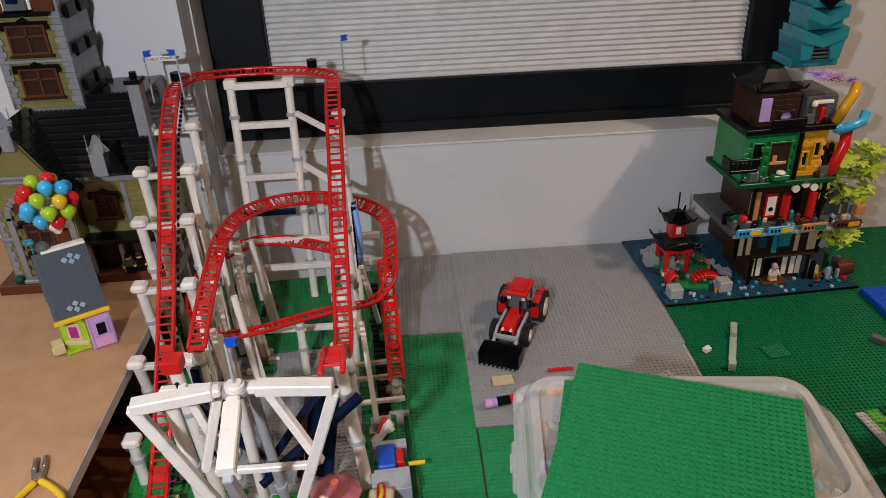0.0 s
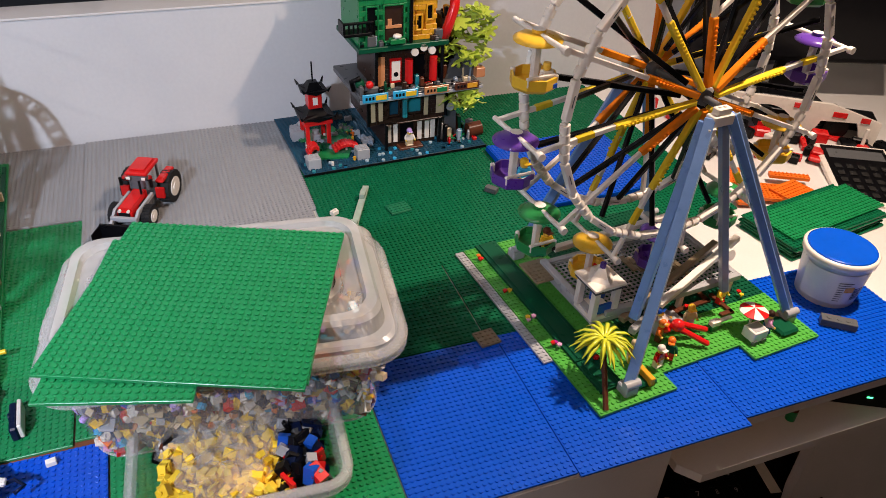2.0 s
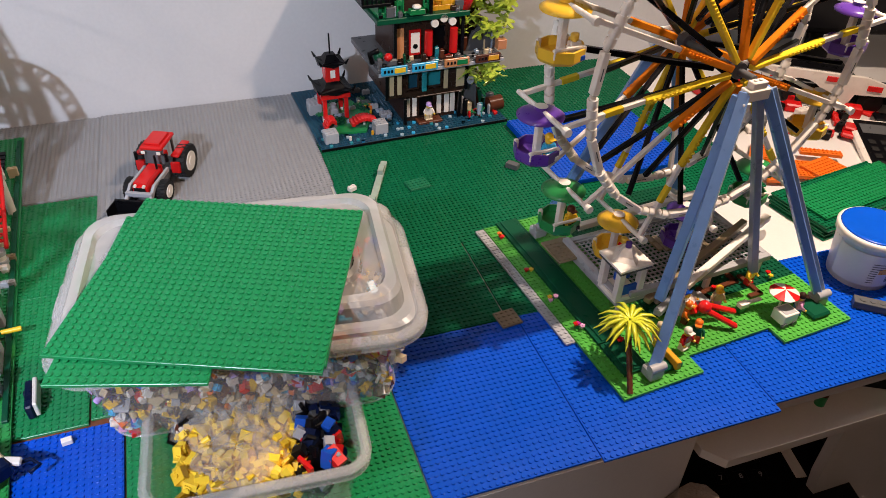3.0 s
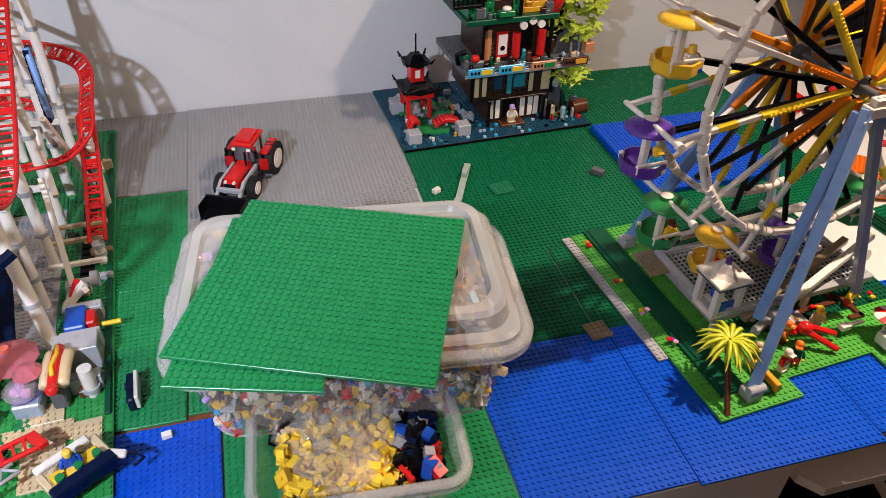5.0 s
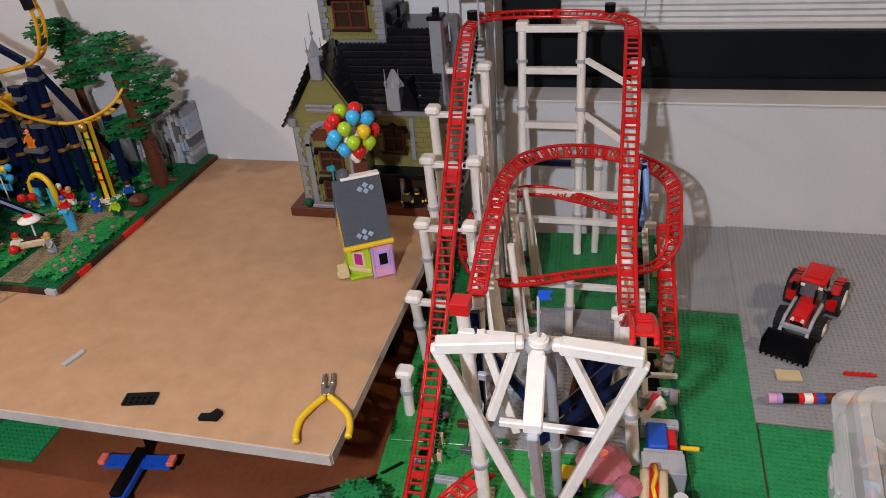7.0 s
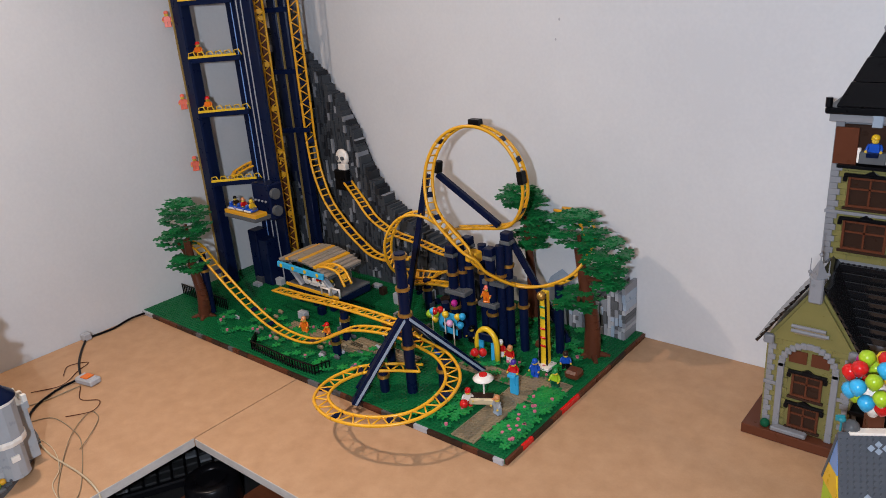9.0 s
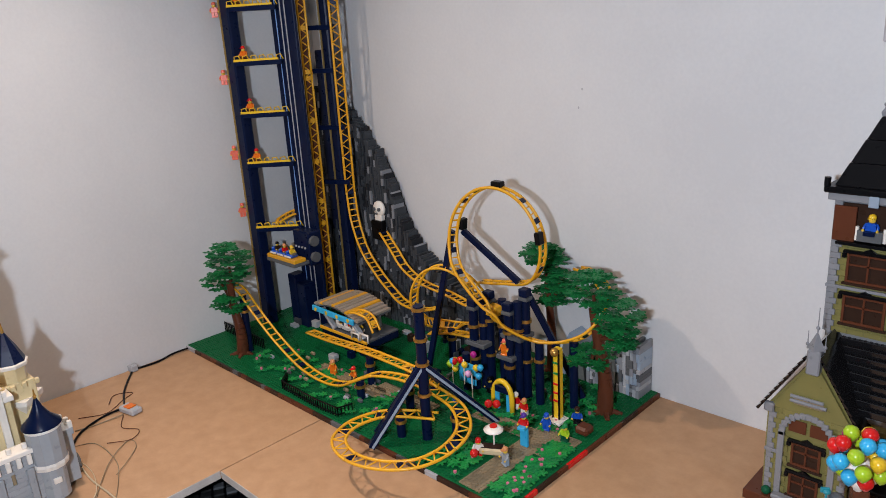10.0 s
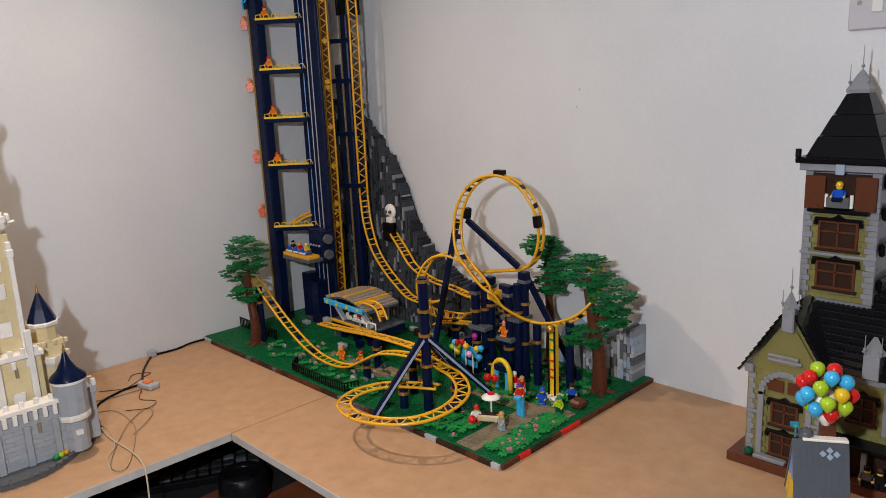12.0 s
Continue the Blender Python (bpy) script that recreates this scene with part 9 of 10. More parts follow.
part("tower_roof", Shape(CL).lathe([(0.029, 0.271), (0.018, 0.298), (0.003, 0.330)], (0.0125, 0.1125, 0), 8, False), NAVY, cs, "dark blue pointed roof")
part("tower_tip", Shape(CL).cyl((0.0125, 0.1125, 0.327), (0.0125, 0.1125, 0.350), 0.0035, 0.001, n=7), GOLD, cs)
# keep and white spire
part("keep", Shape(CB).box(-0.06, -0.11, 0.010, 0.075, 0.085, 0.215, 0.001), CREAM, cs)
part("keep_rib", Shape(CB).box(0.075, 0.060, 0.010, 0.083, 0.072, 0.26, 0.001).box(0.075, 0.0, 0.010, 0.083, 0.012, 0.26, 0.001), WHITE, cs)
part("keep_band", Shape(CB).box(-0.064, -0.115, 0.205, 0.080, 0.090, 0.216, 0.001), WHITE, cs)
crenels(CB, [(0.076, -0.10 + 0.022 * k) for k in range(9)], 0.216, cs)
part("keep_window", Shape(CB).box(0.0752, 0.025, 0.10, 0.079, 0.047, 0.14, 0.002), WHITE, cs)
part("spire_stage", Shape(CB).box(-0.05, -0.045, 0.215, 0.045, 0.070, 0.445, 0.001), CREAM, cs)
for y in (-0.045, 0.012, 0.062):
    part("stage_rib", Shape(CB).box(0.045, y, 0.217, 0.053, y + 0.009, 0.43, 0.001).box(0.044, y - 0.002, 0.40, 0.055, y + 0.011, 0.415, 0.001), WHITE, cs)
SPX, SPY = -0.004, 0.022  # axis of the tall spire
part("spire_gallery", Shape(CB).lathe([(0.046, 0.437), (0.066, 0.455), (0.066, 0.466), (0.058, 0.468)], (SPX, SPY, 0), 8, False), WHITE, cs)
part("gallery_band", Shape(CB).lathe([(0.052, 0.432), (0.060, 0.437), (0.056, 0.444)], (SPX, SPY, 0), 8, False), TAN, cs)
crenels(CB, [(SPX + 0.063 * math.cos(radians(22.5 * k)), SPY + 0.063 * math.sin(radians(22.5 * k))) for k in range(16)], 0.466, cs, w=0.007, h=0.012)
for k in range(8):
    a = radians(45 * k + 22.5)
    part("pinnacle", Shape(CB).lathe([(0.005, 0.466), (0.005, 0.540), (0.0085, 0.545), (0.0085, 0.552), (0.006, 0.560), (0.001, 0.588)], (SPX + 0.040 * math.cos(a), SPY + 0.040 * math.sin(a), 0), 8, False), WHITE, cs)
    part("gallery_spout", Shape(CB).cyl((SPX + 0.060 * math.cos(a), SPY + 0.060 * math.sin(a), 0.462), (SPX + 0.074 * math.cos(a), SPY + 0.074 * math.sin(a), 0.464), 0.003, n=6), WHITE, cs)
part("spire_shaft", Shape(CB).lathe([(0.034, 0.466), (0.034, 0.545), (0.029, 0.55), (0.028, 0.640)], (SPX, SPY, 0), 10, False), CREAM, cs)
part("upper_gallery", Shape(CB).lathe([(0.028, 0.636), (0.041, 0.655), (0.041, 0.668), (0.034, 0.670)], (SPX, SPY, 0), 10, False), WHITE, cs)
crenels(CB, [(SPX + 0.039 * math.cos(radians(45 * k)), SPY + 0.039 * math.sin(radians(45 * k))) for k in range(8)], 0.667, cs, w=0.006)
part("upper_shaft", Shape(CB).lathe([(0.026, 0.667), (0.026, 0.715), (0.031, 0.720), (0.031, 0.726)], (SPX, SPY, 0), 10, False), WHITE, cs)
part("spire_roof", Shape(CB).lathe([(0.034, 0.726), (0.019, 0.785), (0.003, 0.856)], (SPX, SPY, 0), 8, False), NAVY, cs, "dark blue pointed roof")
part("spire_tip", Shape(CB).cyl((SPX, SPY, 0.85), (SPX, SPY, 0.893), 0.003, 0.001, n=7), GOLD, cs)
for y in (-0.11, -0.03, 0.02, 0.07):
    part("buttress", Shape(CB).box(0.128, y, 0.010, 0.134, y + 0.012, 0.090, 0.001), GREYC, cs)
for y, z in ((-0.085, 0.06), (0.045, 0.07), (-0.01, 0.165), (0.035, 0.17), (-0.06, 0.165)):
    x0 = 0.1282 if z < 0.1 else 0.0752
    part("arrow_slit", Shape(CB).box(x0, y, z, x0 + 0.003, y + 0.006, z + 0.020, 0.0005), DTAN, cs)
for k in range(7):
    part("bracket", Shape(CB).box(0.0752, -0.10 + 0.026 * k, 0.188, 0.0815, -0.092 + 0.026 * k, 0.204, 0.001), WHITE, cs)
for z in (0.245, 0.320, 0.375):
    part("stage_window", Shape(CB).box(0.0452, 0.028, z, 0.0485, 0.050, z + 0.030, 0.001), WHITE, cs)
    part("stage_window", Shape(CB).box(0.0452, -0.025, z, 0.0485, -0.003, z + 0.030, 0.001), WHITE, cs)
for k, (a, m_) in enumerate(((35, GREEN), (30, AMBER), (26, LIME), (22, GREEN))):
    part("flower", Shape(CB).ball((0.165 * math.cos(radians(a)) * 0.93, 0.185 * math.sin(radians(a)) * 0.93, 0.016), 0.006, 8), m_, cs)


# ---- tractor ----
TM = Matrix.Translation((0.104, 1.471, 0.0018)) @ pose(0, 0, 0, 0, 0, -24) @ Matrix.Diagonal((0.84, 1.10, 0.98, 1.0))
tr = thing("toy_tractor", "red and white brick-built toy tractor with a black front bucket", "toy tractor")
for x, y, r, w_, nm in ((-0.040, 0.048, 0.0285, 0.024, "rear"), (0.040, 0.048, 0.0285, 0.024, "rear"), (-0.034, -0.030, 0.018, 0.018, "front"), (0.034, -0.030, 0.018, 0.018, "front")):
    s = Shape(TM)
    s.cyl((x - w_ / 2, y, r), (x + w_ / 2, y, r), r, n=24)
    for k in range(20):
        a = 2 * math.pi * k / 20
        for q in (-1, 1):
            c_ = Vector((x + q * w_ / 4, y + r * math.cos(a + q * 0.12), r + r * math.sin(a + q * 0.12)))
            s.beam(c_ - Vector((w_ / 4, 0, 0)), c_ + Vector((w_ / 4, 0, 0)), 0.0035, 0.0035, 0.0005, (0, math.cos(a), math.sin(a)))
    ty = part("wheel", s, RUBBER, tr)
    sx = 1 if x > 0 else -1
    part("hub", Shape(TM).cyl((x + sx * (w_ / 2 - 0.004), y, r), (x + sx * (w_ / 2 + 0.0015), y, r), r * 0.62, n=18).cyl((x + sx * (w_ / 2 + 0.0015), y, r), (x + sx * (w_ / 2 + 0.003), y, r), r * 0.3, n=10), WHITE, ty)
part("chassis", Shape(TM).box(-0.022, -0.052, 0.014, 0.022, 0.062, 0.026, 0.001), DGREY, tr)
part("bonnet", Shape(TM).box(-0.015, -0.056, 0.026, 0.015, 0.006, 0.040, 0.001).slab([(-0.015, 0.040), (0.015, 0.040), (0.013, 0.046), (-0.013, 0.046)], -0.052, 0.006), RED, tr)
part("grille", Shape(TM).box(-0.012, -0.058, 0.024, 0.012, -0.0562, 0.040, 0.0006), BLACK, tr)
part("bonnet_vent", Shape(TM).box(-0.0155, -0.03, 0.030, -0.0151, -0.006, 0.037, 0.0001).box(0.0151, -0.03, 0.030, 0.0155, -0.006, 0.037, 0.0001), BLACK, tr)
for sx in (-1, 1):
    part("headlight", Shape(TM).cyl((sx * 0.009, -0.0575, 0.042), (sx * 0.009, -0.0535, 0.042), 0.003, n=10), WHITE, tr)
    part("mudguard", Shape(TM).box(sx * 0.028, 0.018, 0.052, sx * 0.046, 0.068, 0.058, 0.002).slab([(sx * 0.028, 0.024), (sx * 0.046, 0.024), (sx * 0.046, 0.044), (sx * 0.028, 0.044)][::sx], 0.014, 0.019), RED, tr)
    part("loader_arm", Shape(TM).beam((sx * 0.024, 0.008, 0.036), (sx * 0.024, -0.046, 0.036), 0.006, 0.008, 0.0008).beam((sx * 0.024, -0.044, 0.038), (sx * 0.024, -0.076, 0.016), 0.006, 0.008, 0.0008), LGREY, tr)
    part("mirror", Shape(TM).beam((sx * 0.020, 0.006, 0.066), (sx * 0.034, 0.0, 0.066), 0.002, 0.002).box(sx * 0.032 - 0.003, -0.002, 0.056, sx * 0.032 + 0.003, 0.002, 0.072, 0.0006), BLACK, tr)
    for y in (0.008, 0.046):
        part("cab_post", Shape(TM).box(sx * 0.0185 - 0.002, y, 0.044, sx * 0.0185 + 0.002, y + 0.004, 0.074, 0.0005), DGREY, tr)
part("cab_glass", Shape(TM).box(-0.017, 0.0085, 0.044, 0.017, 0.012, 0.073, 0.0005), SMOKE, tr)
part("seat", Shape(TM).box(-0.009, 0.024, 0.040, 0.009, 0.044, 0.052, 0.002), RED, tr)
part("cab_roof", Shape(TM).box(-0.023, 0.002, 0.074, 0.023, 0.056, 0.081, 0.002).box(-0.016, 0.01, 0.081, 0.016, 0.05, 0.0845, 0.001), RED, tr)
part("cross_bar", Shape(TM).box(-0.027, -0.064, 0.026, 0.027, -0.058, 0.034, 0.0008), LGREY, tr)
part("roof_lamp", Shape(TM).box(-0.020, 0.000, 0.068, -0.012, 0.002, 0.073, 0.0004).box(0.012, 0.000, 0.068, 0.020, 0.002, 0.073, 0.0004), WHITE, tr)
part("exhaust", Shape(TM).cyl((0.012, -0.008, 0.046), (0.012, -0.008, 0.072), 0.0024, n=8), BLACK, tr)
bk_ = Shape(TM).slab([(-0.042, 0.0), (0.042, 0.0), (0.042, 0.003), (-0.042, 0.003)], -0.104, -0.074)
bk_.slab([(-0.042, 0.003), (0.042, 0.003), (0.042, 0.028), (-0.042, 0.028)], -0.078, -0.074)
for sx in (-1, 1):
    bk_.box(sx * 0.0415, -0.104, 0.0, sx * 0.0435, -0.074, 0.026, 0.0005)
for k in range(9):
    bk_.box(-0.040 + 0.0095 * k, -0.110, 0.0005, -0.036 + 0.0095 * k, -0.104, 0.0035, 0.0004)
part("bucket", bk_, BLACK, tr, "black toothed loader bucket")


# ---- loose pieces on the plates ----
def loose(name, label, shape, mat, m, category="toy brick"):
    return single(name, shape, mat, label, category, m, "loose bricks")


loose("red_rod", "thin red ribbed toy rod lying on the grey plate", Shape().box(-0.023, -0.0025, 0, 0.023, 0.0025, 0.004, 0.0006).studs(-0.023, -0.004, 5, 1, 0.004, 6), RED, pose(0.162, 1.343, 0.0018, 0, 0, 3))
loose("tan_plate", "tan toy plate beside the tractor bucket", Shape().box(-0.018, -0.011, 0, 0.018, 0.011, 0.004, 0.0005), TAN, pose(0.060, 1.325, 0.0018, 0, 0, 4))
rod = thing("brick_rod", "row of stacked round bricks in many colours lying flat", "toy brick", pose(0.022, 1.262, 0.0095, 0, 0, 9), "loose bricks")
for k, (m_, w_) in enumerate(((PINK, 0.012), (LAVENDER, 0.008), (BLACK, 0.022), (RED, 0.008), (WHITE, 0.012), (RED, 0.005), (BLUE, 0.012), (BROWN, 0.018), (DTAN, 0.008), (AMBER, 0.006), (ORANGE, 0.012), (YELLOW, 0.008))):
    x0 = sum(q for _, q in ((PINK, 0.012), (LAVENDER, 0.008), (BLACK, 0.022), (RED, 0.008), (WHITE, 0.012), (RED, 0.005), (BLUE, 0.012), (BROWN, 0.018), (DTAN, 0.008), (AMBER, 0.006), (ORANGE, 0.012), (YELLOW, 0.008))[:k])
    part("round_brick", Shape().cyl((x0 + 0.0002, 0, 0), (x0 + w_ - 0.0002, 0, 0), 0.0078, n=16), m_, rod)
loose("white_brick", "single white toy brick on the green plate", Shape().box(-0.007, -0.005, 0, 0.007, 0.005, 0.008, 0.0005).stud_at(-0.003, 0, 0.008).stud_at(0.004, 0, 0.008), WHITE, pose(0.428, 1.368, 0.0018, 0, 0, 30))
bar = thing("pale_green_bar", "long pale green clear plastic bar lying on the plate", "toy brick", pose(0.448, 1.308, 0.0018, 0, 0, 66), "loose bricks")
SAGE = plastic("sage_clear_plastic", (0.45, 0.56, 0.46), 0.15, 0.1, 0.35)
part("bar", Shape().box(0, -0.006, 0, 0.145, 0.006, 0.006, 0.0006).box(0.0, -0.006, 0.006, 0.012, 0.006, 0.016, 0.0006).box(0.095, -0.005, 0.006, 0.118, 0.005, 0.015, 0.0006), SAGE, bar)
loose("green_tile", "small green plate resting on the deep green plate", Shape().box(-0.02, -0.016, 0, 0.02, 0.016, 0.0034, 0.0005).studs(-0.02, -0.016, 5, 4, 0.0034), plastic("mid_green_plastic", (0.01, 0.16, 0.07)), pose(0.545, 1.352, 0.0018, 0, 0, 8))
loose("brown_plate", "dark brown studded plate at the water's edge", Shape().box(-0.016, -0.016, 0, 0.016, 0.016, 0.0034, 0.0005).studs(-0.016, -0.016, 4, 4, 0.0034), DTAN, pose(0.562, 0.976, 0.0018, 0, 0, 6))
loose("dark_brick", "dark grey toy brick with two holes on the blue plate", Shape().box(-0.026, -0.009, 0, 0.026, 0.009, 0.012, 0.0006).cyl((-0.014, 0, 0.012), (-0.014, 0, 0.0128), 0.0045, n=10).cyl((0.0, 0, 0.012), (0.0, 0, 0.0128), 0.0045, n=10).cyl((0.013, 0, 0.012), (0.013, 0, 0.0128), 0.0045, n=10), DGREY, pose(1.093, 0.838, 0.0018, 0, 0, -38))
loose("white_stud", "tiny white toy piece on the blue plate", Shape().box(-0.006, -0.004, 0, 0.006, 0.004, 0.007, 0.0006), WHITE, pose(-0.018, 0.932, 0.0018, 0, 0, 10))
loose("grey_plate", "light grey toy plate lying on the grey baseplate", Shape().box(-0.022, -0.008, 0, 0.022, 0.008, 0.0034, 0.0005).studs(-0.022, -0.008, 5, 2, 0.0034), LGREY, pose(0.325, 1.305, 0.0018, 0, 0, 20))
loose("grey_plate", "thin grey toy plate lying on the grey baseplate", Shape().box(-0.06, -0.012, 0, 0.06, 0.012, 0.0034, 0.0005).studs(-0.06, -0.012, 15, 3, 0.0034), DTAN, pose(0.29, 1.285, 0.0016, 0, 0, -4))
loose("black_brick", "small dark toy brick on the deep green plate", Shape().box(-0.012, -0.007, 0, 0.012, 0.007, 0.010, 0.0006), DGREY, pose(0.735, 1.36, 0.0018, 0, 0, -50))
# navy mini car standing on its edge beside the box
nv = thing("toy_glider", "dark blue toy piece with white back on green plate", "toy brick", pose(-0.058, 1.005, 0.0018, 0, 0, 4))
part("body", Shape().box(-0.007, -0.024, 0, 0.002, 0.024, 0.022, 0.002).cyl((-0.012, 0.018, 0.004), (0.004, 0.018, 0.004), 0.005, n=10), NAVY, nv)
part("back", Shape().box(0.002, -0.022, 0.002, 0.007, 0.026, 0.023, 0.001), WHITE, nv)

# ---- small stands on the coaster base ----
cf = thing("candy_stand", "toy candy stand under a clear pink parasol", "toy stand")
U = Vector((-0.202, 1.066, -0.022))
part("pole", Shape().cyl((U.x, U.y, 0.0085), (U.x, U.y, 0.055), 0.002, n=8), LGREY, cf)
part("parasol", Shape().lathe([(0.036, 0.066), (0.035, 0.068), (0.021, 0.0775), (0.006, 0.082), (0.001, 0.083)], (U.x, U.y, U.z), 10, False), ROSE, cf, "clear pink parasol")
part("parasol_hub", Shape().cyl((U.x, U.y, 0.060), (U.x, U.y, 0.064), 0.006, n=8).cyl((U.x, U.y, 0.050), (U.x, U.y, 0.058), 0.011, 0.004, n=8), CORAL, cf)
for k in range(10):
    a = 2 * math.pi * k / 10
    part("parasol_rib", Shape().beam((U.x + 0.005 * math.cos(a), U.y + 0.005 * math.sin(a), 0.0605), (U.x + 0.034 * math.cos(a), U.y + 0.034 * math.sin(a), 0.0465), 0.0012, 0.001, 0.0002), ROSE, cf)
part("counter", Shape().box(-0.255, 1.052, 0.0085, -0.222, 1.076, 0.022, 0.001), YELLOW, cf)
part("counter_front", Shape().box(-0.252, 1.038, 0.0085, -0.226, 1.052, 0.018, 0.001), NAVY, cf)
cc = thing("candy_cart", "grey toy cart with a lilac domed machine", "toy cart")
part("cart_body", Shape().box(-0.192, 0.992, 0.010, -0.160, 1.018, 0.032, 0.002), SAND, cc)
part("bowl", Shape().lathe([(0.010, 0.030), (0.019, 0.036), (0.021, 0.044), (0.014, 0.052), (0.004, 0.055)], (-0.180, 1.010, 0), 14), clear_plastic("clear_lilac_plastic", (0.80, 0.66, 0.90), 0.25), cc, "clear lilac dome")
part("candy", Shape().ball((-0.186, 1.008, 0.042), 0.007, 8).ball((-0.174, 1.006, 0.040), 0.007, 8).ball((-0.180, 1.014, 0.046), 0.007, 8), PINK, cc)
part("parasol", Shape().lathe([(0.018, 0.058), (0.012, 0.066), (0.001, 0.07)], (-0.170, 1.022, 0), 8, False), ROSE, cc)
for x in (-0.190, -0.163):
    part("wheel", Shape().cyl((x - 0.002, 1.0, 0.0145), (x + 0.002, 1.0, 0.0145), 0.006, n=10), BLACK, cc)
hd_ = thing("hot_dog_stand", "toy stand topped with a giant hot dog", "toy stand")
part("bun", Shape().tube(spline([(-0.1495, 1.055, 0.050), (-0.1495, 1.03, 0.053), (-0.1495, 1.000, 0.050)], 5), 0.0075, 9).tube(spline([(-0.130, 1.055, 0.050), (-0.130, 1.03, 0.053), (-0.130, 1.000, 0.050)], 5), 0.0075, 9), TAN, hd_)
part("sausage", Shape().tube(spline([(-0.140, 1.062, 0.054), (-0.140, 1.03, 0.058), (-0.140, 0.990, 0.054)], 5), 0.0062, 9).ball((-0.140, 0.990, 0.054), 0.0075, 9), RED, hd_)
part("relish", Shape().tube([(-0.140, 1.055, 0.0635), (-0.138, 1.04, 0.0645), (-0.142, 1.02, 0.0645), (-0.139, 1.005, 0.063)], 0.0028, 6), YELLOW, hd_)
part("stand_leg", Shape().box(-0.150, 1.0, 0.0085, -0.132, 1.05, 0.046, 0.002), DGREY, hd_)
sb = thing("sign_board", "small white toy signboard with a navy top", "toy sign")
part("board", Shape(Matrix.Translation((-0.228, 0.968, 0.0085)) @ pose(0, 0, 0, -12, 0, -12)).box(-0.011, -0.002, 0, 0.011, 0.002, 0.038, 0.0006), WHITE, sb)
part("board_top", Shape(Matrix.Translation((-0.228, 0.968, 0.0085)) @ pose(0, 0, 0, -12, 0, -12)).box(-0.012, -0.003, 0.032, 0.012, 0.0025, 0.040, 0.0006), NAVY, sb)
part("picture_bar", Shape(Matrix.Translation((-0.228, 0.968, 0.0085)) @ pose(0, 0, 0, -12, 0, -12)).box(-0.006, -0.0028, 0.008, 0.006, -0.0021, 0.014, 0.0002).box(-0.006, -0.0028, 0.018, 0.008, -0.0021, 0.021, 0.0002), MBLUE, sb)
single("brown_crate", Shape().box(-0.122, 1.012, 0.0085, -0.108, 1.028, 0.020, 0.001).box(-0.120, 1.014, 0.020, -0.110, 1.026, 0.0215, 0.0004), BROWN, "small reddish brown toy crate", "toy crate")
rnd = random.Random(77)
for k in range(34):
    x, y = rnd.uniform(-0.37, -0.15), rnd.uniform(0.905, 0.985)
    if k > 20: x, y = rnd.uniform(-0.46, -0.40), rnd.uniform(1.05, 1.25)
    t = thing("toy_shrub", "low toy shrub of green leaf plates", "toy plant", Matrix.Translation((x, y, 0.0088)), "shrubs on the coaster base")
    s = Shape()
    leaf_plate(s, (0, 0, 0), 0.011, rnd.uniform(0, 6))
    part("leaf", s, GREEN, t)
    if k % 3 == 0:
        part("blossom", Shape().cyl((0, 0, 0.002), (0, 0, 0.007), 0.0048, n=8), PINK if k % 2 else MAGENTA, t)
# palms in the front corner
def broad_palm(at, h, r, leaves, seed):
    t = thing("broad_leaf_palm", "toy palm with broad green leaves and brown crossed trunk", "toy tree", Matrix.Translation(at))
    rr = random.Random(seed)
    part("trunk", Shape().cyl((0, 0, 0), (0.004, 0, h), 0.0055, 0.004, n=9).cyl((-0.018, 0, h * 0.7), (0.018, 0.004, h * 0.75), 0.004, n=8), BROWN, t)
    for k in range(leaves):
        a = 2 * math.pi * k / leaves + rr.uniform(-0.15, 0.15)
        c, s_ = math.cos(a), math.sin(a)
        up_ = rr.uniform(0.0, 0.02)
        v = []
        for q, w_, z in ((0.004, 0.003, 0.0), (r * 0.4, 0.0085, 0.010 + up_), (r * 0.75, 0.007, 0.008 + up_), (r, 0.0008, -0.004 + up_)):
            v += [(q * c - w_ * s_, q * s_ + w_ * c, h + z), (q * c, q * s_, h + z + 0.002), (q * c + w_ * s_, q * s_ - w_ * c, h + z), (q * c, q * s_, h + z - 0.001)]
        f = [[4 * i + j, 4 * i + (j + 1) % 4, 4 * i + 4 + (j + 1) % 4, 4 * i + 4 + j] for i in range(3) for j in range(4)]
        part("leaf", Shape().add(v, f, True), plastic("palm_green_plastic", (0.03, 0.24, 0.06)), t)
    return t


broad_palm((-0.372, 0.925, 0.0075), 0.030, 0.048, 10, 2)
bush = thing("green_bush", "leafy green toy bush on a short brown stem", "toy plant", Matrix.Translation((-0.497, 0.962, 0.0)))
part("stem", Shape().cyl((0, 0, -0.003), (0.004, 0.004, 0.03), 0.004, n=8), BROWN, bush)
crown((0, 0, 0.034), (0.034, 0.028, 0.014), 4, 15, GREEN, bush, 15, 0.011)
# front train at the lower edge
ct_ = thing("coaster_train", "dark blue and white toy coaster train with a rider", "toy train", Matrix.Translation((-0.103, 0.886, 0.030)) @ pose(0, 0, 0, 8, 0, 36) @ Matrix.Scale(0.82, 4))
part("car_body", Shape().box(-0.048, -0.028, -0.008, 0.040, -0.008, 0.018, 0.003), NAVY, ct_)
part("car_tail", Shape().box(-0.046, 0.022, 0.006, 0.030, 0.034, 0.016, 0.002), WHITE, ct_)
part("car_side", Shape().box(0.030, -0.018, -0.004, 0.042, 0.030, 0.010, 0.002), TAN, ct_)
part("car_side", Shape().box(-0.048, -0.010, -0.004, -0.038, 0.024, 0.010, 0.002), TAN, ct_)
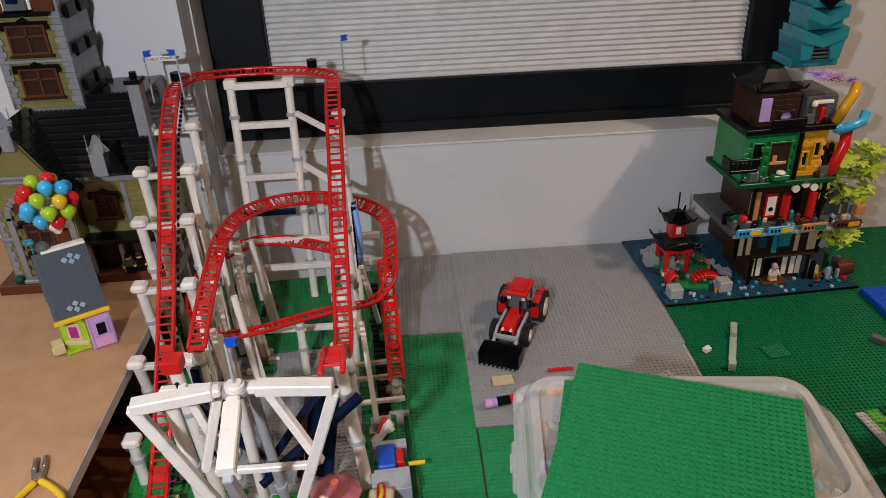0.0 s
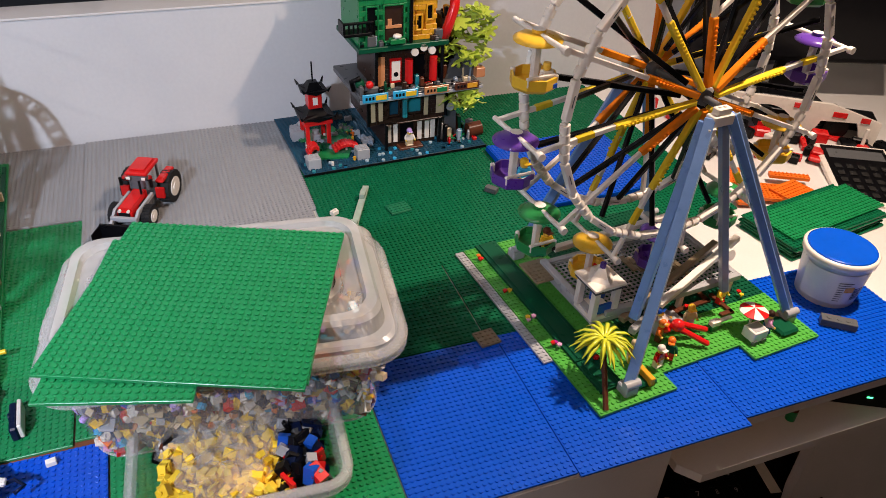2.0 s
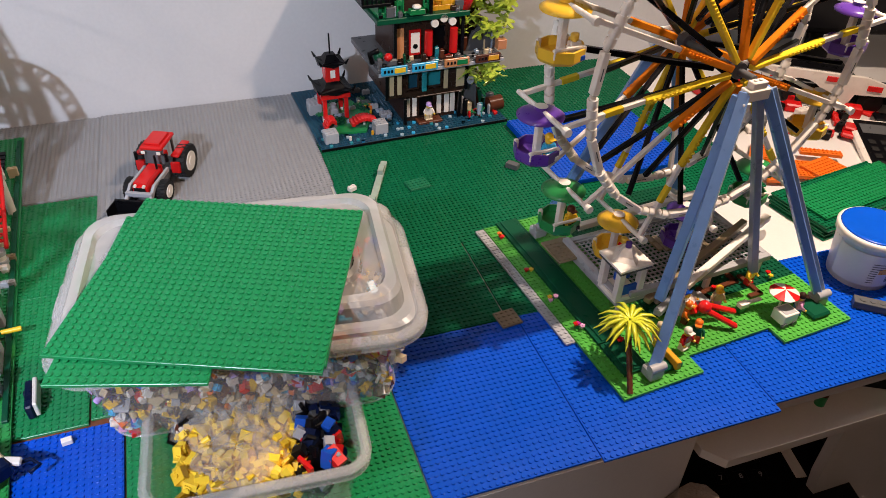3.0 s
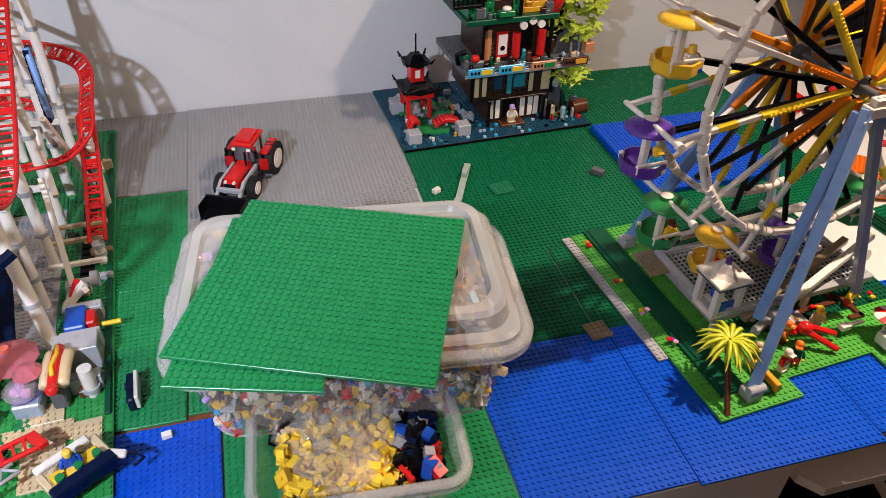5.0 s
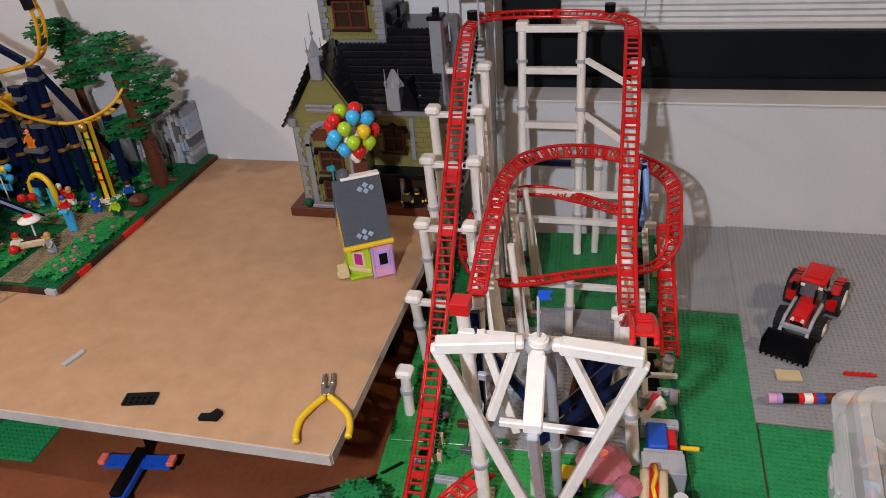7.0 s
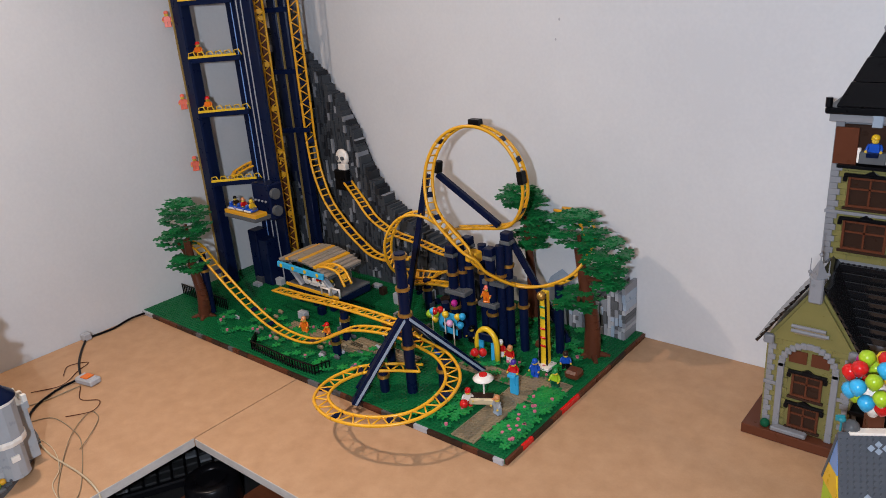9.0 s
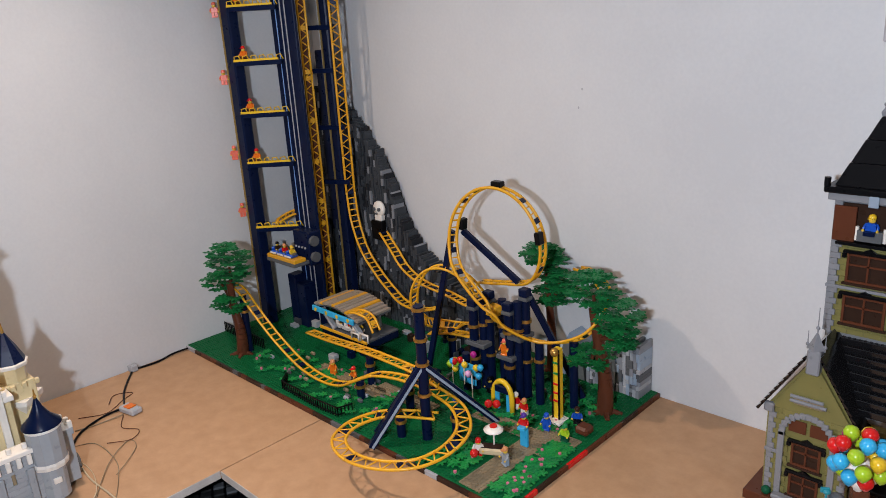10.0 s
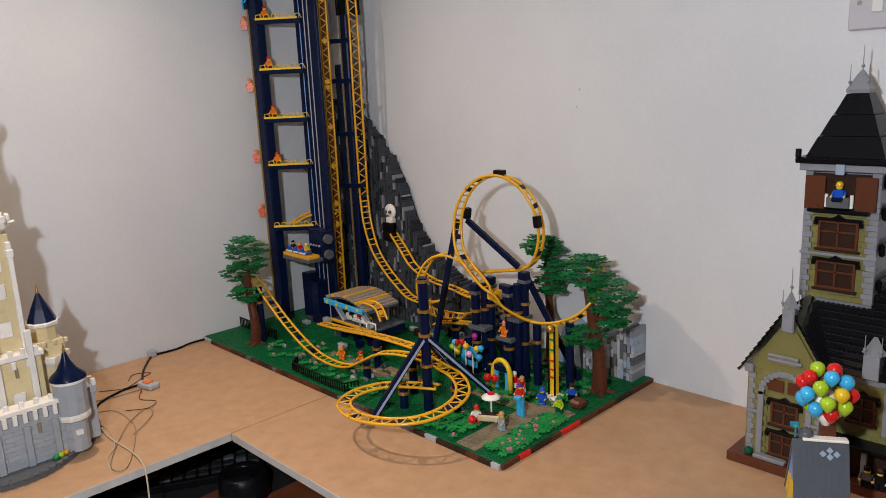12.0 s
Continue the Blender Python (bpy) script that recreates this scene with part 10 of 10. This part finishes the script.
for k in range(3):
    part("green_knob", Shape().cyl((-0.028 + 0.026 * k, -0.004, 0.012), (-0.028 + 0.026 * k, -0.004, 0.020), 0.006, n=10), GREEN, ct_)
part("yellow_deck", Shape().box(-0.036, -0.008, 0.0, 0.030, 0.012, 0.012, 0.001), YELLOW, ct_)
part("black_bracket", Shape().tube([(0.044, -0.02, 0.0), (0.062, -0.03, 0.004), (0.066, -0.045, 0.002), (0.05, -0.045, 0.0)], 0.003, 6), NAVY, ct_)
part("white_wing", Shape().beam((0.036, -0.012, 0.012), (0.052, -0.028, 0.008), 0.012, 0.008, 0.002), WHITE, ct_)
toy_figure(ct_.matrix_world @ Vector((-0.006, 0.006, 0.006)), 20, BLUE, SKIN, None, True)
bits = thing("lattice_piece", "light grey toy lattice girder lying in the front corner", "toy brick")
lg = Shape()
A_, B_ = Vector((-0.222, 0.850, 0.045)), Vector((-0.165, 0.893, 0.045))
dd = (B_ - A_) / 6
nn = Vector((-dd.y, dd.x, 0)).normalized() * 0.008
lg.tube([A_ + nn, B_ + nn], 0.0022, 6).tube([A_ - nn, B_ - nn], 0.0022, 6)
for k in range(6):
    lg.tube([A_ + dd * k + nn * (1 if k % 2 else -1), A_ + dd * (k + 1) - nn * (1 if k % 2 else -1)], 0.0018, 5)
part("girder", lg, LGREY, bits)

# ---- on the fibreboard ----
pl = thing("pliers", "small pliers with open yellow grips and rusty jaws", "pliers", Matrix.Translation((-0.553, 1.033, ZM + 0.005)) @ pose(0, 0, 0, 0, 0, 17) @ Matrix.Scale(0.86, 4))
for sx in (-1, 1):
    part("grip", Shape().tube(spline([(sx * 0.004, -0.012, 0.0), (sx * 0.018, -0.030, 0.001), (sx * 0.034, -0.055, 0.001), (sx * 0.038, -0.080, 0.0), (sx * 0.036, -0.098, 0.0)], 6), 0.0052, 9), YELLOW, pl, "yellow plastic grip")
    part("jaw", Shape().beam((sx * 0.003, -0.012, 0), (sx * 0.007, 0.016, 0), 0.008, 0.007, 0.002).beam((sx * 0.007, 0.014, 0), (sx * 0.0065, 0.040, 0), 0.0065, 0.006, 0.002), STEEL, pl)
part("pivot", Shape().cyl((0, -0.004, -0.004), (0, -0.004, 0.0045), 0.0062, n=14), STEEL, pl)
loose("black_plate", "flat black toy plate lying on the board", Shape().box(-0.022, -0.011, 0, 0.022, 0.011, 0.0034, 0.0005).studs(-0.022, -0.011, 5, 2, 0.0034), BLACK, pose(-0.797, 0.982, ZM + 0.0003, 0, 0, 12))
loose("black_piece", "small broken black toy piece on the board", Shape().prism([(-0.014, -0.006), (0.010, -0.008), (0.015, 0.004), (0.006, 0.010), (0.0, 0.002), (-0.012, 0.002)], 0, 0.006), BLACK, pose(-0.686, 0.968, ZM + 0.0003, 0, 0, 12))
loose("white_tile", "narrow pale grey toy tile lying on the board", Shape().box(-0.018, -0.004, 0, 0.018, 0.004, 0.0034, 0.0005), LGREY, pose(-0.946, 1.043, ZM + 0.0003, 0, 0, 76))


def cable(name, label, pts, r, mat, steps=8):
    return single(name, Shape().tube(spline(pts, steps), r, 6), mat, label, "cable")


CREAMW = plastic("cream_cable", (0.55, 0.45, 0.30), 0.5)
cb = thing("cable_connector", "small grey plastic cable connector block with orange centre", "connector", Matrix.Translation((-1.985, 0.925, ZM + 0.0005)) @ pose(0, 0, 0, 0, 0, 12))
part("body", Shape().box(-0.026, -0.014, 0, 0.026, 0.014, 0.014, 0.003), LGREY, cb)
part("centre", Shape().box(-0.012, -0.010, 0.014, 0.010, 0.010, 0.0165, 0.001), ORANGE, cb)
single("wall_plug", Shape().box(-2.205, 1.015, ZM + 0.0005, -2.185, 1.035, ZM + 0.018, 0.002), LGREY, "small grey cable plug by the wall", "plug")
z_ = ZM + 0.0032
cable("black_cable", "black cable running along the wall to the coaster", [(-2.195, 1.035, z_), (-2.19, 1.09, z_), (-2.20, 1.14, z_ + 0.002), (-2.195, 1.20, z_ + 0.003)], 0.0028, BLACK)
cable("black_cable", "black looped cable from the plug to the connector", [(-2.19, 1.02, z_), (-2.14, 0.985, z_), (-2.09, 0.955, z_), (-2.045, 0.935, z_), (-2.01, 0.922, z_ + 0.002)], 0.0026, BLACK)
cable("black_cable", "black cable leading from the connector behind the castle", [(-2.01, 0.922, z_ + 0.002), (-2.01, 0.87, z_), (-1.98, 0.81, z_), (-1.93, 0.77, z_), (-1.90, 0.74, z_)], 0.0026, BLACK)
zw = ZM + 0.0016
cable("thin_wire", "thin brown wire looping from the connector", [(-2.052, 0.832, zw), (-2.024, 0.885, zw), (-2.056, 0.936, zw), (-2.075, 0.969, zw), (-2.098, 0.934, zw), (-2.06, 0.905, zw + 0.002)], 0.0009, BROWN)
cable("thin_wire", "thin brown wire running to the connector", [(-2.000, 0.805, zw), (-1.990, 0.843, zw), (-1.982, 0.905, zw + 0.002)], 0.0014, DTAN)
cable("thin_wire", "thin tangled brown wire lying on the board", [(-1.936, 0.777, zw), (-1.909, 0.813, zw), (-1.831, 0.816, zw), (-1.764, 0.801, zw), (-1.64, 0.738, zw), (-1.618, 0.709, zw + 0.002), (-1.669, 0.713, zw), (-1.799, 0.795, zw + 0.003), (-1.864, 0.864, zw), (-1.83, 0.867, zw), (-1.785, 0.83, zw + 0.002), (-1.75, 0.791, zw + 0.003)], 0.0009, DTAN)
cable("thin_wire", "thin tangled cream wire lying on the board", [(-1.895, 0.762, zw), (-1.806, 0.765, zw), (-1.728, 0.743, zw + 0.002), (-1.691, 0.714, zw), (-1.638, 0.701, zw)], 0.0009, CREAMW)
cable("thin_wire", "thin tangled brown wire lying on the board", [(-1.98, 0.905, zw + 0.002), (-1.93, 0.88, zw), (-1.89, 0.90, zw), (-1.86, 0.87, zw + 0.002), (-1.89, 0.83, zw)], 0.0009, BROWN)
cable("cream_cable", "thin cream twisted cord hanging over the board's edge", [(-1.92, 0.770, ZM + 0.003), (-1.794, 0.753, ZM + 0.003), (-1.687, 0.757, ZM + 0.003), (-1.62, 0.753, ZM + 0.004), (-1.598, 0.750, ZM - 0.02), (-1.58, 0.742, 0.04), (-1.56, 0.735, 0.012)], 0.0018, CREAMW)

# ---- on the wooden desk in front of the board ----
pn = thing("toy_plane", "blue and black toy plane with coral wing tips", "toy plane", Matrix.Translation((-0.838, 0.955, 0.001)) @ pose(0, 0, 0, 0, 0, 8))
part("wing", Shape().slab([(-0.050, 0.010), (0.050, 0.010), (0.050, 0.015), (-0.050, 0.015)], 0.018, 0.040), BLUE, pn)
part("fuselage", Shape().box(-0.010, -0.07, 0.004, 0.010, 0.035, 0.020, 0.004), BLUE, pn)
part("canopy", Shape().box(-0.008, -0.04, 0.016, 0.008, 0.045, 0.028, 0.003), BLACK, pn)
part("nose", Shape().box(-0.013, -0.085, 0.002, 0.013, -0.052, 0.022, 0.005), SMOKE, pn)
part("tail", Shape().box(-0.003, 0.035, 0.008, 0.003, 0.072, 0.016, 0.001).box(-0.002, 0.055, 0.016, 0.002, 0.075, 0.034, 0.001), BLACK, pn)
part("yellow_stripe", Shape().box(-0.005, -0.072, 0.0215, 0.005, -0.056, 0.0225, 0.0003), LIME, pn)
for sx in (-1, 1):
    part("wing_tip", Shape().box(sx * 0.046, 0.019, 0.015, sx * 0.056, 0.036, 0.022, 0.001), CORAL, pn)
    part("wheel", Shape().cyl((sx * 0.008, -0.03, 0.005), (sx * 0.013, -0.03, 0.005), 0.005, n=10), BLACK, pn)
baseplate("green_baseplate", GREENP, "green studded baseplate under the fibreboard edge", -1.272, 0.954, 32, 18, 0.0, 3)
baseplate("green_baseplate", GREENP, "green studded baseplate at the desk's front", -1.245, 0.752, 29, 16, 0.0, 5)
baseplate("grey_baseplate", LGREY, "pale grey studded baseplate with wires on it", -1.60, 0.652, 42, 31, 0.0037, 3.6)
baseplate("blue_grey_baseplate", SAND, "pale blue studded baseplate under the board", -1.565, 0.895, 34, 7, -0.0002, 2.5)
loose("white_tile", "white toy tile lying on the green baseplate", Shape().box(-0.035, -0.010, 0, 0.035, 0.010, 0.0034, 0.0005), WHITE, pose(-1.10, 0.868, 0.0018, 0, 0, 62))
for x0, y1 in ((-1.242, 1.03), (-1.153, 1.035)):
    tk = thing("toy_rail_track", "dark grey toy railway track piece with ties", "toy track", Matrix.Translation((x0, y1, 0.0022)) @ pose(0, 0, 0, 0, 0, 3.5), "railway tracks on the desk")
    for sx in (-0.020, 0.020):
        part("rail", Shape().box(sx - 0.0035, -0.30, 0.005, sx + 0.0035, 0.04, 0.0125, 0.0008), ROOFG, tk)
    for k in range(10):
        part("tie", Shape().box(-0.031, -0.292 + 0.034 * k, 0, 0.031, -0.274 + 0.034 * k, 0.005, 0.0006).studs(-0.028, -0.291 + 0.034 * k, 7, 2, 0.005, 6), (DTAN, DGREY, DGREY)[k % 3], tk)
for dz in (0.0, 0.0018):
    cable("cream_cable", "pale twisted wires looped over the grey plate", [(-1.60, 0.852, 0.0065 + dz), (-1.514, 0.864 + dz, 0.0065), (-1.469, 0.908 - dz, 0.0065 + dz), (-1.402, 0.915 + dz, 0.0065), (-1.381, 0.900, 0.0065 + dz), (-1.37, 0.856 + dz, 0.0085), (-1.388, 0.807, 0.0065 + dz), (-1.414 - dz, 0.791, 0.0065), (-1.48, 0.775, 0.0065 + dz)], 0.0014, (CREAMW, DTAN)[dz > 0])
    cable("cream_cable", "pale twisted wire leading off the grey plate", [(-1.375, 0.860, 0.0085), (-1.34, 0.845 + dz, 0.0065 + dz), (-1.30, 0.842, 0.0065), (-1.276, 0.835 + dz, 0.006)], 0.0014, (CREAMW, DTAN)[dz > 0])
single("cable_clip", Shape().box(-1.378, 0.850, 0.0055, -1.362, 0.862, 0.0125, 0.002), BLACK, "small black clip holding the wires", "cable clip")
cable("black_cable", "black cord lying on the wooden desk", [(-0.60, 0.97, 0.003), (-0.55, 1.0, 0.003), (-0.51, 1.02, 0.004), (-0.47, 1.05, 0.012)], 0.0022, BLACK)
cable("grey_cable", "grey cables hanging beside the shelf and coaster", [(-0.505, 1.40, 0.06), (-0.492, 1.36, 0.02), (-0.498, 1.30, 0.004), (-0.515, 1.24, 0.003), (-0.54, 1.22, 0.003)], 0.0022, LGREY)
bagm = Shape()
v, f, nu, nv = [], [], 26, 10
rnd = random.Random(41)
for j in range(nv):
    for i in range(nu):
        a, e = 2 * math.pi * i / nu, math.pi / 2 * j / (nv - 1)
        q = 1 + rnd.uniform(-0.16, 0.16)
        v.append((-0.545 + 0.05 * math.cos(a) * math.cos(e * 0.98) * q, 0.925 + 0.055 * math.sin(a) * math.cos(e * 0.98) * q, -0.003 + 0.038 * math.sin(e) * q))
for j in range(nv - 1):
    f += [[j * nu + i, j * nu + (i + 1) % nu, (j + 1) * nu + (i + 1) % nu, (j + 1) * nu + i] for i in range(nu)]
bagm.add(v, f)
single("plastic_bag", bagm, clear_plastic("grey_bag_film", (0.55, 0.55, 0.55), 0.3), "crumpled clear plastic bag on the wooden desk", "plastic bag")
scr = thing("black_keyboard", "black keyboard lying in the shade under the shelf", "keyboard", pose(-1.80, 0.87, -0.0035, 0, 0, 62))
part("case", Shape().box(-0.21, -0.075, 0, 0.21, 0.075, 0.018, 0.003), BLACK, scr)
for r_ in range(5):
    for c_ in range(15):
        part("key", Shape().box(-0.200 + 0.0268 * c_, -0.066 + 0.0265 * r_, 0.018, -0.177 + 0.0268 * c_, -0.044 + 0.0265 * r_, 0.0245, 0.002), RUBBER if (r_ * 15 + c_) % 7 else DGREY, scr)
fan = thing("black_case", "round black electronics case under the shelf", "case")
part("fan_ring", Shape().lathe([(0.052, 0), (0.054, 0.004), (0.050, 0.052), (0.046, 0.055), (0.030, 0.055), (0.028, 0.05)], (-1.595, 0.945, -0.0035), 22), BLACK, fan)
# Thin flat sheet that darkens the desk top beneath both boards.
single("black_cloth", Shape().box(-1.98, 0.70, -0.0038, -1.66, 1.10, -0.0032, 0.0002).box(-1.66, 0.97, -0.0038, -1.56, 1.10, -0.0032, 0.0002), RUBBER, "thin dark sheet flat on the desk under the shelf", "cloth")
for k in range(3):
    cable("white_cable", "white cable lying under the shelf", [(-1.56, 0.93 - 0.02 * k, 0.006), (-1.50, 0.95 - 0.02 * k, 0.01), (-1.43, 0.955 - 0.02 * k, 0.006), (-1.36, 0.98 - 0.01 * k, 0.006)], 0.0018, WHITE)

# ---- on the white desk ----
ca = thing("calculator", "white desk calculator with a black front and dark keys", "calculator", Matrix.Translation((1.50, 1.19, -0.003)) @ pose(0, 0, 0, 5, 0, -28))
part("case", Shape().box(-0.075, -0.11, 0, 0.075, 0.11, 0.016, 0.004), WHITE, ca)
part("face", Shape().box(-0.066, -0.10, 0.016, 0.066, 0.10, 0.018, 0.001), BLACK, ca)
part("display", Shape().box(-0.058, 0.05, 0.018, 0.058, 0.085, 0.0188, 0.0004), DGREY, ca)
for r_ in range(5):
    for c_ in range(5):
        part("key", Shape().box(-0.056 + 0.0235 * c_, -0.09 + 0.025 * r_, 0.018, -0.042 + 0.0235 * c_, -0.076 + 0.025 * r_, 0.0205, 0.001), RUBBER, ca)
for k, (x, y, w_, d_, tn) in enumerate(((1.245, 1.20, 0.10, 0.06, -25), (1.30, 1.175, 0.075, 0.055, 12), (1.222, 1.265, 0.09, 0.036, 48), (1.335, 1.225, 0.08, 0.016, -28), (1.205, 1.195, 0.06, 0.05, 70))):
    loose("orange_piece", "orange toy plate lying on the green baseplate", Shape().box(-w_ / 2, -d_ / 2, 0, w_ / 2, d_ / 2, 0.008, 0.001).studs(-w_ / 2, -d_ / 2, int(w_ / S), int(d_ / S), 0.008), ORANGE, pose(x, y, 0.003 + 0.006 * (k % 2), 0, 0, tn))
loose("black_piece", "small black toy piece on the white desk", Shape().box(-0.012, -0.008, 0, 0.012, 0.008, 0.010, 0.002).box(-0.004, -0.012, 0.002, 0.004, 0.012, 0.007, 0.001), BLACK, pose(1.385, 1.16, -0.003, 0, 0, 15))
loose("yellow_brick", "yellow toy brick beside the tub", Shape().box(-0.022, -0.011, 0, 0.022, 0.011, 0.018, 0.001), AMBER, pose(1.215, 0.965, 0.0018, 0, 0, -30))
tk = thing("toy_racer_truck", "white and red toy transporter with parts in disorder", "toy truck", Matrix.Translation((1.52, 1.40, -0.003)) @ pose(0, 0, 0, 0, 0, -35))
arch = [(-0.16, 0.0), (-0.145, 0.0)] + [(-0.08 - 0.065 * math.cos(radians(q)), 0.005 + 0.062 * math.sin(radians(q))) for q in range(15, 180, 15)] + [(-0.015, 0.0), (0.02, 0.0), (0.035, 0.045), (0.11, 0.05), (0.13, 0.0), (0.16, 0.0), (0.16, 0.055), (0.05, 0.085), (-0.16, 0.085)]
part("arched_side", Shape().slab(arch, -0.01, 0.0), WHITE, tk, "white side with a round arch")
for x, z, w_ in ((-0.145, 0.062, 0.022), (-0.03, 0.068, 0.034), (0.055, 0.058, 0.03), (0.115, 0.052, 0.02)):
    part("side_stripe", Shape().box(x, -0.0125, z, x + w_, -0.0102, z + 0.012, 0.0008), RED, tk)
part("chassis", Shape().box(-0.15, 0.012, 0.022, 0.16, 0.075, 0.050, 0.003).box(-0.10, 0.02, 0.05, 0.02, 0.065, 0.078, 0.003), BLACK, tk)
for x in (-0.08, 0.075):
    for y in (0.004, 0.070):
        part("wheel", Shape().cyl((x, y, 0.026), (x, y + 0.016, 0.026), 0.026, n=20).cyl((x, y - 0.0015, 0.026), (x, y, 0.026), 0.012, n=12), RUBBER, tk)
for k in range(4):
    part("red_block", Shape().box(-0.10 + 0.06 * k, -0.045 - 0.012 * (k % 2), 0.0, -0.065 + 0.06 * k, -0.018, 0.018 + 0.006 * (k % 3), 0.003).stud_at(-0.082 + 0.06 * k, -0.03, 0.018 + 0.006 * (k % 3)), RED if k % 2 == 0 else BLACK, tk)
part("leg", Shape().cyl((0.12, -0.06, 0), (0.12, -0.06, 0.06), 0.004, n=8), WHITE, tk)
rnd = random.Random(19)
for k in range(44):
    x, y = rnd.uniform(1.24, 1.66), rnd.uniform(1.28, 1.64)
    m_ = rnd.choice((RED, BLACK, WHITE, BLACK, DGREY, BLACK, BLACK, RED))
    w_, d_, h_ = rnd.uniform(0.015, 0.06), rnd.uniform(0.012, 0.03), rnd.uniform(0.006, 0.03)
    s = Shape().box(-w_ / 2, -d_ / 2, 0, w_ / 2, d_ / 2, h_, 0.002)
    s.stud_at(-w_ / 4, 0, h_).stud_at(w_ / 4, 0, h_)
    loose("loose_part", "loose toy vehicle part on the white desk", s, m_, pose(x, y, 0.0025 if x < 1.18 else -0.003, 0, 0, rnd.uniform(0, 180)))
for k, (x, y, c_) in enumerate(((1.47, 1.29, RED), (1.58, 1.27, RED), (1.40, 1.34, RED))):
    cr = thing("toy_car", "small red and white toy car", "toy car", Matrix.Translation((x, y, -0.003)) @ pose(0, 0, 0, 0, 0, 40 + 30 * k), "toy cars on the desk")
    part("body", Shape().box(-0.03, -0.014, 0.006, 0.03, 0.014, 0.016, 0.003).box(-0.014, -0.012, 0.016, 0.016, 0.012, 0.024, 0.004), c_, cr)
    part("bumper", Shape().box(0.028, -0.014, 0.005, 0.034, 0.014, 0.011, 0.002), WHITE, cr)
    for px_ in (-0.018, 0.018):
        for py_ in (-1, 1):
            part("wheel", Shape().cyl((px_, py_ * 0.011, 0.007), (px_, py_ * 0.017, 0.007), 0.007, n=12), BLACK, cr)
mon = thing("computer_monitor", "black computer screen standing at the back of the desk", "monitor", Matrix.Translation((1.62, 1.58, -0.003)) @ pose(0, 0, 0, 0, 0, -20))
part("screen", Shape().box(-0.27, -0.01, 0.10, 0.27, 0.015, 0.42, 0.004), BLACK, mon)
part("glass", Shape().box(-0.258, -0.0115, 0.112, 0.258, -0.0103, 0.408, 0.0003), plastic("screen_glass", (0.01, 0.01, 0.012), 0.15), mon)
part("stand", Shape().box(-0.03, 0.0, 0.006, 0.03, 0.02, 0.12, 0.003).box(-0.10, -0.06, 0, 0.10, 0.07, 0.008, 0.003), BLACK, mon)
sbx = thing("black_set_top_box", "black box with a small green lamp under the plates", "electronics box", Matrix.Translation((1.115, 0.790, -0.0845)) @ pose(0, 0, 0, 0, 0, -28))
part("case", Shape().box(-0.07, -0.05, 0, 0.10, 0.09, 0.045, 0.003), BLACK, sbx)
GLOW = material("green_lamp", lambda n, l, b: (setattr(b.inputs["Emission Color"], "default_value", (0.05, 1.0, 0.3, 1)), setattr(b.inputs["Emission Strength"], "default_value", 3.0)))
part("lamp", Shape().box(0.0, -0.0515, 0.02, 0.008, -0.0501, 0.0225, 0.0003), GLOW, sbx)
lf = thing("standing_bricks", "short stack of brown and green round bricks on the shelf", "toy brick", Matrix.Translation((0.968, 0.762, -0.0845)), "loose bricks")
for k, m_ in enumerate((GREEN, GREEN, BROWN, BROWN)):
    part("round_brick", Shape().cyl((0, 0, 0.0096 * k), (0, 0, 0.0096 * k + 0.0094), 0.0075, n=12), m_, lf)
kp = thing("keypad", "black number keypad lying below the shelf", "keypad", Matrix.Translation((0.955, 0.83, -0.32)) @ pose(0, 0, 0, 0, 0, -12))
part("body", Shape().box(-0.12, -0.10, -0.03, 0.18, 0.14, 0, 0.004), BLACK, kp)
for r_ in range(3):
    for c_ in range(3):
        kk = part("key", Shape().box(-0.05 + 0.035 * c_, -0.03 + 0.035 * r_, 0, -0.028 + 0.035 * c_, -0.008 + 0.035 * r_, 0.004, 0.001), BLACK, kp)
        lettering(str(3 * (2 - r_) + c_ + 1), pose(-0.039 + 0.035 * c_, -0.019 + 0.035 * r_, 0.0043), 0.014, LGREY, kk, "digit")
part("paper_strip", Shape().box(0.09, -0.03, 0.0005, 0.11, 0.05, 0.0015, 0.0002), PAPER, kp)
part("drawer_stand", Shape().box(-0.10, -0.06, -0.43, 0.16, 0.10, -0.03, 0.003), BLACK, kp)
bgp = thing("paper_bag", "crumpled beige bag beside the cupboard", "bag", Matrix.Translation((0.735, 0.70, FLOOR)))
part("bag", Shape().lathe([(0.05, 0), (0.065, 0.2), (0.06, 0.45), (0.045, 0.58), (0.03, 0.62)], (0, 0, 0), 9), surface("crumpled_paper", (0.16, 0.12, 0.09), (0.26, 0.20, 0.15), 0.85, 20, 200, 0.5, 0.004), bgp)
